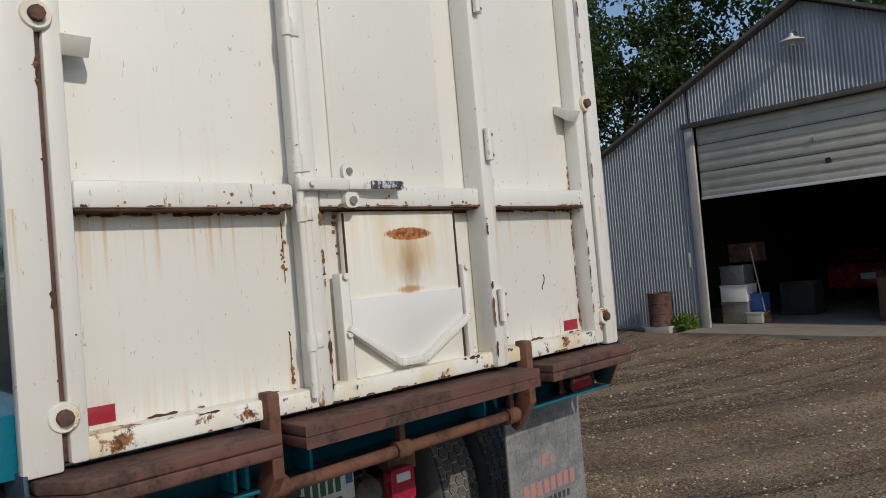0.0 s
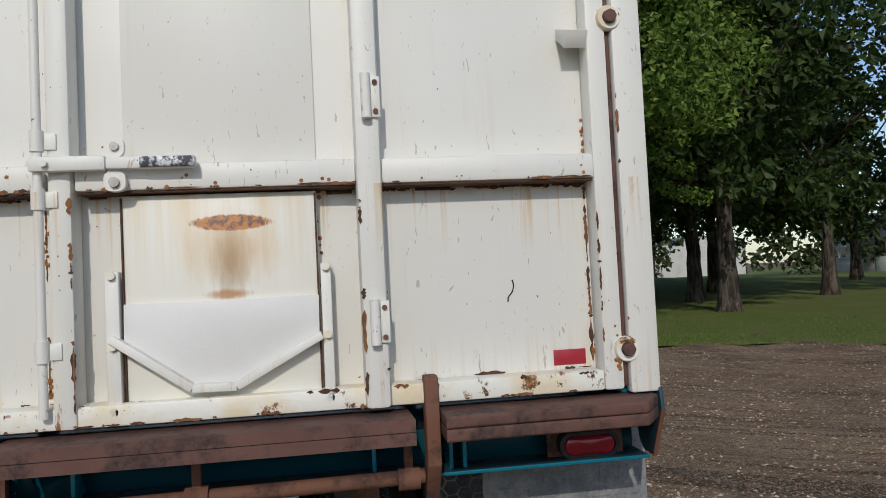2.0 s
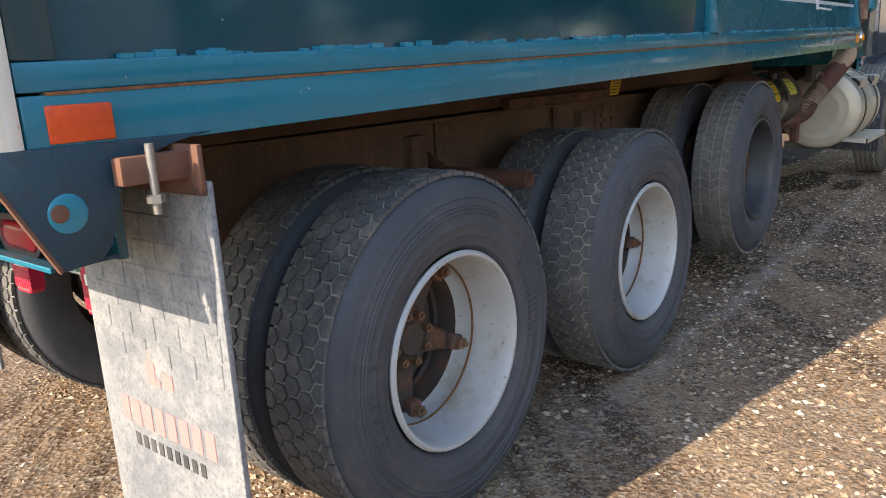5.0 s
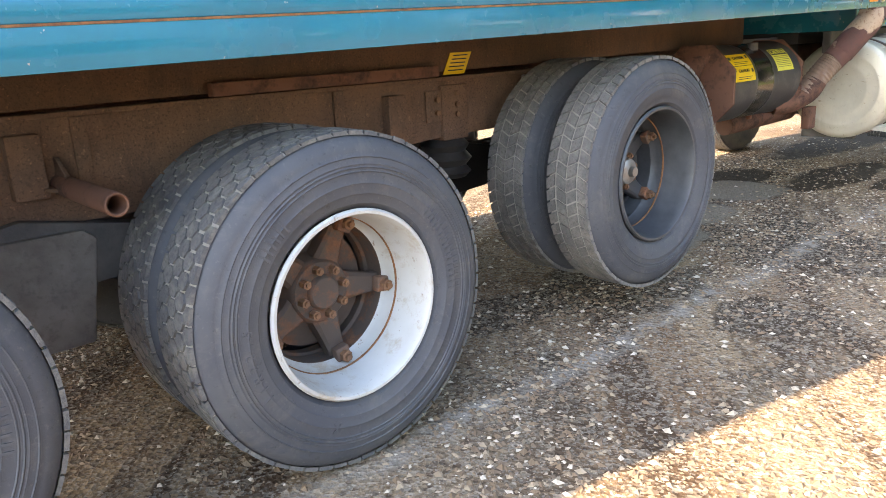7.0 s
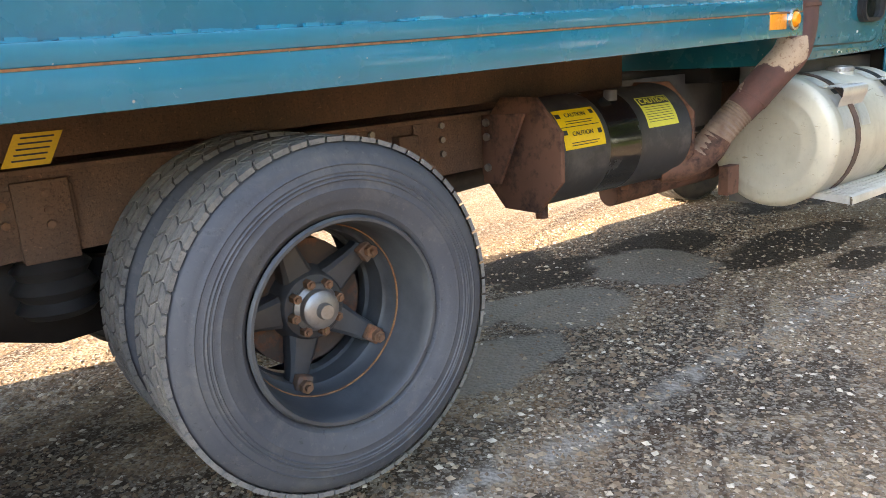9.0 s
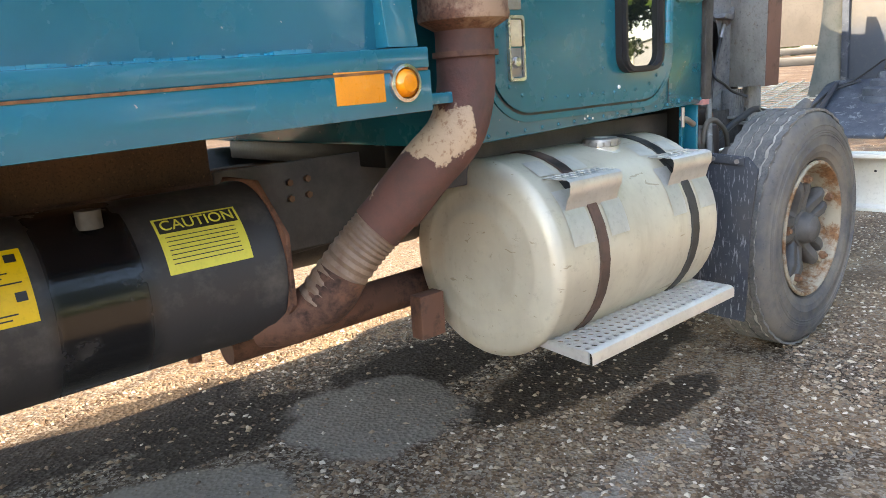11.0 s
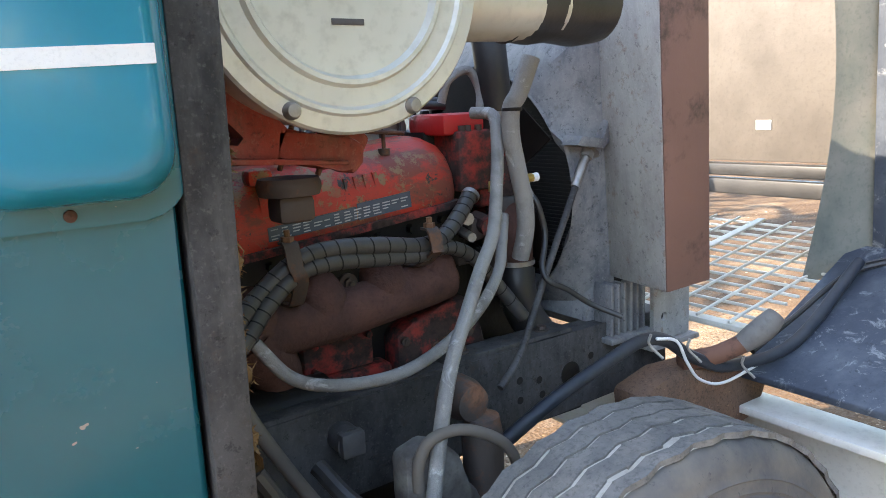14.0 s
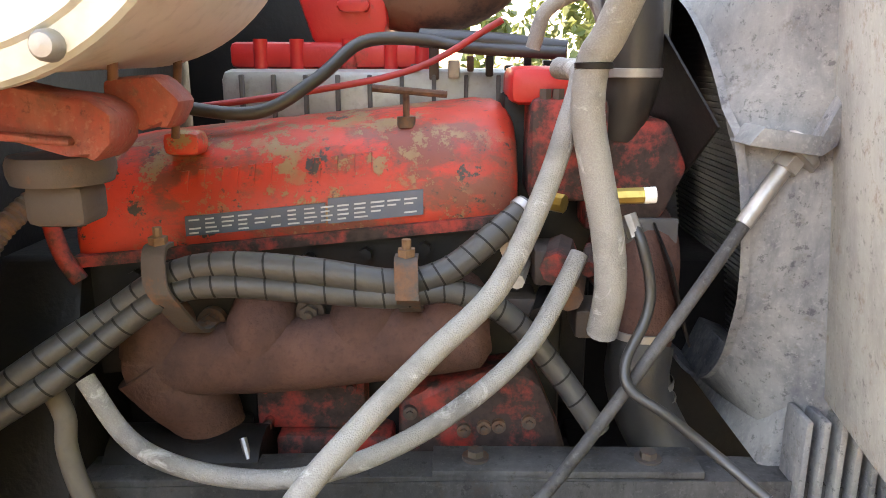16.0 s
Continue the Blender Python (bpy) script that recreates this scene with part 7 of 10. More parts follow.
part("mount_flange", prism(B(), [(8.418, 1.28), (8.430, 1.28), (8.436, 1.06), (8.416, 1.045)], 'y', CY + 0.02, CY + 0.085, 0.003), M["teal"], bk, "folded edge of the bracket")
part("hood_latch", tube(tube(B(), [(8.235, CY - 0.02, 1.20), (8.235, CY - 0.02, 1.28)], 0.008, 8), [(8.24, CY - 0.015, 1.235), (8.30, CY + 0.0, 1.225), (8.37, CY + 0.01, 1.20)], 0.013, 10), M["steel"], cab, "steel hood catch")
mr = part("side_mirror", box(B(), 8.30, 8.36, -0.12, 0.08, 2.25, 2.75, 0.02), M["chrome"], cab, "tall side mirror on a tube bracket")
part("mirror_arm", tube(B(), [(8.30, 0.25, 2.15), (8.33, -0.02, 2.18), (8.33, -0.03, 2.8), (8.25, 0.25, 2.82)], 0.012, 8, 5), M["chrome"], mr)
part("lamp_round", lathe(B(), [(0.0, 0.0), (0.06, 0.01), (0.07, 0.05), (0.0, 0.09)], 20, 'x', (8.30, 0.0, 2.08)), M["black"], cab)

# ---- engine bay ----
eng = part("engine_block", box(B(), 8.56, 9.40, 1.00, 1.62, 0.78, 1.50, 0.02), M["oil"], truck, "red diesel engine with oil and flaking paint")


def sl(x):
    return 0.105 * (x - 8.64)


def swept(bm, section, xs, zf, taper=0.0):
    """A cross-section in y and z carried along x."""
    rings = []
    for i, x in enumerate(xs):
        end = 1.0 if 0 < i < len(xs) - 1 else 1 - taper
        cy = sum(p[0] for p in section) / len(section)
        rings.append([bm.verts.new((x, cy + (y - cy) * end, zf(x) + z * end)) for y, z in section])
    n = len(section)
    for a, b in zip(rings, rings[1:]):
        for k in range(n):
            bm.faces.new((a[k], a[(k + 1) % n], b[(k + 1) % n], b[k]))
    bm.faces.new(rings[0][::-1])
    bm.faces.new(rings[-1])
    return bm


vsec = [(0.886, 0.0), (0.882, 0.03), (0.892, 0.085), (0.918, 0.13), (0.955, 0.157), (1.01, 0.172), (1.08, 0.178), (1.18, 0.17), (1.22, 0.14), (1.23, 0.0)]
vb = B()
rings = []
for x, k in ((8.580, 0.62), (8.586, 0.80), (8.600, 0.91), (8.625, 0.98), (8.66, 1.0), (8.95, 1.0), (9.235, 1.0), (9.268, 0.97), (9.290, 0.90), (9.301, 0.80), (9.305, 0.66)):
    rings.append([vb.verts.new((x, 1.075 + (y + 0.015 - 1.075) * (0.55 + 0.45 * k), 1.507 + sl(x) + z * k)) for y, z in vsec])
for ra, rb_ in zip(rings, rings[1:]):
    for k in range(len(vsec)):
        vb.faces.new((ra[k], ra[(k + 1) % len(vsec)], rb_[(k + 1) % len(vsec)], rb_[k]))
vb.faces.new(rings[0][::-1])
vb.faces.new(rings[-1])
vc = part("valve_cover", vb, M["cover_red"], eng, "red valve cover with worn, flaking paint")
part("cover_flange", swept(B(), [(0.886, -0.014), (0.886, 0.004), (1.24, 0.004), (1.24, -0.014)], [8.585, 9.305], lambda x: 1.503 + sl(x)), M["engine_red"], vc)
dp = part("data_plate", swept(B(), [(0.8945, 0.014), (0.8965, 0.046), (0.9015, 0.046), (0.8995, 0.014)], [8.772, 8.998], lambda x: 1.508 + sl(x)), M["label_dark"], vc, "dark engine data plate with printed bars")
part("data_plate", swept(B(), [(0.8945, 0.012), (0.8985, 0.052), (0.9035, 0.052), (0.8995, 0.012)], [9.002, 9.154], lambda x: 1.508 + sl(x)), M["label_dark"], vc)
for k in range(14):
    x = 8.778 + k * 0.0266
    for q, hh in ((0, 0.0026), (1, 0.0026), (2, 0.0026), (3, 0.0026)):
        zz = 0.017 + q * 0.007
        if rf.random() < 0.85:
            part("plate_print", swept(B(), [(0.8930 + zz * 0.07, zz), (0.8933 + zz * 0.07, zz + hh), (0.8950 + zz * 0.07, zz + hh), (0.8946 + zz * 0.07, zz)], [x, x + rf.uniform(0.013, 0.022)], lambda x: 1.508 + sl(x)), M["label_print"], dp)
for k in range(11):
    x = 8.765 + k * 0.027 + (0.025 if k > 6 else 0)
    if k != 6:
        part("embossed_letter", swept(B(), [(0.9055, 0.083), (0.918, 0.116), (0.926, 0.116), (0.913, 0.083)], [x, x + 0.011], lambda x: 1.508 + sl(x)), M["cover_red"], vc)
th = part("t_handle", tube(tube(B(), [(9.07, 0.955, 1.768), (9.125, 0.965, 1.763), (9.19, 0.975, 1.757)], 0.006, 8), [(9.124, 0.966, 1.71), (9.124, 0.966, 1.763)], 0.0055, 8), M["rust"], vc, "rusted T-shaped clamp handle")
part("handle_washer", cyl(B(), (9.124, 0.966, 1.705), (9.124, 0.966, 1.722), 0.015), M["hub"], vc)
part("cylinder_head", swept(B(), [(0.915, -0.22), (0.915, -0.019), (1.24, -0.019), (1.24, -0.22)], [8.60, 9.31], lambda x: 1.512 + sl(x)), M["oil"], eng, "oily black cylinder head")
for k in range(7):
    x = 8.68 + k * 0.095
    part("head_bolt", cyl(B(), (x, 0.895, 1.462 + sl(x)), (x, 0.917, 1.462 + sl(x)), 0.011, seg=6), M["oil"], eng)
# exhaust manifold: a log with four ports
bm = tube(B(), [(8.668, 0.90, 1.315), (8.71, 0.892, 1.322), (8.80, 0.885, 1.330), (8.92, 0.882, 1.338), (9.08, 0.882, 1.358), (9.20, 0.884, 1.374), (9.258, 0.89, 1.384)], lambda t: 0.060 * min(1.0, 0.62 + 5.0 * min(t, 1 - t)), 22, 8)
man = part("exhaust_manifold", bm, M["manifold"], eng, "rough rusted cast-iron exhaust manifold")
for x in (8.712, 8.885, 9.055, 9.203):
    up = (x - 8.80) * 0.085
    part("manifold_port", tube(B(), [(x, 0.884, 1.345 + up), (x + 0.002, 0.888, 1.374 + up), (x + 0.002, 0.925, 1.392 + up), (x + 0.002, 0.98, 1.396 + up)], lambda t: 0.060 - 0.006 * t, 20, 6), M["manifold"], man)
part("manifold_outlet", tube(B(), [(8.70, 0.895, 1.325), (8.735, 0.90, 1.275), (8.765, 0.92, 1.225), (8.775, 0.94, 1.17)], lambda t: 0.072 - 0.014 * t, 20, 6), M["manifold"], man)
part("outlet_clamp", lathe(B(), [(0.060, 0.0), (0.074, 0.004), (0.074, 0.022), (0.060, 0.026)], 24, 'z', (8.772, 0.935, 1.165)), M["oil"], man)
part("clamp_bolt", cyl(B(), (8.850, 0.865, 1.195), (8.862, 0.848, 1.165), 0.0065, seg=8), M["steel"], man)
part("down_pipe", tube(B(), [(8.775, 0.94, 1.18), (8.79, 0.96, 1.08), (8.80, 1.0, 0.98)], 0.056, 18), M["oil"], eng)
for x, z in ((8.80, 1.388), (8.965, 1.406), (9.135, 1.420)):
    part("manifold_nut", cyl(cyl(cyl(B(), (x, 0.900, z), (x, 0.93, z), 0.024, seg=20), (x, 0.888, z), (x, 0.902, z), 0.016, seg=6), (x, 0.876, z), (x, 0.89, z), 0.008, seg=10), M["hub"], man)
# red castings below and in front
part("side_cover", box(B(), 8.850, 9.048, 0.95, 1.04, 1.165, 1.275, 0.012), M["engine_red"], eng)
part("side_cover", box(B(), 8.885, 9.096, 0.935, 1.04, 1.08, 1.163, 0.015), M["engine_red"], eng)
for x, z in ((8.875, 1.255), (9.025, 1.255), (8.875, 1.185), (8.91, 1.10), (9.07, 1.10), (8.99, 1.145)):
    part("cover_bolt", cyl(B(), (x, 0.925, z), (x, 0.955, z), 0.009, seg=6), M["engine_red"], eng)
part("side_cover", box(B(), 8.62, 8.85, 0.97, 1.04, 1.10, 1.45, 0.015), M["oil"], eng)
part("side_link", tube(B(), [(8.552, 0.90, 1.63), (8.556, 0.89, 1.575), (8.575, 0.88, 1.51), (8.60, 0.88, 1.465)], 0.014, 12), M["engine_red"], eng, "curved red oil pipe")
fcv = part("front_cover", prism(B(), [(9.105, 1.090), (9.107, 1.232), (9.16, 1.262), (9.25, 1.288), (9.335, 1.304), (9.355, 1.262), (9.378, 1.205), (9.404, 1.145), (9.404, 1.090)], 'y', 0.928, 1.04, 0.018), M["engine_red"], eng, "red cast front cover with plugs")
for x, z in ((9.222, 1.182), (9.257, 1.188), (9.283, 1.191), (9.335, 1.199), (9.392, 1.135), (9.259, 1.138), (9.128, 1.215)):
    part("cover_bolt", cyl(cyl(B(), (x, 0.918, z), (x, 0.932, z), 0.0125, seg=16), (x, 0.912, z), (x, 0.92, z), 0.007, seg=6), M["hub"], fcv)
pump = part("thermostat_housing", box(B(), 9.322, 9.445, 0.915, 1.10, 1.59, 1.755, 0.014), M["engine_red"], eng, "red thermostat housing")
part("housing_top", box(B(), 9.290, 9.43, 0.935, 1.12, 1.742, 1.802, 0.016), M["bright_red"], pump)
part("housing_side", prism(B(), [(9.42, 1.53), (9.55, 1.55), (9.59, 1.64), (9.55, 1.72), (9.42, 1.72)], 'y', 0.96, 1.15, 0.015), M["engine_red"], pump)
part("water_pump", lathe(B(), [(0.0, -0.07), (0.06, -0.065), (0.085, -0.03), (0.09, 0.1), (0.0, 0.1)], 24, 'y', (9.52, 1.06, 1.47)), M["engine_red"], eng)
part("pump_elbow", tube(B(), [(9.53, 1.06, 1.53), (9.533, 0.985, 1.50), (9.53, 0.952, 1.43), (9.525, 0.94, 1.335)], lambda t: 0.060 - 0.010 * t, 20, 6), M["manifold"], eng, "brown cast water elbow")
part("pump_plate", box(B(), 9.478, 9.575, 0.945, 0.958, 1.515, 1.558, 0.004), M["frame_dark"], eng)
for x in (9.345, 9.365, 9.40):
    part("housing_bolt", cyl(B(), (x, 0.93, 1.752), (x, 0.93, 1.768), 0.010, seg=6), M["hub"], pump)
part("brass_valve", cyl(B(), (9.42, 0.80, 1.621), (9.475, 0.80, 1.623), 0.012, seg=8), M["brass"], pump, "brass fitting")
part("brass_valve", cyl(B(), (9.34, 0.815, 1.612), (9.362, 0.80, 1.610), 0.014, seg=8), M["brass"], pump, "brass fitting")
part("white_cap", cyl(B(), (9.475, 0.80, 1.623), (9.492, 0.80, 1.624), 0.012), M["white"], pump)
for x, z in ((9.30, 1.48), (9.36, 1.50), (9.34, 1.42), (9.38, 1.455), (9.29, 1.53), (9.41, 1.50)):
    part("small_fitting", cyl(B(), (x, 0.84, z), (x + 0.02, 0.93, z + 0.01), rf.uniform(0.012, 0.026), seg=8), M[rf.choice(["hub", "cast_alu", "engine_red", "oil"])], eng)
for x, z, w, h in ((9.33, 1.46, 0.05, 0.06), (9.28, 1.40, 0.06, 0.04), (9.40, 1.37, 0.05, 0.05)):
    part("bracket_casting", box(B(), x, x + w, 0.88, 0.97, z, z + h, 0.008), M["hub"], eng)
# blower and turbo base on top
part("blower", box(B(), 8.76, 9.32, 1.16, 1.42, 1.60, 1.795, 0.02), M["cast_alu"], eng, "ribbed cast aluminium blower")
for k in range(9):
    x = 8.80 + k * 0.06
    part("blower_rib", box(B(), x, x + 0.008, 1.148, 1.162, 1.65, 1.785, 0.002), M["frame_dark"], eng)
rb = part("intake_casting", box(B(), 8.77, 9.16, 1.20, 1.42, 1.795, 1.845, 0.012), M["bright_red"], eng, "bright red intake casting")
part("intake_tower", prism(B(), [(8.93, 1.84), (9.06, 1.84), (9.075, 1.88), (9.06, 2.02), (8.90, 2.02), (8.90, 1.93)], 'y', 1.22, 1.42, 0.012), M["bright_red"], rb)
for x in (8.83, 8.90, 9.0, 9.08, 9.14):
    part("casting_boss", cyl(B(), (x, 1.205, 1.79), (x, 1.205, 1.85), 0.014, seg=12), M["bright_red"], rb)
part("casting_lug", prism(B(), rounded(8.98, 9.04, 1.90, 1.925, 0.01), 'y', 1.205, 1.222, 0.003), M["bright_red"], rb)
part("turbo_elbow", tube(B(), [(9.06, 1.30, 1.96), (9.16, 1.29, 1.945), (9.26, 1.28, 1.99), (9.30, 1.28, 2.10)], 0.085, 22, 6), M["rust"], eng, "brown air elbow")
for k in range(8):
    x = 9.12 + k * 0.035
    part("fuel_fitting", box(B(), x, x + rf.uniform(0.012, 0.028), 1.15, 1.17, 1.775 + rf.uniform(0, 0.02), 1.80 + rf.uniform(0, 0.04), 0.003), M[rf.choice(["oil", "cast_alu", "hub"])], eng)

# hoses
def hose(name, pts, r, mat, label="", seg=12, n=6, wave=None):
    return part(name, tube(B(), pts, r, seg, n, wave), M[mat], eng, label)


HA = [(8.47, 0.68, 1.295), (8.525, 0.70, 1.332), (8.627, 0.74, 1.402), (8.696, 0.78, 1.445), (8.782, 0.79, 1.50), (8.867, 0.79, 1.518), (8.992, 0.79, 1.51), (9.116, 0.80, 1.49), (9.192, 0.81, 1.505), (9.26, 0.83, 1.553), (9.316, 0.86, 1.595)]
HB = [(8.47, 0.66, 1.26), (8.534, 0.68, 1.307), (8.633, 0.72, 1.367), (8.703, 0.76, 1.422), (8.784, 0.78, 1.477), (8.868, 0.78, 1.49), (8.991, 0.79, 1.479), (9.116, 0.80, 1.468), (9.20, 0.81, 1.474), (9.287, 0.82, 1.431), (9.36, 0.82, 1.347), (9.432, 0.80, 1.247)]
for nm, pts, r in (("wrapped_hose", HA, 0.021), ("wrapped_hose", HB, 0.019)):
    h = hose(nm, pts, r, "wrap", "grey-black spiral-wrapped rubber hose")
    line = spline(pts, 6)
    for i in range(3, len(line) - 3, 2):
        d = (line[i + 1] - line[i]).normalized()
        tilt = (d + Vector((0.0, 0.1, 0.5)) * 0.35).normalized()
        bm = cyl(B(), line[i] - tilt * 0.0016, line[i] + tilt * 0.0016, r * 1.035, seg=14)
        part("wrap_seam", bm, M["oil"], h)
hc = part("hose_clamp", lathe(B(), [(0.022, 0.0), (0.0245, 0.0), (0.0245, 0.012), (0.022, 0.012)], 20, 'z'), M["steel"], eng, "steel hose clamp")
hc.matrix_parent_inverse = eng.matrix_basis.inverted()
hc.matrix_basis = Matrix.Translation((9.305, 0.852, 1.585)) @ Vector((0.055, 0.03, 0.043)).to_track_quat('Z', 'Y').to_matrix().to_4x4()


def ribbon(bm, pts, w, thick):
    """A flat strap of width w (along x) that follows points."""
    p = spline(pts, 5)
    rings = []
    for i, c in enumerate(p):
        d = (p[min(i + 1, len(p) - 1)] - p[max(i - 1, 0)]).normalized()
        side = Vector((1, 0, 0))
        n = side.cross(d).normalized()
        rings.append([bm.verts.new(c + side * (u * w / 2) + n * (v * thick / 2)) for u, v in ((-1, -1), (1, -1), (1, 1), (-1, 1))])
    for ra, rb_ in zip(rings, rings[1:]):
        for k in range(4):
            bm.faces.new((ra[k], ra[(k + 1) % 4], rb_[(k + 1) % 4], rb_[k]))
    bm.faces.new(rings[0][::-1])
    bm.faces.new(rings[-1])
    return bm


for x0, x1, zt, zb in ((8.772, 8.800, 1.548, 1.388), (9.134, 9.140, 1.532, 1.424)):
    cl = part("hose_bracket", ribbon(B(), [(x0, 0.80, zt), (x0, 0.768, zt - 0.004), (x0 + 0.002, 0.756, zt - 0.05), (x0 + (x1 - x0) * 0.5, 0.762, (zt + zb) / 2), (x1 - 0.003, 0.83, zb + 0.012), (x1, 0.895, zb + 0.002)], 0.034, 0.006), M["hub"], eng, "rusty two-hose clamp bracket")
    part("bracket_bolt", cyl(cyl(B(), (x0, 0.785, zt - 0.01), (x0, 0.785, zt + 0.028), 0.007, seg=8), (x0, 0.785, zt + 0.002), (x0, 0.785, zt + 0.014), 0.014, seg=6), M["nut"], cl)
    part("bracket_bolt", cyl(B(), (x1, 0.885, zb - 0.002), (x1, 0.868, zb - 0.006), 0.012, seg=6), M["hub"], cl)
hose("braided_hose", [(9.44, 0.75, 1.93), (9.406, 0.76, 1.845), (9.388, 0.77, 1.809), (9.384, 0.77, 1.742), (9.399, 0.77, 1.665), (9.421, 0.77, 1.568), (9.431, 0.78, 1.49), (9.427, 0.80, 1.412)], 0.0235, "braid", "grey braided coolant hose")
hose("braided_hose", [(9.36, 0.90, 1.80), (9.383, 0.84, 1.79), (9.362, 0.80, 1.724), (9.325, 0.76, 1.627), (9.262, 0.70, 1.514), (9.172, 0.64, 1.44), (9.09, 0.58, 1.372), (9.01, 0.53, 1.29), (8.95, 0.49, 1.18), (8.90, 0.46, 1.03), (8.87, 0.45, 0.92)], 0.0165, "braid", "long pale braided hose")
part("hose_end", tube(B(), [(8.88, 0.455, 0.96), (8.865, 0.45, 0.89), (8.84, 0.47, 0.82)], 0.024, 12), M["oil"], eng)
hose("braided_hose", [(9.391, 0.82, 1.53), (9.35, 0.78, 1.463), (9.306, 0.74, 1.408), (9.225, 0.70, 1.347), (9.123, 0.68, 1.287), (9.01, 0.68, 1.241), (8.904, 0.68, 1.233), (8.793, 0.70, 1.245), (8.722, 0.72, 1.278), (8.663, 0.74, 1.358)], 0.0145, "braid", "grey braided hose sagging under the manifold")
hose("thin_hose", [(9.458, 0.80, 1.587), (9.472, 0.78, 1.558), (9.487, 0.77, 1.493), (9.479, 0.76, 1.445), (9.451, 0.74, 1.392), (9.455, 0.72, 1.357), (9.503, 0.70, 1.328), (9.564, 0.68, 1.283), (9.622, 0.62, 1.247)], 0.008, "hose", "thin dark hose")
part("hose_fitting", cyl(B(), (9.455, 0.80, 1.595), (9.466, 0.79, 1.565), 0.012, seg=8), M["steel"], eng)
rod = hose("stay_rod", [(9.690, 0.800, 1.695), (9.473, 0.75, 1.370), (9.33, 0.69, 1.20), (9.235, 0.66, 1.135)], 0.0095, "rail_grey", "grey steel radiator stay rod", n=4)
part("rod_thread", cyl(B(), (9.680, 0.798, 1.680), (9.615, 0.783, 1.585), 0.0125, seg=14), M["steel"], rod)
part("rod_washer", cyl(cyl(cyl(B(), (9.680, 0.798, 1.678), (9.688, 0.80, 1.688), 0.034, seg=20), (9.688, 0.80, 1.690), (9.696, 0.802, 1.700), 0.028, seg=20), (9.668, 0.795, 1.662), (9.680, 0.798, 1.678), 0.02, seg=6), M["steel"], rod)
part("rod_bracket", prism(B(), [(9.60, 1.70), (9.70, 1.685), (9.72, 1.70), (9.735, 1.78), (9.725, 1.78), (9.70, 1.71), (9.62, 1.725)], 'y', 0.755, 0.83, 0.002), M["shroud"], eng)
hose("corrugated_hose", [(8.66, 0.90, 1.67), (8.607, 0.85, 1.633), (8.571, 0.80, 1.599), (8.544, 0.75, 1.552), (8.53, 0.72, 1.47)], 0.016, "hub", "ribbed brown hose", n=14, wave=0.12)
hose("side_hose", [(8.60, 0.76, 1.33), (8.62, 0.75, 1.289), (8.623, 0.74, 1.238), (8.657, 0.72, 1.155), (8.74, 0.70, 1.0), (8.80, 0.6, 0.90)], 0.016, "hose_dirty")
hose("red_air_line", [(8.70, 1.04, 1.735), (8.744, 1.05, 1.731), (8.959, 1.07, 1.76), (9.139, 1.07, 1.799), (9.283, 1.05, 1.878)], 0.006, "red_hose", "thin red air line")
hose("fuel_hose", [(8.70, 1.0, 1.74), (8.866, 1.0, 1.725), (8.966, 1.04, 1.78), (9.04, 1.08, 1.841), (9.138, 1.10, 1.847), (9.228, 1.10, 1.833), (9.395, 1.08, 1.823)], 0.0115, "hose", "dark hose over the blower")
hose("fuel_hose", [(9.14, 1.12, 1.85), (9.25, 1.11, 1.845), (9.40, 1.10, 1.83)], 0.017, "hose")
hose("vent_hose", [(9.33, 1.0, 1.83), (9.35, 0.99, 1.89), (9.41, 0.98, 1.915), (9.44, 0.97, 1.86), (9.43, 0.96, 1.80)], 0.0125, "braid")
hose("top_hose", [(9.47, 0.98, 2.10), (9.473, 0.96, 1.951), (9.482, 0.96, 1.852), (9.485, 0.97, 1.78), (9.47, 1.0, 1.70)], 0.047, "hose", "thick black top radiator hose", 20)
part("hose_clamp", lathe(B(), [(0.0475, 0.0), (0.05, 0.001), (0.05, 0.014), (0.0475, 0.015)], 24, 'z', (9.484, 0.965, 1.785)), M["steel"], eng)
part("hose_clamp", lathe(B(), [(0.0245, 0.0), (0.0265, 0.001), (0.0265, 0.008), (0.0245, 0.009)], 20, 'z', (9.389, 0.77, 1.80)), M["oil"], eng)
hose("lower_hose", [(9.525, 0.94, 1.345), (9.522, 0.935, 1.325), (9.52, 0.93, 1.28), (9.545, 0.93, 1.205), (9.60, 0.91, 1.12), (9.68, 0.90, 1.06)], 0.055, "hose", "thick lower radiator hose with steel clamps", 20)
for z, x in ((1.36, 9.522), (1.265, 9.527), (1.235, 9.533)):
    part("hose_clamp", lathe(B(), [(0.0555, 0.0), (0.058, 0.001), (0.058, 0.014), (0.0555, 0.015)], 24, 'z', (x, 0.94, z)), M["steel"], eng)

# air cleaner
AX, AYF, AZ, AK = 8.752, 0.385, 2.037, 1.09
ac = part("air_cleaner", lathe(B(), [(r * AK, h) for r, h in [(0.0, AYF + 0.01), (0.150, AYF + 0.01), (0.156, AYF - 0.003), (0.163, AYF - 0.003), (0.168, AYF + 0.006), (0.195, AYF + 0.006), (0.20, AYF - 0.001), (0.206, AYF - 0.001), (0.21, AYF + 0.004), (0.232, AYF + 0.006), (0.236, AYF + 0.012), (0.236, AYF + 0.03), (0.222, AYF + 0.04), (0.218, AYF + 0.45), (0.16, AYF + 0.50), (0.0, AYF + 0.5)]], 72, 'y', (AX, 0, AZ)), M["cover_alu"], truck, "large cream air cleaner with a round cover")
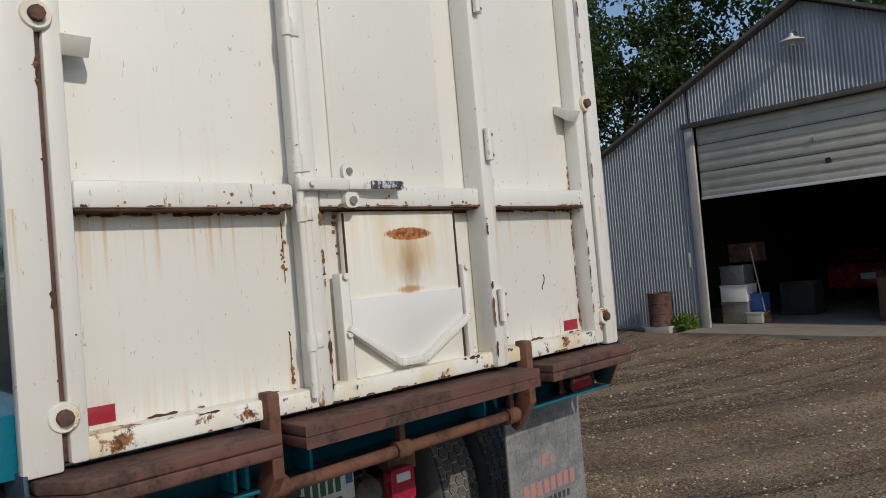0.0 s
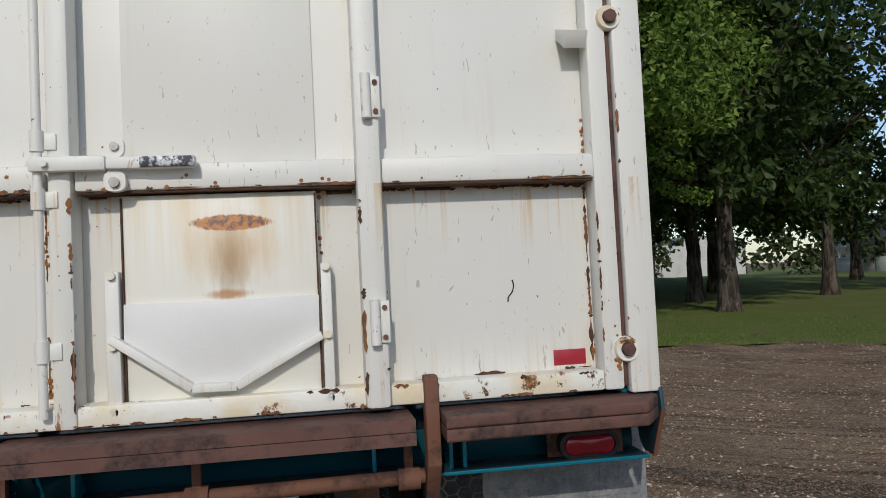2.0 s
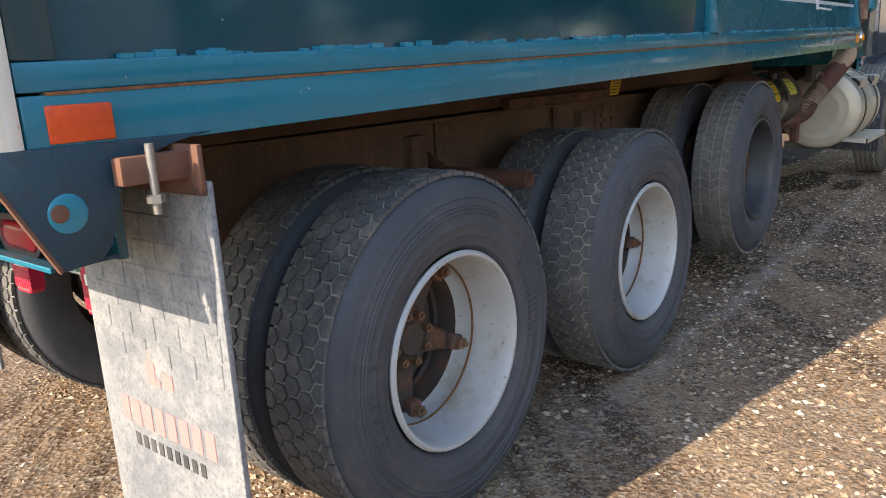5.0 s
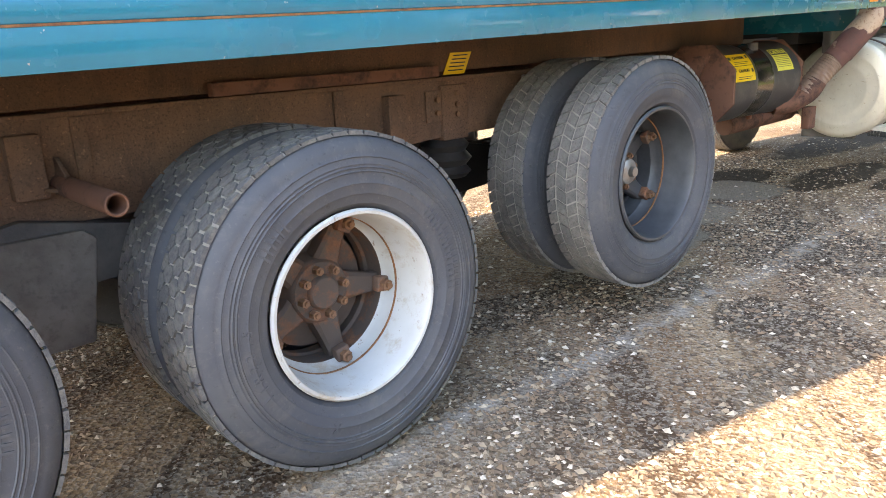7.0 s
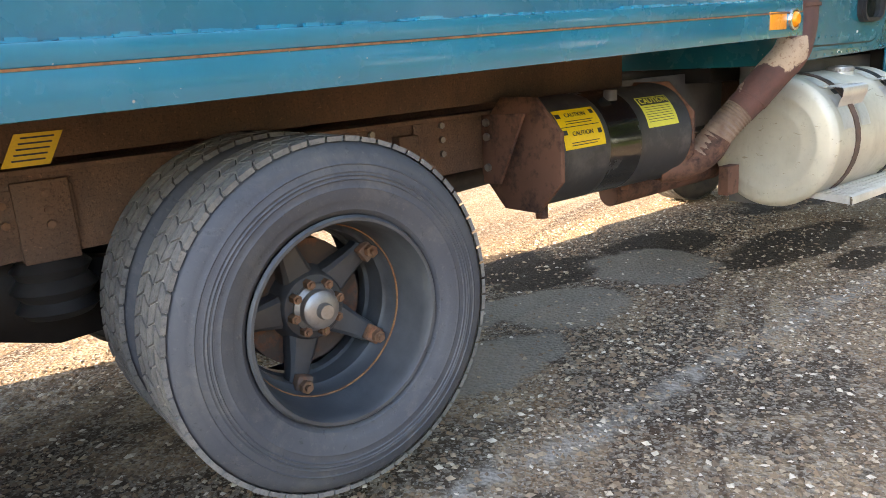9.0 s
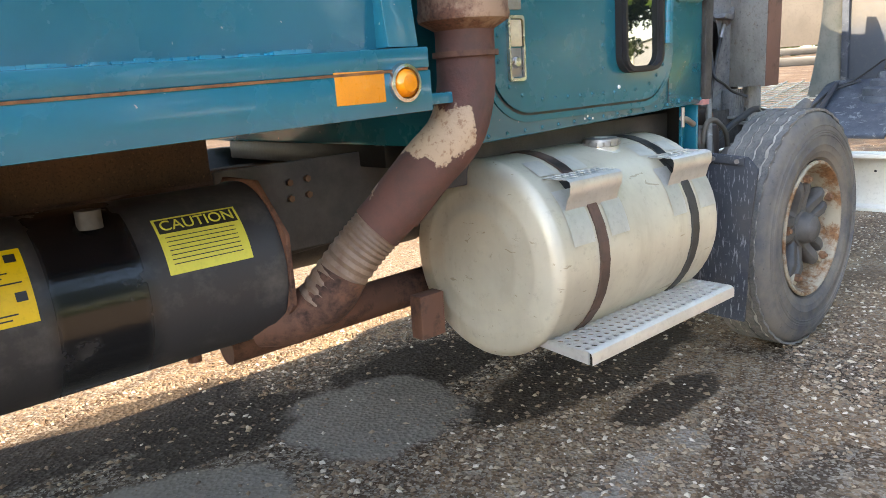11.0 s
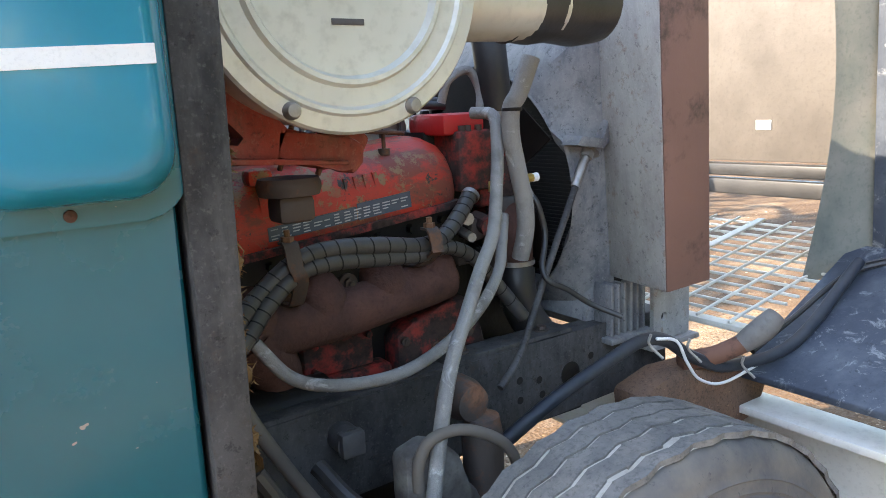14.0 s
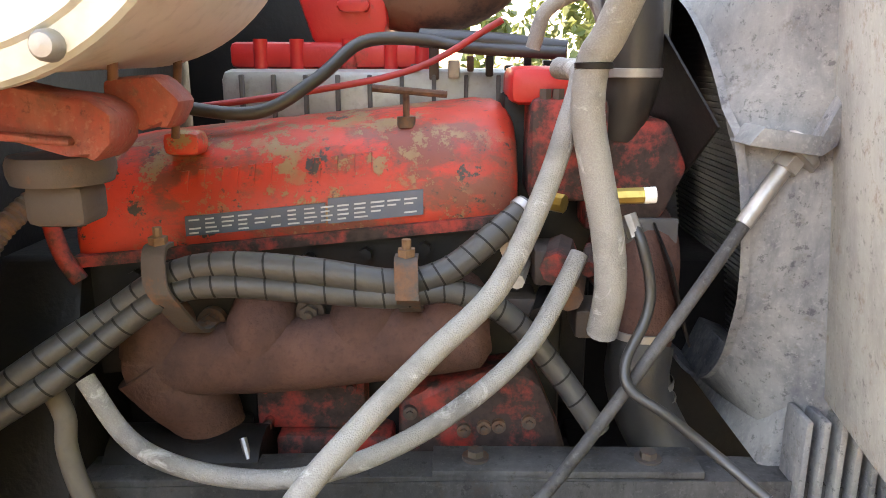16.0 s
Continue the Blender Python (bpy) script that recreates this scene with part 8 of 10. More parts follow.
part("cover_lettering", box(B(), AX - 0.028, AX + 0.03, AYF + 0.0075, AYF + 0.0095, AZ - 0.085, AZ - 0.075, 0.001), M["frame_dark"], ac)
for deg in (-63, -117, 27, 153):
    a = radians(deg)
    part("cover_bolt", lathe(B(), [(0.0, -0.010), (0.010, -0.009), (0.0135, -0.004), (0.0145, 0.006)], 16, 'y', (AX + 0.241 * math.cos(a), AYF, AZ + 0.241 * math.sin(a))), M["steel"], ac)
part("air_duct", cyl(B(), (AX + 0.15, 0.52, 2.02), (9.40, 0.54, 2.03), 0.082, seg=28), M["cover_alu"], ac, "cream air duct")
part("duct_boot", lathe(B(), [(0.086, 9.18), (0.09, 9.19), (0.086, 9.20), (0.092, 9.25), (0.086, 9.30), (0.095, 9.38), (0.086, 9.45)], 28, 'x', (0, 0.54, 2.03)), M["hose"], ac)
part("duct_boot", lathe(B(), [(0.085, 8.945), (0.092, 8.95), (0.092, 8.975), (0.085, 8.98)], 28, 'x', (0, 0.525, 2.02)), M["oil"], ac)
# red bracket below the air cleaner
INNER = [(8.498, 1.891), (8.524, 1.859), (8.585, 1.812), (8.612, 1.782), (8.601, 1.770), (8.511, 1.783), (8.497, 1.806), (8.495, 1.85)]
OUTER = [(8.500, 1.955), (8.548, 1.918), (8.650, 1.835), (8.690, 1.795), (8.665, 1.737), (8.500, 1.748), (8.470, 1.765), (8.465, 1.85)]
abk = part("air_cleaner_bracket", frame_ring(B(), OUTER, INNER, 'y', 0.53, 0.60), M["dusty_red"], truck, "red cast bracket with a triangular opening under the air cleaner")
part("bracket_arm", prism(B(), [(8.466, 1.86), (8.466, 2.1), (8.54, 2.1), (8.54, 1.935), (8.499, 1.952)], 'y', 0.53, 0.60, 0.006), M["dusty_red"], abk)
part("bracket_arm", prism(B(), [(8.668, 1.800), (8.740, 1.782), (8.817, 1.772), (8.842, 1.755), (8.838, 1.722), (8.815, 1.700), (8.795, 1.720), (8.660, 1.736)], 'y', 0.53, 0.61, 0.010), M["dusty_red"], abk)
part("bracket_rib", prism(B(), [(8.50, 1.744), (8.66, 1.733), (8.80, 1.722), (8.80, 1.731), (8.66, 1.743), (8.50, 1.755)], 'y', 0.517, 0.535, 0.004), M["dusty_red"], abk)
part("bracket_arm", prism(B(), [(8.80, 1.79), (8.862, 1.795), (8.892, 1.765), (8.872, 1.730), (8.845, 1.742), (8.80, 1.735)], 'y', 0.60, 0.66, 0.010), M["dusty_red"], abk)
part("cover_lug", box(B(), 8.740, 8.802, 0.905, 0.96, 1.662, 1.702, 0.014), M["cover_red"], vc, "red lug on the valve cover")
part("rubber_mount", lathe(B(), [(0.0, 1.665), (0.058, 1.667), (0.062, 1.68), (0.062, 1.69), (0.058, 1.70), (0.0, 1.705)], 28, 'z', (8.726, 0.635, 0)), M["hub"], abk, "rubber mount puck")
part("mount_block", box(B(), 8.69, 8.765, 0.60, 0.67, 1.615, 1.667, 0.012), M["hub"], abk)
for y in (0.42, 0.62):
    part("strap_rod", cyl(B(), (8.86, y + 0.12, 1.98), (8.79, y + 0.22, 1.70), 0.006), M["rust"], abk)

# fan, shroud and radiator
def lean(ob):
    """The radiator and its shroud lean back at the top."""
    for v in ob.data.vertices:
        h = v.co.z - 1.30
        v.co.x -= 0.13 * h
        v.co.y -= 0.07 * h * (1 if v.co.y < 1.22 else -1) * (1 if abs(v.co.y - 1.22) > 0.37 else 0)
    return ob


sh = B()
n = 64
cy, cz, rr_ = 1.185, 1.570, 0.360
ring_o, ring_i, ring_b, ring_m = [], [], [], []
for k in range(n):
    a = 2 * math.pi * k / n
    c, s = math.cos(a), math.sin(a)
    m_ = max(abs(c) / (0.37 if c < 0 else 0.44), abs(s) / 0.46)
    ring_i.append(sh.verts.new((9.660, cy + rr_ * c, cz + rr_ * s)))
    ring_m.append(sh.verts.new((9.705, cy + 0.62 * rr_ * c + 0.38 * c / m_, cz + 0.62 * rr_ * s + 0.38 * s / m_)))
    ring_o.append(sh.verts.new((9.772, cy + c / m_, cz + s / m_)))
    ring_b.append(sh.verts.new((9.790, cy + c / m_ * 1.02, cz + s / m_ * 1.02)))
for k in range(n):
    l = (k + 1) % n
    sh.faces.new((ring_i[k], ring_i[l], ring_m[l], ring_m[k]))
    sh.faces.new((ring_m[k], ring_m[l], ring_o[l], ring_o[k]))
    sh.faces.new((ring_o[k], ring_o[l], ring_b[l], ring_b[k]))
shroud = lean(part("fan_shroud", sh, M["shroud"], truck, "dusty grey sheet-metal fan shroud"))
lean(part("shroud_lip", lathe(B(), [(rr_, 9.660), (rr_ + 0.006, 9.655), (rr_ + 0.008, 9.668)], 64, 'x', (0, cy, cz)), M["shroud"], shroud))
part("shroud_lower", prism(B(), [(9.70, 1.17), (9.79, 1.14), (9.79, 1.25), (9.74, 1.27)], 'y', 0.84, 1.60, 0.004), M["shroud"], shroud)
lean(part("radiator_core", box(B(), 9.800, 9.87, 0.80, 1.64, 1.15, 2.12, 0.004), M["core"], truck, "black finned radiator core"))
for k in range(60):
    z = 1.20 + k * 0.0125
    lean(part("core_fin", box(B(), 9.793, 9.799, 0.83, 1.60, z, z + 0.005), M["core"], shroud))
fan = part("fan", lathe(B(), [(0.0, 9.515), (0.05, 9.515), (0.06, 9.53), (0.06, 9.57), (0.0, 9.58)], 24, 'x', (0, cy, cz - 0.0)), M["cast_alu"], truck, "engine cooling fan at rest")
for k in range(6):
    a = 2 * math.pi * k / 6 + 0.4
    d, t = Vector((0, math.cos(a), math.sin(a))), Vector((0, -math.sin(a), math.cos(a)))
    bm = B()
    v = []
    for r, w, tw in ((0.05, 0.04, 0.02), (0.2, 0.075, 0.028), (0.355, 0.085, 0.03)):
        c = Vector((9.56, cy, cz)) + d * r
        v.append([bm.verts.new(c + t * sx * w + Vector((sx * tw + q, 0, 0))) for sx, q in ((-1, 0), (1, 0), (1, 0.004), (-1, 0.004))])
    for a_, b_ in zip(v, v[1:]):
        for i in range(4):
            bm.faces.new((a_[i], a_[(i + 1) % 4], b_[(i + 1) % 4], b_[i]))
    bm.faces.new(v[-1])
    part("fan_blade", bm, M["oil"], fan)
rs = lean(part("radiator_side", prism(B(), [(9.785, 0.838), (9.742, 0.577), (9.772, 0.577), (9.81, 0.838)], 'z', 1.300, 2.25, 0.003), M["rad_steel"], truck, "grey radiator side plate"))
lean(part("side_flange", prism(B(), [(9.768, 0.832), (9.786, 0.832), (9.786, 0.86), (9.768, 0.86)], 'z', 1.285, 2.25, 0.002), M["shroud"], rs))
lean(part("radiator_channel", prism(B(), [(9.744, 0.572), (9.945, 0.585), (9.952, 0.64), (9.775, 0.63)], 'z', 1.298, 2.25, 0.004), M["rad_brown"], truck, "rusty brown radiator channel"))
foot = part("radiator_foot", frame_ring(B(), rounded(9.895, 10.06, 1.085, 1.315, 0.006), rounded(9.929, 9.957, 1.143, 1.171, 0.0139), 'y', 0.745, 0.760), M["rad_steel"], truck, "steel radiator foot bracket with a bolt hole")
bar("foot_side", foot, "rad_steel", 10.046, 10.06, 0.760, 0.86, 1.085, 1.315, 0.003)
bar("foot_base", foot, "rad_steel", 9.86, 10.08, 0.72, 0.87, 1.066, 1.083, 0.003)
for k in range(6):
    bar("cooler_fin", truck, "shroud", 9.735 + k * 0.027, 9.746 + k * 0.027, 0.765, 0.835, 1.130, 1.285, 0.003)
bar("cooler_base", truck, "shroud", 9.715, 9.90, 0.745, 0.85, 1.112, 1.129, 0.003)
part("right_radiator_side", box(B(), 9.68, 9.92, 1.62, 1.80, 1.31, 2.25, 0.004), M["rad_steel"], truck)
part("rail_hole", lathe(B(), [(0.0, 0.0), (0.036, 0.0)], 24, 'y', (9.588, 0.7855, 1.049)), M["oil"], truck)
for x, z in ((9.47, 1.060), (9.48, 1.015), (9.40, 1.018), (9.67, 1.085), (9.40, 1.075)):
    part("rail_hole", lathe(B(), [(0.0, 0.0), (0.011, 0.0)], 12, 'y', (x, 0.7855, z)), M["oil"], truck)
part("front_frame_face", prism(B(), [(8.45, 0.90), (10.0, 0.955), (10.0, 1.13), (9.75, 1.172), (9.2, 1.166), (8.45, 1.14)], 'y', 0.786, 0.789, 0.0), M["rail_grey"], truck, "greasy dark frame side")
part("shock_mount", lathe(lathe(B(), [(0.0, -0.07), (0.04, -0.065), (0.05, -0.03), (0.05, 0.02)], 20, 'y', (9.08, 0.62, 1.17)), [(0.0, 0.78), (0.045, 0.78), (0.048, 1.08), (0.04, 1.13), (0.0, 1.14)], 20, 'z', (9.11, 0.57, 0)), M["hub"], truck, "rusty shock absorber mount")
part("brake_hose", tube(B(), [(9.10, 0.56, 0.82), (9.12, 0.50, 0.97), (9.20, 0.48, 1.01), (9.30, 0.47, 0.93), (9.34, 0.46, 0.80)], 0.02, 10), M["hose_dirty"], truck)
part("loom", tube(B(), [(8.55, 0.55, 0.93), (8.9, 0.56, 0.94), (9.2, 0.60, 1.03), (9.385, 0.60, 1.10), (9.55, 0.60, 1.145), (9.67, 0.60, 1.172), (9.76, 0.59, 1.158), (9.87, 0.58, 1.085), (10.02, 0.56, 1.03), (10.25, 0.50, 1.07), (10.6, 0.50, 1.26)], 0.018, 12, 14, 0.05), M["loom"], truck, "corrugated wiring loom with white cable ties")
part("white_wire", tube(B(), [(9.70, 0.57, 1.18), (9.77, 0.56, 1.16), (9.81, 0.555, 1.09), (9.86, 0.55, 1.03), (9.95, 0.54, 1.00), (10.10, 0.53, 1.02)], 0.0045, 8), M["white"], truck, "thin white wire")
for p in ((9.66, 0.585, 1.175), (9.80, 0.57, 1.135), (10.02, 0.55, 1.04)):
    part("cable_tie", tube(B(), [(p[0], p[1] - 0.03, p[2] + 0.03), (p[0], p[1] - 0.025, p[2]), (p[0] + 0.03, p[1] - 0.045, p[2] - 0.04)], 0.004, 6), M["cast_alu"], truck)
part("pipe_stub", tube(B(), [(9.86, 0.62, 1.065), (9.95, 0.57, 1.075), (10.02, 0.52, 1.11)], 0.028, 12), M["rust"], truck)
part("sock", tube(B(), [(10.01, 0.525, 1.105), (10.06, 0.49, 1.15), (10.10, 0.475, 1.185)], lambda t: 0.028 + 0.008 * math.sin(3.1 * t), 14), M["hanger"], truck)
part("spring_hanger", prism(B(), [(9.66, 1.02), (9.80, 1.055), (9.98, 1.035), (10.20, 1.00), (10.26, 0.93), (10.20, 0.82), (9.78, 0.76), (9.68, 0.84)], 'y', 0.585, 0.70, 0.02), M["chassis"], truck, "rusty brown spring hanger casting")
rp = part("rail_top_plate", prism(B(), [(9.17, 1.170), (9.60, 1.172), (9.60, 1.184), (9.17, 1.182)], 'y', 0.79, 0.87, 0.002), M["rail_grey"], truck, "dusty plate bolted on the frame rail")
for x in (9.24, 9.52):
    part("plate_bolt", cyl(cyl(B(), (x, 0.83, 1.180), (x, 0.83, 1.187), 0.022, seg=20), (x, 0.83, 1.186), (x, 0.83, 1.198), 0.014, seg=6), M["hub"], rp)
kn = part("steering_knuckle", prism(B(), [(8.86, 1.13), (8.93, 1.15), (9.00, 1.10), (9.03, 1.00), (8.99, 0.90), (8.93, 0.86), (8.89, 0.95), (8.86, 1.02)], 'y', 0.49, 0.56, 0.02), M["dusty_iron"], truck, "dusty steering knuckle casting")
part("knuckle_hose", tube(B(), [(8.885, 0.485, 1.06), (8.885, 0.48, 1.12), (8.915, 0.475, 1.165), (8.995, 0.475, 1.163), (9.10, 0.48, 1.10), (9.15, 0.49, 1.01), (9.16, 0.50, 0.92)], 0.0125, 12), M["hose_dirty"], kn, "dusty brake hose loop")
part("knuckle_arm", cyl(B(), (8.95, 0.52, 1.0), (9.12, 0.60, 0.92), 0.035, seg=14), M["dusty_iron"], kn)
part("steering_box", box(B(), 8.70, 8.92, 0.42, 0.60, 0.74, 0.90, 0.03), M["oil"], truck)
part("leaf_spring", prism(B(), [(8.45, 0.74), (9.15, 0.62), (9.9, 0.76), (9.9, 0.80), (9.15, 0.70), (8.45, 0.79)], 'y', 0.52, 0.62, 0.004), M["hub"], truck)

# ---- tilted hood and bumper ----
hood = part("hood", prism(B(), [(9.985, 0.962), (10.62, 1.262), (10.63, 1.285), (9.985, 0.985)], 'y', 0.045, 0.60, 0.004), M["hood_dark"], truck, "hood tilted forward, seen from inside")
hb = B()
prev = None
for k in range(17):
    u = k / 16
    z = 1.17 + 1.5 * u
    x = 10.44 + 0.07 * math.sin(u * 4) - 0.06 * u
    y = 0.62 + 0.05 * (1 - u) - 0.04 * math.sin(u * 3.5)
    cur = [hb.verts.new((x, y, z)), hb.verts.new((x + 0.05, y - 0.02, z)), hb.verts.new((x + 0.12, y - 0.06, z + 0.02)), hb.verts.new((10.655, 0.53, z + 0.08))]
    if prev:
        for i in range(3):
            hb.faces.new((prev[i], prev[i + 1], cur[i + 1], cur[i]))
    prev = cur
part("hood_flank_lining", hb, M["hood_in"], hood, "bare fibreglass lining with greenish stains")
part("hood_wall", prism(B(), [(10.655, 1.25), (10.685, 1.25), (10.60, 2.6), (10.57, 2.6)], 'y', 0.012, 0.54, 0.003), M["hood_wall"], hood, "pale fibreglass hood wall with shade painted over its lower part")
part("hood_rib", prism(B(), [(10.625, 1.28), (10.655, 1.28), (10.57, 2.6), (10.54, 2.6)], 'y', 0.49, 0.535, 0.006), M["hood_dark"], hood)
part("hood_edge", prism(B(), [(9.98, 0.955), (10.12, 1.000), (10.60, 1.30), (10.68, 1.40), (10.68, 1.60), (10.62, 1.95), (10.55, 2.6), (10.51, 2.6), (10.58, 1.95), (10.635, 1.60), (10.62, 1.43), (10.50, 1.30), (9.98, 1.0)], 'y', -0.012, 0.012, 0.004), M["hood_green"], hood, "moss-stained hood edge")
part("hood_skin", prism(B(), [(10.70, 1.25), (10.715, 1.25), (10.63, 2.6), (10.615, 2.6)], 'y', -0.01, 0.56, 0.003), M["hood_white"], hood, "white outer skin of the hood")
part("marker_lamp", lathe(B(), [(0.0, -0.02), (0.022, -0.012), (0.026, 0.0)], 18, 'y', (10.575, -0.012, 1.385)), M["amber"], hood)
bar("edge_clip", hood, "black", 10.57, 10.60, -0.022, -0.012, 1.24, 1.30, 0.004)
hbk = part("headlight_bucket", lathe(B(), [(0.0, 0.205), (0.028, 0.203), (0.034, 0.195), (0.038, 0.165), (0.066, 0.160), (0.074, 0.152), (0.077, 0.118), (0.108, 0.112), (0.116, 0.104), (0.118, 0.062), (0.134, 0.058), (0.138, 0.05), (0.14, -0.04)], 36, 'z', (10.46, 0.215, 1.125)), M["hood_dark"], hood, "round headlight bucket on the tray")
part("lamp_wire", tube(B(), [(10.46, 0.215, 1.34), (10.48, 0.22, 1.40), (10.54, 0.30, 1.36), (10.56, 0.42, 1.28), (10.52, 0.5, 1.25)], 0.006, 6), M["black"], hood)
part("lamp_wire", tube(B(), [(10.60, 0.40, 1.27), (10.45, 0.52, 1.22), (10.2, 0.55, 1.12), (10.0, 0.56, 1.05)], 0.009, 8), M["hose"], hood)
part("rust_ring", tube(tube(B(), [(10.645, 0.20, 1.55), (10.645, 0.24, 1.56), (10.645, 0.22, 1.50)], 0.010, 8), [(10.645, 0.17, 1.55), (10.645, 0.14, 1.56), (10.645, 0.16, 1.50)], 0.010, 8), M["rust_orange"], hood)
for ob in [hood, *hood.children_recursive]:
    ob.data.transform(Matrix.Translation((0.12, 0.0, 0.0)))
part("hood_top_lining", box(B(), 11.10, 11.13, 0.52, 1.92, 1.525, 2.75, 0.004), M["hood_plate"], hood, "pale hood lining")
bar("vent_slot", hood, "white", 11.094, 11.10, 1.14, 1.21, 1.66, 1.70, 0.001)
bar("hood_seal", hood, "black", 11.03, 11.10, 0.55, 1.92, 1.465, 1.518, 0.008)
bar("hood_seal", hood, "black", 11.03, 11.10, 0.55, 1.92, 1.385, 1.452, 0.008)
gr = part("grille", box(B(), 10.15, 10.20, 0.60, 1.92, 1.085, 1.105, 0.003), M["grating"], hood, "pale wire grille lying flat")
for k in range(13):
    x = 10.22 + k * 0.068
    part("grille_bar", box(B(), x, x + 0.010, 0.60, 1.92, 1.10 + 0.177 * (x - 10.14), 1.11 + 0.177 * (x - 10.14), 0.002), M["grating"], gr)
for k in range(11):
    y = 0.66 + k * 0.12
    w = 0.035 if k == 4 else 0.009
    part("grille_bar", prism(B(), [(10.15, 1.108), (11.08, 1.272), (11.08, 1.282), (10.15, 1.118)], 'y', y, y + w, 0.002), M["grating"], gr)
bmp = part("front_bumper", prism(B(), [(10.10, 0.85), (10.10, 0.875), (10.25, 0.875), (10.25, 0.54), (10.10, 0.54), (10.10, 0.56), (10.235, 0.56), (10.235, 0.85)], 'y', 0.01, 2.43, 0.004), M["hood_white"], truck, "white steel channel front bumper")
part("bumper_hole", lathe(B(), [(0.0, 10.233), (0.008, 10.233)], 10, 'x', (0, 0.12, 0.76)), M["black"], bmp)

# dark block added behind the engine so no bright ground shows through
part("oil_cooler", box(B(), 9.28, 9.90, 1.28, 1.62, 0.80, 1.40, 0.02), M["oil"], truck, "dark block added to close a gap in the engine bay")
for pts, r, mt in (([(8.55, 0.46, 1.22), (8.66, 0.42, 1.02), (8.80, 0.44, 0.86), (8.98, 0.50, 0.80)], 0.017, "hose"),
                   ([(8.50, 0.52, 1.10), (8.62, 0.47, 0.92), (8.82, 0.48, 0.93), (8.95, 0.55, 1.03)], 0.013, "hose_dirty"),
                   ([(8.72, 0.60, 1.12), (8.76, 0.50, 1.06), (8.88, 0.46, 0.98), (9.02, 0.48, 0.86), (9.04, 0.50, 0.74)], 0.019, "hose"),
                   ([(8.48, 0.40, 1.05), (8.58, 0.36, 0.90), (8.70, 0.40, 0.80)], 0.010, "hose_dirty")):
    part("bay_hose", tube(B(), pts, r, 10, 6), M[mt], truck, "greasy rubber hose in the engine bay")
part("steering_arm", prism(B(), [(8.74, 1.02), (8.80, 1.04), (8.83, 0.92), (8.80, 0.72), (8.75, 0.72), (8.76, 0.90)], 'y', 0.42, 0.46, 0.008), M["frame_dark"], truck, "greasy steering arm")
part("drag_link", cyl(B(), (8.78, 0.40, 0.74), (9.16, 0.36, 0.66), 0.022, seg=14), M["hub"], truck)
part("rail_valve", box(cyl(B(), (8.86, 0.73, 1.08), (8.86, 0.788, 1.08), 0.035, seg=16), 8.83, 8.89, 0.715, 0.75, 1.05, 1.11, 0.008), M["frame_dark"], truck)
# unseen bodies added dark under the cab and behind the engine, hiding bright ground
part("transmission", lathe(B(), [(0.0, 7.2), (0.14, 7.22), (0.16, 7.5), (0.22, 7.9), (0.30, 8.3), (0.32, 8.56)], 24, 'x', (0, 1.22, 1.0)), M["oil"], truck, "dark gearbox-shaped mass added under the cab")
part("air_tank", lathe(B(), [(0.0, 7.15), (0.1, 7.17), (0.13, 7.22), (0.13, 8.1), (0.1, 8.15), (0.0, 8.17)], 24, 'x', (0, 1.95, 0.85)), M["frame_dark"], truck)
part("gear_case", box(B(), 9.285, 9.45, 1.03, 1.60, 1.18, 1.755, 0.012), M["oil"], eng, "dark block added to close the gap behind the thermostat housing")
part("cowl_panel", box(B(), 8.455, 8.86, 1.86, 1.885, 1.502, 2.30, 0.004), M["oil"], truck, "dark backing panel added on the far side of the bay")
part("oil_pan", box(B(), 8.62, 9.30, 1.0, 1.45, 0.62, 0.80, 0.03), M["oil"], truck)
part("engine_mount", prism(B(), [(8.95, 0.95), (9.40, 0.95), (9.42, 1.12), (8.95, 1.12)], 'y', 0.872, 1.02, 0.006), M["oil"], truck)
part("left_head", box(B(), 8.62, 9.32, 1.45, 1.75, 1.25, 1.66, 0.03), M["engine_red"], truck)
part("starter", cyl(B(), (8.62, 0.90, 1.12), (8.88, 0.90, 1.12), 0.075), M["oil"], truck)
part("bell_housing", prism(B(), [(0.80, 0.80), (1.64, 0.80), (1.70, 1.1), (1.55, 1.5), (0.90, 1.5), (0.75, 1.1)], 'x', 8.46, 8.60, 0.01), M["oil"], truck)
part("inner_panel", box(B(), 8.50, 9.65, 1.86, 1.88, 0.85, 1.5, 0.004), M["oil"], truck, "dark lower backing panel added across the bay")
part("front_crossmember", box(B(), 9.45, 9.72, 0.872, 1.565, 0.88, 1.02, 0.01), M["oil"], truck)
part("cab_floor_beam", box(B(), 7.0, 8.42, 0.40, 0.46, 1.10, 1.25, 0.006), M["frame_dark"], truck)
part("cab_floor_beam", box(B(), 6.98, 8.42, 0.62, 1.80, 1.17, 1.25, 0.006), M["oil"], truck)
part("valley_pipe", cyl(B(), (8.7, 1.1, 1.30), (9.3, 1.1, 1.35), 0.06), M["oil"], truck)

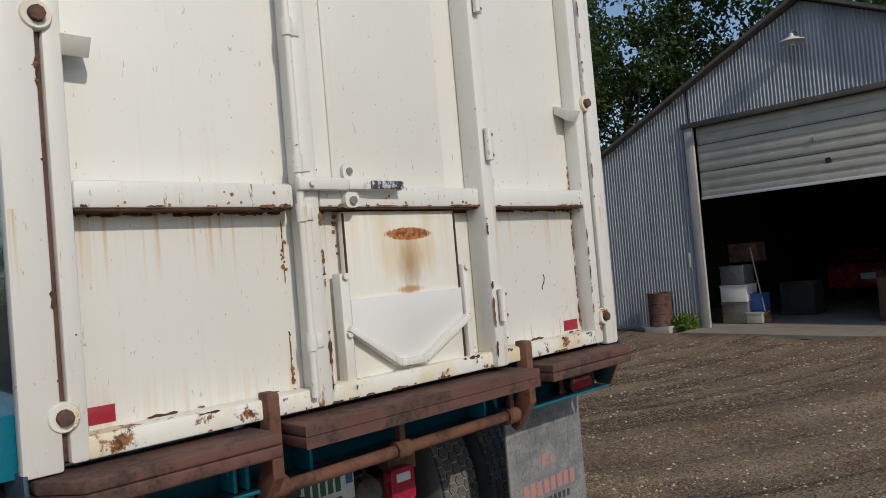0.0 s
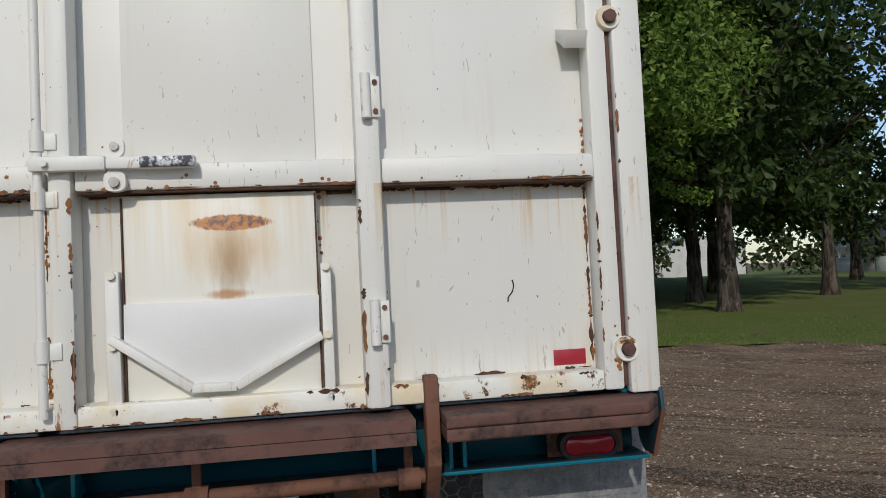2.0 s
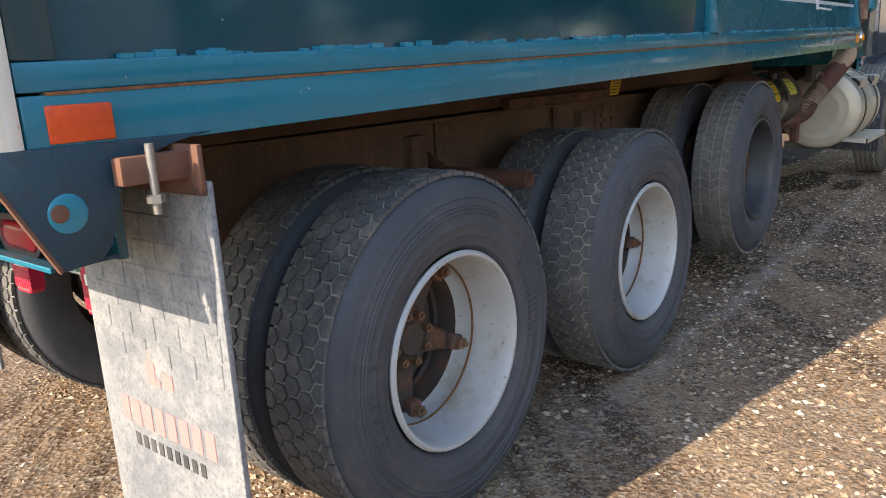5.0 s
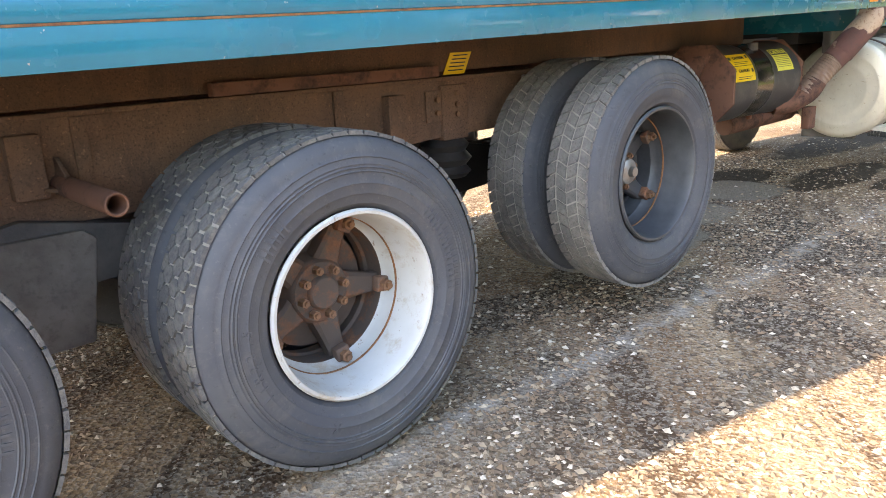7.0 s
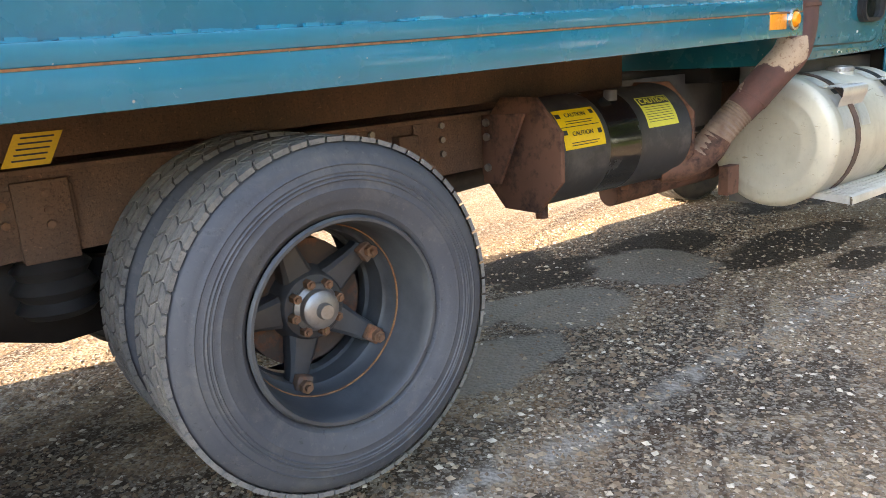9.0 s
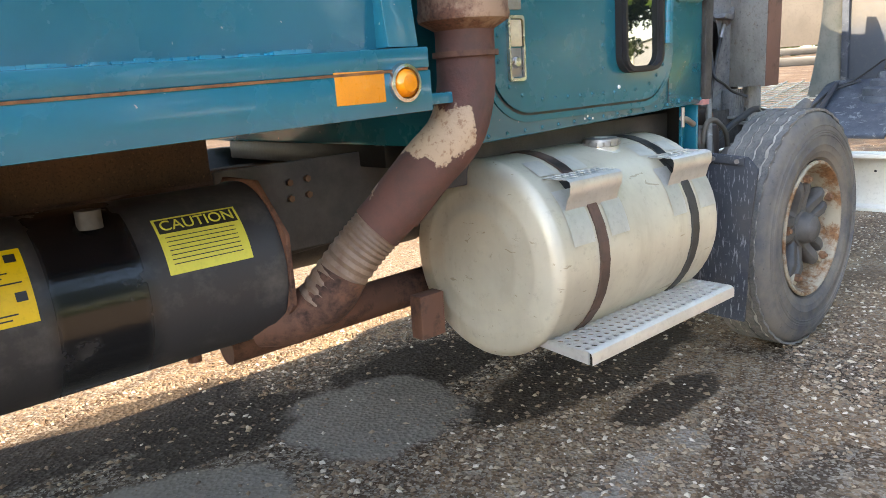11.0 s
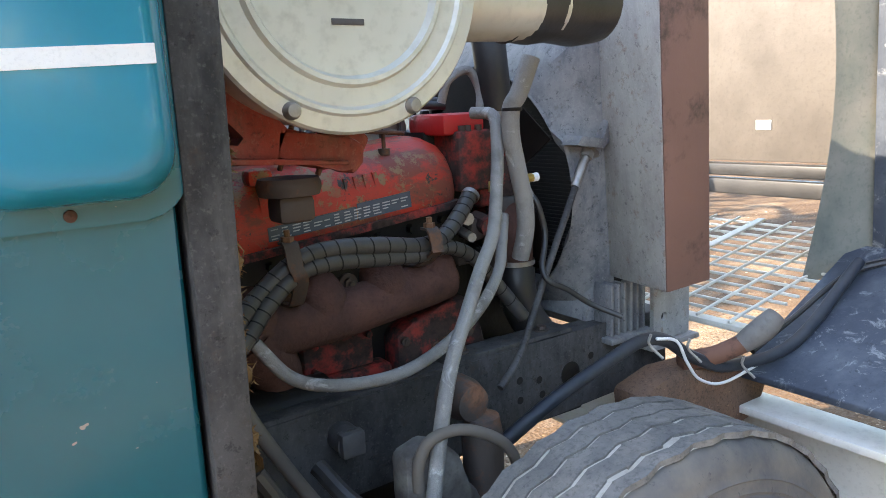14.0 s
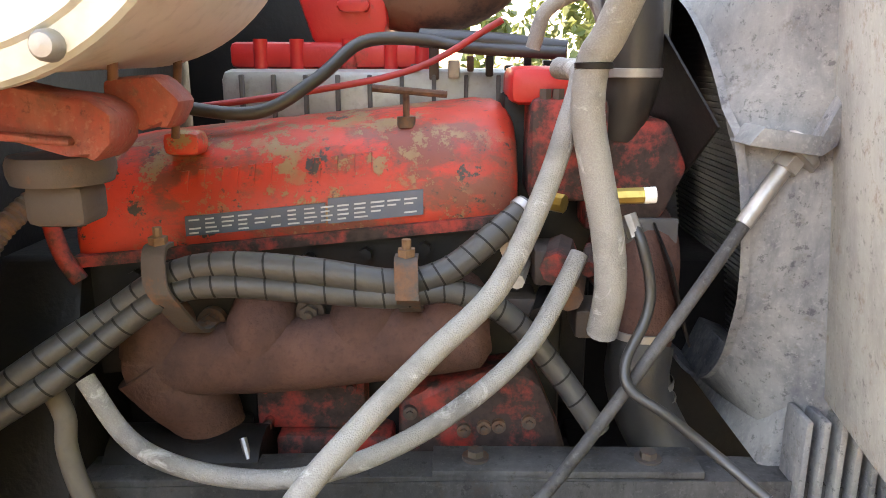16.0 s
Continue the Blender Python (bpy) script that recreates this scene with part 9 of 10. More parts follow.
# ---- surroundings: materials ----
def leaf_material(name, a, b, c):
    m = Mat(name, a, 0.55, 0, 0.35)
    rnd = m.t.nodes.new("ShaderNodeNewGeometry").outputs["Random Per Island"]
    m.over(m.ramp(rnd, 0.15, 0.6), b)
    m.over(m.ramp(rnd, 0.75, 0.95), c)
    tr = m.t.nodes.new("ShaderNodeBsdfTranslucent")
    m.t.links.new(m.col, tr.inputs["Color"])
    mix = m.t.nodes.new("ShaderNodeMixShader")
    mix.inputs[0].default_value = 0.36
    m.t.links.new(m.b.outputs[0], mix.inputs[1])
    m.t.links.new(tr.outputs[0], mix.inputs[2])
    m.t.links.new(mix.outputs[0], m.t.nodes["Material Output"].inputs["Surface"])
    return m.m


M["leaf"] = leaf_material("broad_leaves", (0.095, 0.17, 0.024), (0.155, 0.24, 0.038), (0.24, 0.31, 0.06))
M["leaf_dark"] = leaf_material("cottonwood_leaves", (0.03, 0.06, 0.014), (0.05, 0.085, 0.018), (0.09, 0.12, 0.03))
M["leaf_far"] = leaf_material("distant_foliage", (0.05, 0.075, 0.022), (0.075, 0.10, 0.03), (0.10, 0.12, 0.045))


def bark_material(name, a, b):
    m = Mat(name, a, 0.95, 0, 0.2)
    ridge = m.noise(7, 6, 0.65, (1, 1, 0.16), 0.6)
    m.over(m.ramp(ridge, 0.42, 0.62), b)
    m.over(m.op('MULTIPLY', m.ramp(m.noise(1.2), 0.5, 0.7), 0.5), tuple(x * 0.6 for x in a))
    m.bump(ridge, 1.0, 0.08)
    return m.m


M["bark"] = bark_material("furrowed_bark", (0.034, 0.027, 0.021), (0.145, 0.12, 0.095))
M["bark_pale"] = bark_material("pale_bark", (0.13, 0.105, 0.082), (0.25, 0.21, 0.17))


def corrugated_material():
    m = Mat("galvanised_sheet", (0.40, 0.41, 0.43), 0.5, 0.45)
    m.over(m.ramp(m.noise(1.1, 5, 0.6, (3, 3, 0.4)), 0.42, 0.68), (0.30, 0.31, 0.33))
    m.over(m.op('MULTIPLY', m.ramp(m.noise(3.0, 6, 0.7, (4, 4, 0.5)), 0.55, 0.75), 0.6), (0.50, 0.50, 0.50))
    m.bump(m.noise(14, 3), 0.1, 0.004)
    return m.m


M["corrugated"] = corrugated_material()
M["old_wood"] = plain("weathered_white_wood", (0.50, 0.48, 0.45), (0.34, 0.31, 0.28), 6, 0.8, 0, 50, 0.3, stretch=(1, 1, 0.2))
M["door_paint"] = plain("cream_door_paint", (0.56, 0.53, 0.45), (0.47, 0.44, 0.37), 3, 0.55, 0, 40, 0.1)
M["fascia"] = plain("weathered_fascia", (0.16, 0.14, 0.12), (0.09, 0.08, 0.07), 5, 0.85)
M["concrete"] = plain("old_concrete", (0.34, 0.29, 0.23), (0.26, 0.22, 0.17), 2, 0.9, 0, 30, 0.3)
# near-black brown holds the shade inside the barn
M["barn_dark"] = plain("shaded_barn_interior", (0.05, 0.045, 0.04), (0.03, 0.027, 0.024), 3, 0.9)
M["car_red"] = gloss_paint("red_car_paint", (0.33, 0.012, 0.012), 0.1)
M["pickup_white"] = gloss_paint("white_car_paint", (0.76, 0.76, 0.75), 0.05)


def siding_material(name, c, pitch):
    m = Mat(name, c, 0.7)
    z = m.axis(2)
    saw = m.op('FRACT', m.op('MULTIPLY', z, 1 / pitch))
    m.over(m.ramp(m.noise(0.8, 5), 0.45, 0.7), tuple(x * 0.86 for x in c))
    m.over(m.op('MULTIPLY', m.ramp(saw, 0.86, 0.98), 0.5), tuple(x * 0.45 for x in c))
    m.bump(saw, 0.6, 0.02)
    return m.m


M["siding"] = siding_material("white_lap_siding", (0.66, 0.66, 0.63), 0.18)
M["trailer_skin"] = siding_material("white_trailer_siding", (0.74, 0.75, 0.77), 0.14)
M["shingle"] = plain("grey_shingles", (0.17, 0.175, 0.18), (0.24, 0.245, 0.25), 2, 0.9, 0, 8, 0.5)


# ---- trees ----
def leaves(name, clumps, size, material, parent, seed, label):
    """Crown of single leaves. clumps: (x, y, z, radius, count)."""
    r = np.random.RandomState(seed)
    vs = []
    for cx, cy, cz, rad, cnt in clumps:
        d = r.normal(size=(cnt, 3))
        d /= np.linalg.norm(d, axis=1)[:, None]
        p = np.array((cx, cy, cz)) + d * (rad * r.uniform(0.35, 1.0, cnt) ** 0.6)[:, None] * np.array((1, 1, 0.8))
        a = r.normal(size=(cnt, 3))
        a[:, 2] -= 0.35
        a /= np.linalg.norm(a, axis=1)[:, None]
        b = np.cross(a, r.normal(size=(cnt, 3)))
        b /= np.linalg.norm(b, axis=1)[:, None]
        s = size * r.uniform(0.6, 1.3, cnt)[:, None]
        up = np.cross(a, b) * s * 0.18
        vs.append(np.stack([p, p + a * s * 0.5 + b * s * 0.33 + up, p + a * s * 1.05, p + a * s * 0.5 - b * s * 0.33 + up], 1))
    v = np.concatenate(vs).reshape(-1, 3)
    n = len(v) // 4
    i = np.arange(n) * 4
    f = np.concatenate([np.stack([i, i + 1, i + 2], 1), np.stack([i, i + 2, i + 3], 1)])
    me = bpy.data.meshes.new(name)
    me.from_pydata(v.tolist(), [], f.tolist())
    me.materials.append(material)
    ob = new(name, me)
    if parent is not None:
        ob.parent = parent
        ob.matrix_parent_inverse = parent.matrix_basis.inverted()
    return tagged(ob, label)


def trunk_bm(bm, base, pts, r0, r1, flare=1.5, seg=20):
    def rad(t):
        return (r0 + (r1 - r0) * t) * (1 + (flare - 1) * max(0, 1 - t * 6) ** 2)
    tube(bm, [base] + pts, rad, seg, 8)
    for v in bm.verts:
        v.co += Vector((noise.noise(v.co * 1.7), noise.noise(v.co * 1.7 + Vector((9, 0, 0))), 0)) * r0 * 0.16
    return bm


def tree(name, at, height, r0, crown_r, crown_z, n_clumps, per, size, leaf, bark, seed, label, lean=(0, 0), low=0.0, category="tree"):
    x, y = at
    z0 = rise(x, y)
    t = thing(name, (x, y, z0), label, category)
    rr = random.Random(seed)
    bm = B()
    top = (x + lean[0] * height, y + lean[1] * height, z0 + height * 0.75)
    trunk_bm(bm, (x, y, z0 - 0.15), [(x + lean[0] * height * 0.3, y + lean[1] * height * 0.3, z0 + height * 0.25), (x + lean[0] * height * 0.6, y + lean[1] * height * 0.6, z0 + height * 0.5), top], r0, r0 * 0.25)
    part("trunk", bm, M[bark], t)
    clumps = []
    for k in range(n_clumps):
        a = rr.uniform(0, 6.283)
        q = crown_r * math.sqrt(rr.uniform(0.03, 1))
        h = rr.uniform(-1, 1)
        cz = z0 + crown_z + h * (height - crown_z) * (1 - 0.35 * (q / crown_r) ** 2) * 0.95
        c = Vector((x + lean[0] * height * 0.6 + q * math.cos(a), y + lean[1] * height * 0.6 + q * math.sin(a), max(cz, z0 + low)))
        clumps.append((c.x, c.y, c.z, rr.uniform(0.5, 1.15) * crown_r * 0.24, per))
        if k < 12:
            s = Vector((x + lean[0] * height * 0.4, y + lean[1] * height * 0.4, z0 + height * rr.uniform(0.28, 0.55)))
            mid = (s + c) / 2 + Vector((0, 0, 0.5))
            part("branch", tube(B(), [s, mid, c], lambda u: r0 * 0.3 * (1 - u * 0.85), 8, 5), M[bark], t)
    leaves("crown", clumps, size, M[leaf], t, seed, "leafy green crown")
    return t


tree("maple_tree", (17.4, -4.88), 13.5, 0.36, 4.8, 8.4, 170, 220, 0.18, "leaf", "bark_pale", 3, "leafy maple tree with low sunlit branches over the lawn", (-0.01, -0.06), 5.6)
tree("yard_tree", (21, -35), 18, 0.4, 6.5, 9.5, 150, 150, 0.3, "leaf_dark", "bark", 95, "tall dark tree behind the barn", (0, 0), 2.5)
tree("yard_tree", (13, -38), 19, 0.4, 6.5, 11, 130, 150, 0.3, "leaf_dark", "bark", 96, "tall dark tree behind the barn", (0, 0), 4)
tree("yard_tree", (8.6, 7.2), 12.0, 0.3, 4.4, 8.0, 60, 120, 0.22, "leaf", "bark_pale", 91, "green tree on the far side of the truck", (0, 0), 4.2)
tree("maple_tree", (22.4, -7.38), 13.0, 0.36, 5.6, 8.5, 95, 150, 0.24, "leaf_dark", "bark_pale", 4, "maple tree standing in a close clump", (0.0, -0.02), 3.5)
tree("maple_tree", (24.3, -8.6), 14.0, 0.38, 5.6, 9.0, 95, 150, 0.24, "leaf_dark", "bark_pale", 5, "leaning maple tree in a close clump", (0.02, -0.16), 3.0)
k = 130
for x, y, h, cr, low in ((34, -4.4, 15, 4.6, 3.4), (36, -8.2, 14, 4.6, 1.2), (32, -9.5, 14, 4.4, 1.2), (40, -13, 14, 5.0, 1.0), (45, -7.4, 14, 4.6, 1.6)):
    tree("shade_tree", (x, y), h, 0.36, cr, h * 0.52, 120, 120, 0.34, "leaf_dark", "bark", k, "dark spreading tree that shades the grove", (0, 0), low)
    k += 1
k = 30
for x, y, h, cr in ((50, -5.4, 13, 4.5), (53, -8.2, 13, 5), (60, -7.5, 14, 5), (64, -12, 14, 5.5), (48, -12.5, 13, 5), (20.5, -12.0, 13, 5.2), (27.5, -14.5, 14, 5.5), (31, -8.2, 13, 5), (27, -20.5, 12, 4.5), (36, -12, 14, 6), (34, -19, 14, 5.5), (44, -10, 14, 6), (43, -18, 15, 6.5), (46, -27, 15, 7), (40, -32, 14, 6)):
    tree("shade_tree", (x, y), h, 0.33, cr, h * 0.6, 70, 120, 0.34, "leaf_dark", "bark", k, "dark shade tree in the grove behind the lawn", (0, 0), 4.2 if x > 46 else 2.2)
    k += 1
# overhanging low sprays of the nearest maple
rr = random.Random(77)
sprays = []
TUFTS = [(-5.2, 2.8), (-6.0, 3.1), (-4.0, 3.5), (-3.9, 4.2), (-5.0, 4.0), (-1.7, 3.9), (-2.2, 5.8), (-2.9, 6.2), (-1.2, 5.7), (-5.4, 6.1), (-6.0, 5.6), (-3.7, 5.0), (-6.3, 3.7), (-1.1, 2.9), (-7.6, 4.4), (-8.5, 3.6)]
TUFTS += [(rr.uniform(-10.5, -1.2), rr.uniform(4.8, 8.6)) for _ in range(34)]
for yy, zz in TUFTS:
    xx = 16.4 + rr.uniform(-0.5, 0.4)
    dy = rr.choice((-1, 1)) * rr.uniform(0.12, 0.26)
    for k in range(rr.randint(4, 6)):
        sprays.append((xx + rr.uniform(-0.25, 0.25), yy + dy * (k - 2) + rr.uniform(-0.08, 0.08), zz - 0.09 * k + 0.2 + rr.uniform(-0.08, 0.08), rr.uniform(0.18, 0.36), 40))
tagged(leaves("low_branches", sprays, 0.15, M["leaf"], None, 78, ""), "sunlit low sprays of maple leaves", "foliage", kind="stuff")

# the great cottonwood
ct = thing("cottonwood_tree", (22.0, -25.6, 0), "huge old cottonwood with a thick furrowed forked trunk", "tree")
bm = trunk_bm(B(), (22.0, -25.6, -0.3), [(22.0, -25.6, 1.6), (22.0, -25.7, 3.6), (22.0, -25.9, 5.6)], 1.15, 1.0, 1.4, 36)
for v in bm.verts:
    v.co.y = -25.55 + (v.co.y + 25.55) * (1.9 - 0.08 * v.co.z)
part("trunk", bm, M["bark"], ct)
for pts, r0, r1 in (([(22.1, -25.5, 4.4), (22.3, -24.7, 6.6), (22.6, -23.9, 9.2), (23.0, -23.2, 12.5), (23.4, -22.8, 16)], 0.74, 0.3),
                    ([(22.0, -26.0, 4.6), (22.1, -26.2, 7.5), (22.2, -26.0, 10.5), (22.0, -26.4, 15)], 0.66, 0.28),
                    ([(21.8, -26.1, 4.8), (21.2, -27.4, 7.0), (20.4, -28.8, 9.5), (19.6, -30.4, 13.5)], 0.6, 0.25),
                    ([(22.6, -24.0, 8.6), (22.6, -22.4, 10.0), (22.3, -20.6, 11.8), (22.0, -19, 13.8)], 0.4, 0.12),
                    ([(21.2, -27.4, 7.0), (20.2, -28.4, 8.0), (19.2, -29.0, 8.2)], 0.16, 0.04)):
    bm = B()
    tube(bm, pts, lambda u: r0 + (r1 - r0) * u, 22, 7)
    for v in bm.verts:
        v.co += Vector((noise.noise(v.co * 1.6), noise.noise(v.co * 1.6 + Vector((5, 0, 0))), 0)) * 0.12
    part("limb", bm, M["bark"], ct)
cl = []
for _ in range(150):
    a, q = rr.uniform(0, 6.283), 11 * math.sqrt(rr.random())
    cl.append((22 + q * math.cos(a), -25.5 + q * math.sin(a), rr.uniform(9.5, 21) - 0.18 * max(0, q - 7) ** 1.6 + (-4.5 if q > 8 and rr.random() < 0.5 else 0), rr.uniform(0.7, 1.6), 120))
leaves("crown", cl, 0.27, M["leaf_dark"], ct, 5, "broad hanging crown")

# far woods: one mass of foliage that closes the view
def woods(name, rows, seed, size, per, label, fill=7):
    r = random.Random(seed)
    cl = []
    for x0, y0, x1, y1, n, hmin, hmax in rows:
        for i in range(n):
            u = (i + r.uniform(-0.4, 0.4)) / n
            x, y = x0 + (x1 - x0) * u, y0 + (y1 - y0) * u
            h = r.uniform(hmin, hmax)
            z = rise(x, y)
            for _ in range(fill):
                q = r.random()
                cl.append((x + r.uniform(-2.2, 2.2), y + r.uniform(-2.2, 2.2), z + 0.6 + q * h, (1.0 - 0.55 * q) * r.uniform(1.3, 2.6), per))
    ob = leaves(name, cl, size, M["leaf_far"], None, seed, "")
    return tagged(ob, label, "woods", kind="stuff")


woods("far_woods", [(98, 40, 100, -6, 22, 7, 11), (70, -16, 85, -40, 14, 8, 13), (68, -40, 66, -88, 18, 11, 15), (80, -60, 60, -105, 16, 8, 12), (40, -62, 20, -78, 10, 8, 13), (62, -96, 10, -100, 16, 8, 14)], 11, 0.75, 60, "distant mixed woods behind the yard")
woods("cedar_row", [(90, 14, 91, -8.5, 20, 10, 14), (93, 12, 93, -10, 14, 11, 15), (92, -9, 82, -34, 16, 11, 15)], 15, 0.5, 120, "tall cedars and trees that close the lawn", 11)
woods("hedge", [(-20, 34, 60, 30, 26, 5, 10), (-14, 44, 60, 40, 20, 8, 14)], 12, 0.6, 50, "green hedge and trees along the far side of the yard")
woods("shelter_belt", [(-45, -30, -20, -70, 14, 6, 12), (-60, -10, -50, 30, 10, 6, 10)], 13, 0.9, 40, "trees along the yard's back edge")
# leaves lying on the lawn
spots = []
while len(spots) < 900:
    x, y = rg.uniform(8, 30), rg.uniform(-16, 1.5)
    if x > lawn_edge(y) - 0.6:
        spots.append((x, y, rg.uniform(0.03, 0.07)))


def fallen(x, y, s):
    a = rg.uniform(0, 6.28)
    z = rise(x, y) + 0.045
    return [(x + s * math.cos(a + b) * k, y + s * math.sin(a + b) * k, z + rg.uniform(0, 0.02)) for b, k in ((0, 1), (1.5, 0.6), (3.1, 1), (4.7, 0.6))], [(0, 1, 2, 3)]


M["dry_leaf"] = plain("dry_fallen_leaf", (0.30, 0.22, 0.09), (0.22, 0.14, 0.05), 30, 0.9)
scatter("fallen_leaves", spots, M["dry_leaf"], fallen, "dry yellow-brown fallen leaves on the lawn", "leaves")
blades = []
while len(blades) < 26000:
    x, y = rg.uniform(8.5, 24), rg.uniform(-13, 1.0)
    e = lawn_edge(y)
    if e - 0.25 < x and (x < e + 2.5 or rg.random() < 0.45):
        blades.append((x, y, rg.uniform(0.025, 0.06)))


def blade(x, y, s):
    a = rg.uniform(0, 6.28)
    z = rise(x, y) + 0.02
    w = 0.008
    dx, dy = math.cos(a), math.sin(a)
    lx, ly = rg.uniform(-0.6, 0.6) * s, rg.uniform(-0.6, 0.6) * s
    return [(x - dx * w, y - dy * w, z), (x + dx * w, y + dy * w, z), (x + lx, y + ly, z + s)], [(0, 1, 2)]


scatter("grass", blades, M["leaf"], blade, "short green grass blades of the lawn", "grass")

# ---- barn ----
BY = -11.0
barn = thing("barn", (2.83, -17, 0), "corrugated metal barn with a half-open overhead door", "barn")
bm = B()
pitch = 0.0676
ncol = int(8.86 / pitch * 4)
cols = []
for i in range(ncol + 1):
    x = -1.6 + 8.86 * i / ncol
    wv = 0.011 * math.sin(2 * math.pi * x / pitch)
    top = 5.90 - abs(x - 2.83) * (2.15 / 4.43)
    lo = 4.12 if 0.52 < x < 5.14 else 0.0
    zs = [lo, max(lo + 0.02, min(top - 0.02, lo + 1.3)), max(lo + 0.04, min(top - 0.01, lo + 2.6)), top]
    cols.append([bm.verts.new((x, BY + wv + 0.012 * noise.noise(Vector((x * 1.5, z, 0))), z)) for z in zs])
for a, b in zip(cols, cols[1:]):
    if abs(a[0].co.z - b[0].co.z) > 1:
        continue
    for j in range(3):
        bm.faces.new((a[j], b[j], b[j + 1], a[j + 1]))
part("front_wall", bm, M["corrugated"], barn, "grey corrugated sheet wall")
for x in (-1.6, 7.22):
    bm = B()
    cs = []
    for i in range(int(13 / pitch * 4) + 1):
        y = BY - 13 * i / int(13 / pitch * 4)
        cs.append([bm.verts.new((x + 0.011 * math.sin(2 * math.pi * y / pitch), y, z)) for z in (0, 3.74)])
    for a, b in zip(cs, cs[1:]):
        bm.faces.new((a[0], b[0], b[1], a[1]))
    part("side_wall", bm, M["corrugated"], barn)
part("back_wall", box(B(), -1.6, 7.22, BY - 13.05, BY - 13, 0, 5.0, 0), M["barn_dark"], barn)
for s in (1, -1):
    bm = prism(B(), [(2.83, 5.93), (2.83, 6.0), (2.83 + s * 4.75, 3.74 - 0.09), (2.83 + s * 4.75, 3.74 - 0.16)], 'y', BY - 13.2, BY + 0.22)
    part("roof", bm, M["fascia"], barn, "dark weathered roof edge")
# dark sheets added inside to paint the barn's unlit depth
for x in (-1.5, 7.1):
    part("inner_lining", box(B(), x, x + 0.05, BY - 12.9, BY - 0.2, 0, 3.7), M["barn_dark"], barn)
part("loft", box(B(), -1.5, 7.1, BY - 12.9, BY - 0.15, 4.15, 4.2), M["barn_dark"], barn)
for x0, x1 in ((5.06, 5.24), (0.42, 0.60)):
    bar("door_post", barn, "old_wood", x0, x1, BY - 0.03, BY + 0.045, 0.0, 4.10, 0.006, "weathered white wooden door post")
bar("door_header", barn, "fascia", 0.42, 5.28, BY - 0.03, BY + 0.07, 4.04, 4.14, 0.005)
od = part("overhead_door", box(B(), 0.62, 5.05, BY - 0.14, BY - 0.10, 2.60, 4.04, 0.003), M["door_paint"], barn, "cream overhead door, raised half-way")
for k in range(8):
    z = 2.60 + k * 0.18
    if k % 3 == 0:
        bar("door_rail", od, "fascia", 0.62, 5.05, BY - 0.098, BY - 0.092, z - 0.012, z + 0.008, 0.001)
    bar("door_rib", od, "door_paint", 0.64, 5.03, BY - 0.10, BY - 0.082, z + 0.03, z + 0.15, 0.008)
bar("door_bottom_strip", od, "white", 0.62, 5.05, BY - 0.10, BY - 0.075, 2.585, 2.64, 0.004)
part("door_hole", prism(B(), [(2.58, 2.94), (2.68, 2.93), (2.69, 3.03), (2.60, 3.04)], 'y', BY - 0.081, BY - 0.079), M["black"], od)
part("door_handle", box(B(), 2.83, 2.87, BY - 0.08, BY - 0.05, 3.34, 3.44, 0.006), M["steel"], od)
gl = part("gable_lamp", lathe(B(), [(0.0, 5.28), (0.03, 5.275), (0.05, 5.22), (0.22, 5.14), (0.23, 5.125), (0.2, 5.13), (0.05, 5.19)], 28, 'z', (2.92, BY + 0.30, 0)), M["white"], barn, "white enamel gable lamp")
part("lamp_arm", tube(B(), [(2.92, BY, 5.33), (2.92, BY + 0.2, 5.36), (2.92, BY + 0.30, 5.27)], 0.015, 8), M["steel"], gl)
part("lamp_bulb", lathe(B(), [(0.0, 5.05), (0.04, 5.07), (0.05, 5.11), (0.03, 5.17)], 14, 'z', (2.92, BY + 0.30, 0)), M["white"], gl)
bar("number_patch", barn, "white", 5.35, 5.40, BY + 0.012, BY + 0.022, 1.25, 1.55, 0.002)
slab = tagged(part("concrete_slab", box(B(), -1.5, 7.1, BY - 12.9, BY + 0.05, -0.05, 0.035, 0), M["concrete"], None), "worn concrete barn floor", "floor", kind="structure")
slab2 = tagged(part("door_apron", prism(B(), [(0.1, -10.95), (5.4, -10.95), (5.3, -10.2), (2.5, -9.85), (0.1, -9.9)], 'z', -0.03, 0.03), M["concrete"], None), "worn concrete apron at the barn door", "apron", kind="structure")


brl = thing("oil_drum", (5.93, -10.62, 0), "rusty brown oil drum on a wood block", "drum")
part("shell", lathe(B(), [(0.0, 0.12), (0.235, 0.12), (0.24, 0.13), (0.235, 0.14), (0.235, 0.36), (0.245, 0.37), (0.235, 0.38), (0.235, 0.57), (0.245, 0.58), (0.235, 0.59), (0.235, 0.77), (0.243, 0.785), (0.235, 0.79), (0.22, 0.78), (0.215, 0.65), (0.0, 0.65)], 36, 'z', (5.93, -10.62, 0)), M["rust_red"], brl)
part("block", box(B(), 5.65, 6.2, -10.85, -10.4, -0.02, 0.118, 0.01), M["old_wood"], brl)
wd = []
for _ in range(160):
    wd.append((5.3 + rr.uniform(0, 0.35), -10.8 + rr.uniform(-0.15, 0.2), rr.uniform(0.05, 0.3), rr.uniform(0.04, 0.1), 3))
tagged(leaves("weeds", wd, 0.08, M["leaf"], None, 44, ""), "small green weeds by the barn door", "weeds", kind="stuff")
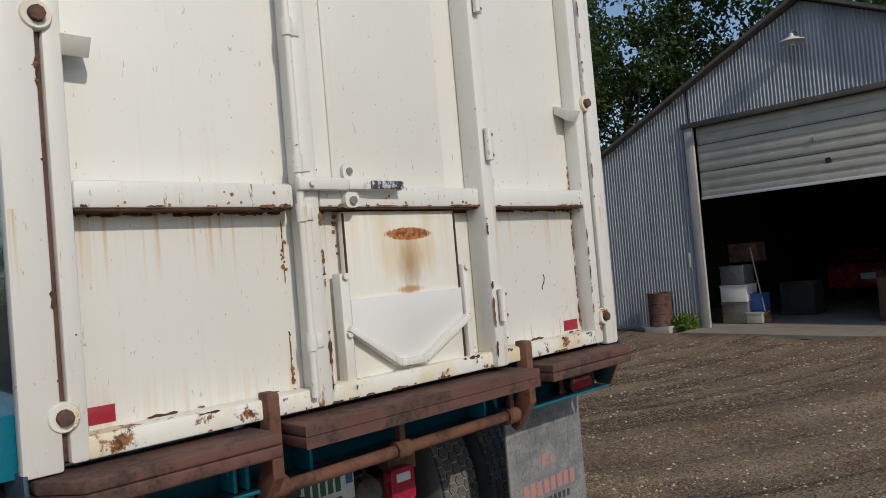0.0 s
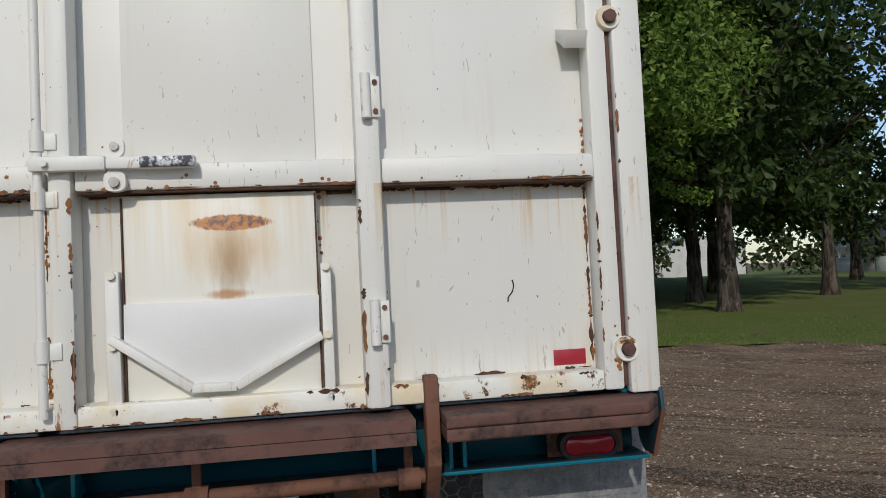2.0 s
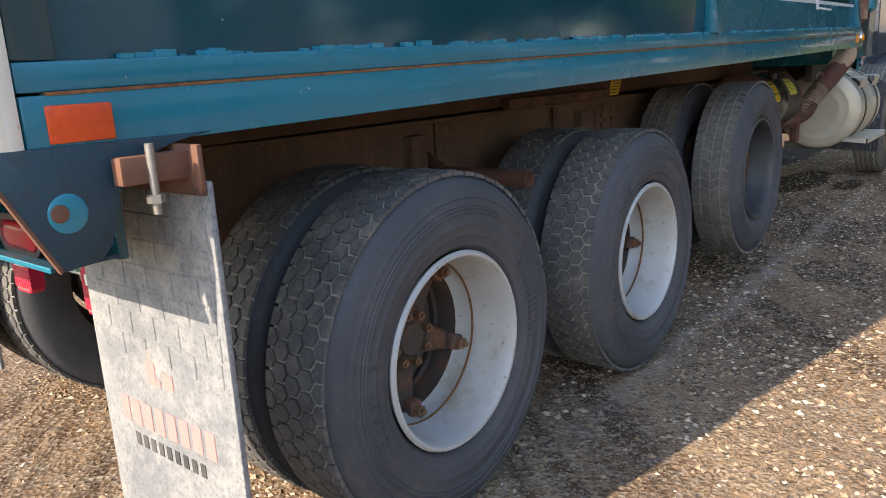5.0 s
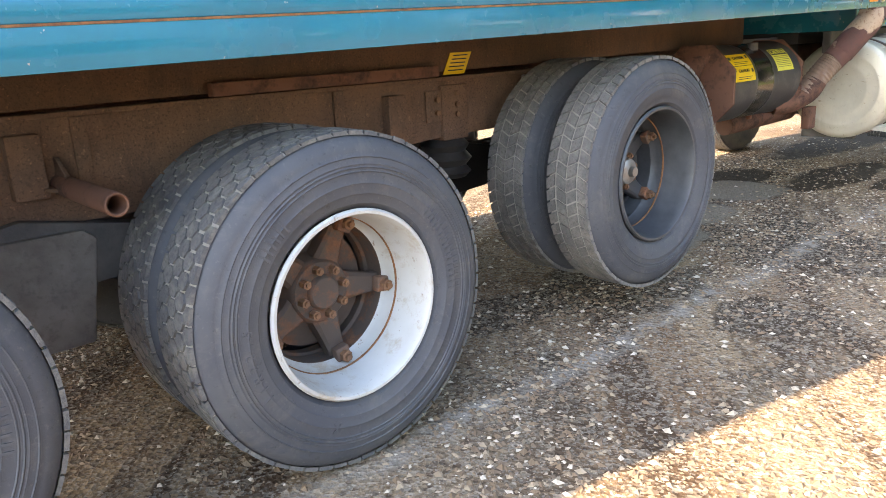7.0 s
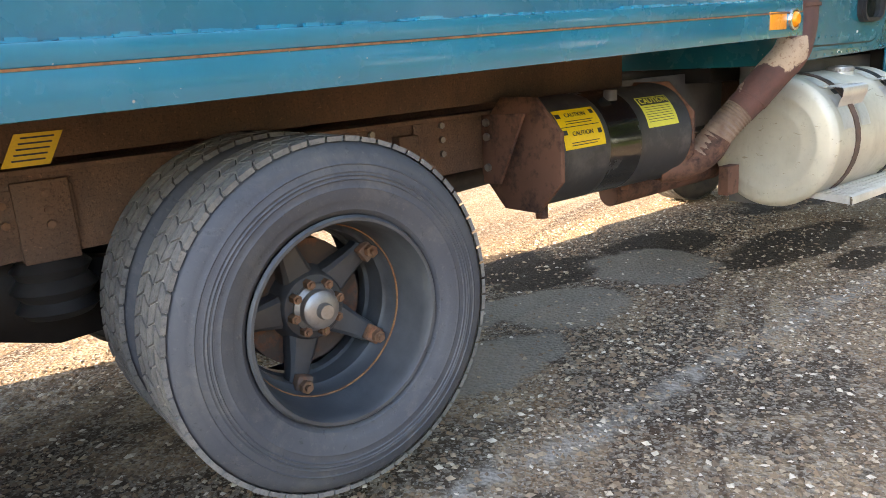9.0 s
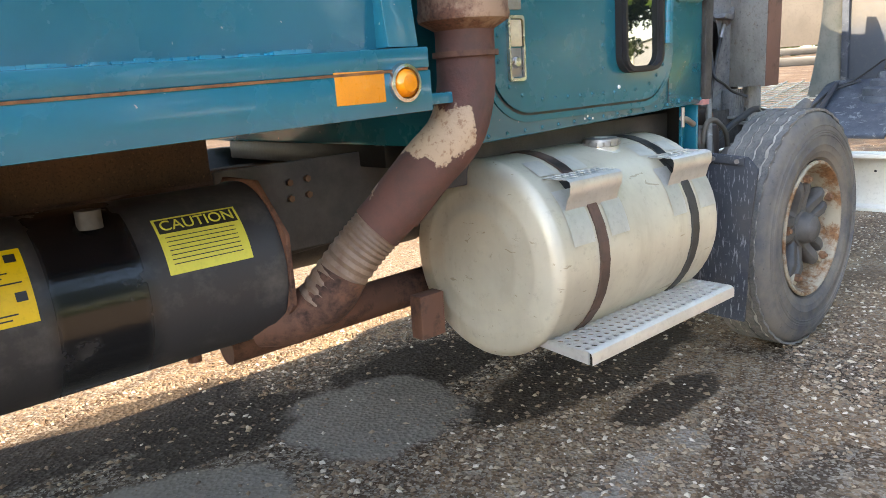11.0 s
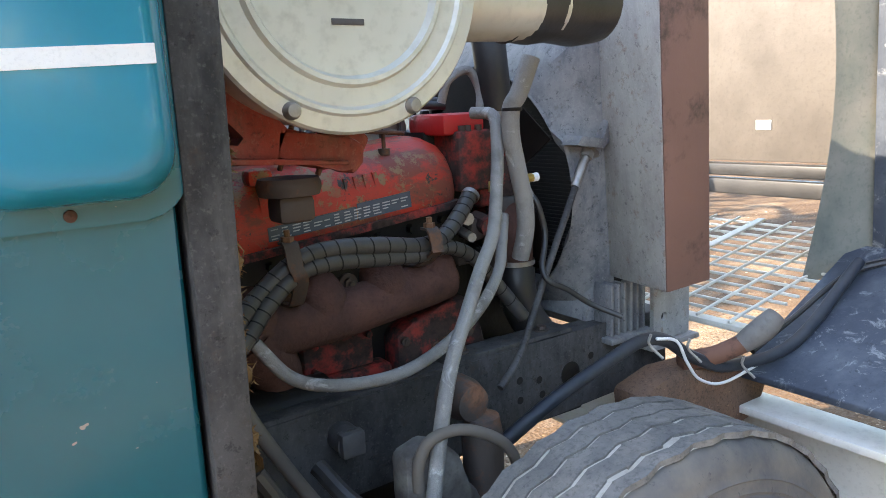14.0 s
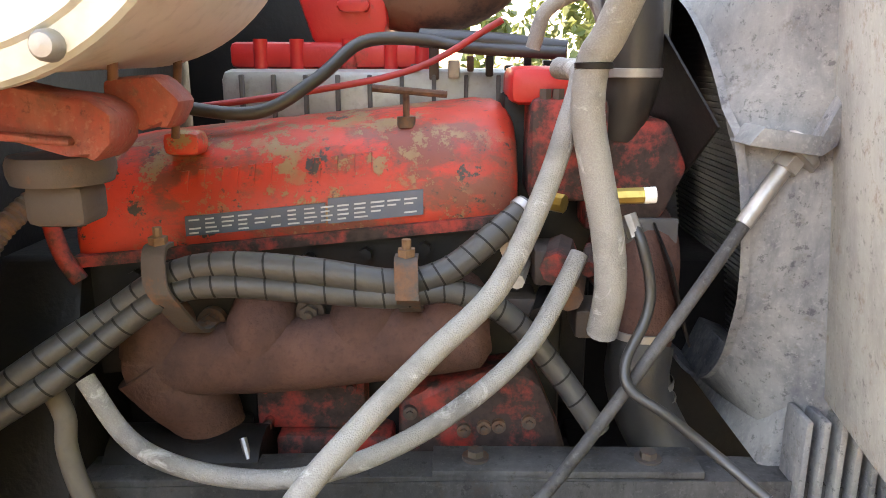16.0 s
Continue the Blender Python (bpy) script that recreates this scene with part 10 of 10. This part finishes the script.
# clutter inside the barn
for k, (x, y, z0, w, d, h, m_) in enumerate(((4.85, -11.9, 0.04, 0.55, 0.5, 0.42, "steel"), (4.85, -11.9, 0.47, 0.55, 0.5, 0.35, "white"), (4.85, -11.9, 0.83, 0.5, 0.5, 0.38, "steel"), (4.45, -11.8, 0.04, 0.32, 0.4, 0.22, "cover_alu"), (4.5, -12.0, 0.27, 0.3, 0.4, 0.35, "blue"), (4.9, -12.6, 1.25, 0.6, 0.5, 0.4, "rust"), (4.2, -13.5, 0.04, 0.7, 0.6, 0.7, "barn_dark"), (2.0, -12.2, 0.04, 0.6, 0.6, 0.8, "rust"))):
    c = thing("storage_crate", (x, y, z0), ("stacked metal and plastic storage crate in the barn"), "crate", "crates in the barn")
    part("shell", box(B(), x - w / 2, x + w / 2, y - d / 2, y + d / 2, z0, z0 + h, 0.02), M[m_], c)
    part("rim", frame_ring(B(), rounded(x - w / 2 - 0.015, x + w / 2 + 0.015, y - d / 2 - 0.015, y + d / 2 + 0.015, 0.03), rounded(x - w / 2 + 0.02, x + w / 2 - 0.02, y - d / 2 + 0.02, y + d / 2 - 0.02, 0.03), 'z', z0 + h - 0.03, z0 + h - 0.002), M[m_], c)
br = thing("broom", (4.3, -11.75, 0.04), "old broom leaning in the doorway", "broom")
part("stick", cyl(B(), (4.28, -11.75, 0.25), (4.62, -12.1, 1.55), 0.014), M["old_wood"], br)
part("bristles", prism(B(), [(4.14, 0.04), (4.38, 0.04), (4.32, 0.28), (4.24, 0.28)], 'y', -11.8, -11.7, 0.01), M["foam"], br)


def car(name, label, at, rot, paint, L, W, H, hood_h, kind, z0):
    t = thing(name, (0, 0, 0), label, "car" if kind == "car" else "pickup truck")
    if kind == "car":
        prof = [(-L / 2, 0.35), (-L / 2 + 0.05, 0.75), (-L / 2 + 0.1, 0.92), (-L / 2 + 0.7, 0.98), (-L / 2 + 1.3, H - 0.03), (0.2, H), (L / 2 - 1.7, H - 0.12), (L / 2 - 1.15, 0.95), (L / 2 - 0.1, 0.8), (L / 2, 0.6), (L / 2, 0.3)]
    else:
        prof = [(-L / 2, 0.5), (-L / 2, 1.18), (-0.75, 1.22), (-0.7, H - 0.05), (-0.55, H), (0.9, H), (1.55, 1.25), (L / 2 - 0.1, 1.15), (L / 2, 0.95), (L / 2, 0.45)]
    part("body", prism(B(), prof, 'y', -W / 2, W / 2, 0.05), M[paint], t)
    for sx in (-L * 0.3, L * 0.31):
        for s in (-1, 1):
            ty = part("tyre", lathe(B(), [(0.18, -0.1), (0.33, -0.1), (0.36, -0.06), (0.36, 0.06), (0.33, 0.1), (0.18, 0.1)], 24, 'y', (sx, s * (W / 2 - 0.07), 0.36)), M["tyre"], t)
            part("rim", lathe(B(), [(0.0, 0.0), (0.2, 0.0), (0.2, 0.02)], 16, 'y', (sx, s * (W / 2 + 0.035), 0.36)), M["steel"], ty)
    for s in (-1, 1):
        if kind == "car":
            wpts = [(-L / 2 + 1.15, 1.0), (-L / 2 + 1.5, H - 0.1), (L / 2 - 1.8, H - 0.16), (L / 2 - 1.4, 1.0)]
        else:
            wpts = [(-0.6, 1.25), (-0.55, H - 0.1), (0.85, H - 0.1), (1.3, 1.25)]
        part("side_window", prism(B(), wpts, 'y', s * W / 2 - 0.012, s * W / 2 + 0.012), M["dark_glass"], t)
        part("tail_lamp", box(B(), -L / 2 - 0.012, -L / 2 + 0.06, s * (W / 2 - 0.32), s * (W / 2 - 0.08), 0.68, 0.82, 0.02), M["red_lens"], t)
        part("tail_lamp", box(B(), -L / 2 - 0.012, -L / 2 + 0.06, s * (W / 2 - 0.58), s * (W / 2 - 0.36), 0.68, 0.82, 0.02), M["red_lens"], t)
    part("number_plate", box(B(), -L / 2 - 0.02, -L / 2 - 0.006, -0.16, 0.16, 0.55, 0.70, 0.003), M["plate_white"], t)
    part("rear_window", prism(B(), [(-0.55, 0), (0.55, 0), (0.5, 0.35), (-0.5, 0.35)], 'x', -0.004, 0.004), M["dark_glass"], t)
    t.children[-1].matrix_basis = Matrix.Translation((-L / 2 + 0.98, 0, 1.0)) @ Euler((0, radians(50), 0)).to_matrix().to_4x4() if kind == "car" else Matrix.Translation((-0.72, 0, 1.3))
    part("bumper", box(B(), -L / 2 - 0.05, -L / 2 + 0.1, -W / 2 + 0.05, W / 2 - 0.05, 0.40, 0.56, 0.03), M[paint if kind == "car" else "chrome"], t)
    t.matrix_basis = Matrix.Translation((*at, z0)) @ Euler((0, 0, radians(rot))).to_matrix().to_4x4()
    return t


car("parked_car", "red car parked in the dark barn", (3.55, -18.0), -90, "car_red", 4.4, 1.8, 1.28, 0.9, "car", 0.035)
car("pickup_truck", "white crew-cab pickup parked on the lawn", (62.0, -3.1), -84, "pickup_white", 5.8, 2.0, 1.92, 1.1, "pickup", rise(62, -3.1))
car("parked_car", "red car parked under the dark trees", (68.0, -9.6), -80, "car_red", 4.5, 1.8, 1.4, 0.9, "car", rise(68, -9.6))


# ---- outbuildings ----
def gable_house(name, label, x0, x1, y0, y1, eave, apex, ridge, z0=0.0):
    t = thing(name, ((x0 + x1) / 2, (y0 + y1) / 2, z0), label, "shed")
    for nm, b in (("wall", (x0, x1, y1 - 0.15, y1)), ("wall", (x0, x1, y0, y0 + 0.15)), ("wall", (x0, x0 + 0.15, y0, y1)), ("wall", (x1 - 0.15, x1, y0, y1))):
        part(nm, box(B(), b[0], b[1], b[2], b[3], z0, z0 + eave), M["siding"], t)
    mx, my_ = (x0 + x1) / 2, (y0 + y1) / 2
    if ridge == 'y':
        for y in (y1 - 0.15, y0):
            part("gable", prism(B(), [(x0, z0 + eave), (x1, z0 + eave), (mx, z0 + apex)], 'y', y, y + 0.15), M["siding"], t)
        for s, xe in ((-1, x0), (1, x1)):
            part("roof", prism(B(), [(mx, z0 + apex), (mx, z0 + apex + 0.12), (xe + s * 0.35, z0 + eave - 0.05), (xe + s * 0.35, z0 + eave - 0.17)], 'y', y0 - 0.3, y1 + 0.3), M["shingle"], t)
    else:
        for x in (x1 - 0.15, x0):
            part("gable", prism(B(), [(y0, z0 + eave), (y1, z0 + eave), (my_, z0 + apex)], 'x', x, x + 0.15), M["siding"], t)
        for s, ye in ((-1, y0), (1, y1)):
            part("roof", prism(B(), [(my_, z0 + apex), (my_, z0 + apex + 0.12), (ye + s * 0.35, z0 + eave - 0.05), (ye + s * 0.35, z0 + eave - 0.17)], 'x', x0 - 0.3, x1 + 0.3), M["shingle"], t)
    return t


s1 = gable_house("poultry_shed", "long white lap-sided shed with a grey shingle roof", 62.0, 74.3, -93.0, -55.0, 3.3, 6.1, 'y')
bar("door", s1, "old_wood", 66.4, 68.1, -54.99, -54.9, 0.0, 2.9, 0.01, "tall open white door")
bar("doorway", s1, "black", 64.9, 66.3, -54.995, -54.97, 1.3, 3.2, 0.0)
bar("half_door", s1, "white", 64.5, 66.2, -54.98, -54.85, 0.0, 1.6, 0.01)
for x in (62.9, 70.6, 71.8):
    w_ = part("window", box(B(), x, x + 0.9, -54.99, -54.93, 1.6, 2.9, 0.01), M["white"], s1)
    bar("pane", w_, "dark_glass", x + 0.1, x + 0.8, -54.93, -54.92, 1.7, 2.8, 0)
for y in (-61.5, -70, -78):
    w_ = part("window", box(B(), 61.93, 61.99, y - 0.55, y + 0.55, 1.5, 2.5, 0.01), M["white"], s1)
    for q in (-0.42, -0.1, 0.2):
        bar("pane", w_, "dark_glass", 61.92, 61.93, y + q, y + q + 0.22, 1.6, 2.4, 0)
bar("foundation", s1, "concrete", 61.9, 62.0, -93, -55, 0, 0.4, 0.0)
s2 = gable_house("garden_shed", "small white lap-sided shed with a closed door", 31.0, 37.0, -60.0, -52.0, 3.1, 4.9, 'y')
bar("door", s2, "old_wood", 34.6, 35.9, -51.99, -51.93, 0.0, 2.7, 0.01, "weathered white door")
s3 = gable_house("white_barn", "low white building beyond the grove", 92.0, 104.0, -56.0, -42.5, 4.4, 5.6, 'x')
tr = thing("trailer", (27.5, 3.1, 0), "white sided trailer with a hitch jack and chain", "trailer")
part("body", box(B(), 25.6, 31.0, 2.25, 3.98, 0.74, 2.9, 0.06), M["trailer_skin"], tr)
for k in range(14):
    part("siding_panel", box(B(), 25.575, 25.60, 2.29, 3.94, 0.80 + k * 0.145, 0.93 + k * 0.145, 0.008), M["trailer_skin"], tr)
part("drawbar", prism(B(), [(24.3, 3.05), (24.3, 3.15), (25.7, 3.7), (25.7, 3.55)], 'z', 0.55, 0.67, 0.01), M["black"], tr)
part("jack", cyl(cyl(B(), (24.5, 3.08, 0.0), (24.5, 3.08, 1.35), 0.035), (24.5, 3.08, -0.0), (24.5, 3.08, 0.03), 0.12), M["steel"], tr, "steel trailer jack")
ch = B()
for k in range(16):
    u = k / 15
    c = Vector((24.45 + 0.2 * u, 2.98 + 0.24 * u, 0.62 - 0.35 * math.sin(u * math.pi)))
    m_ = Matrix.Translation(c) @ Euler((k % 2 * 1.57, 0.6, k)).to_matrix().to_4x4()
    r = bmesh.ops.create_cone(ch, segments=8, radius1=0.028, radius2=0.028, depth=0.012, cap_ends=True)
    bmesh.ops.transform(ch, matrix=m_, verts=r["verts"])
part("chain", ch, M["steel"], tr)
for y in (2.35, 3.85):
    part("wheel", lathe(B(), [(0.0, -0.1), (0.30, -0.1), (0.34, -0.05), (0.34, 0.05), (0.30, 0.1), (0.0, 0.1)], 24, 'y', (28.5, y, 0.34)), M["tyre"], tr)
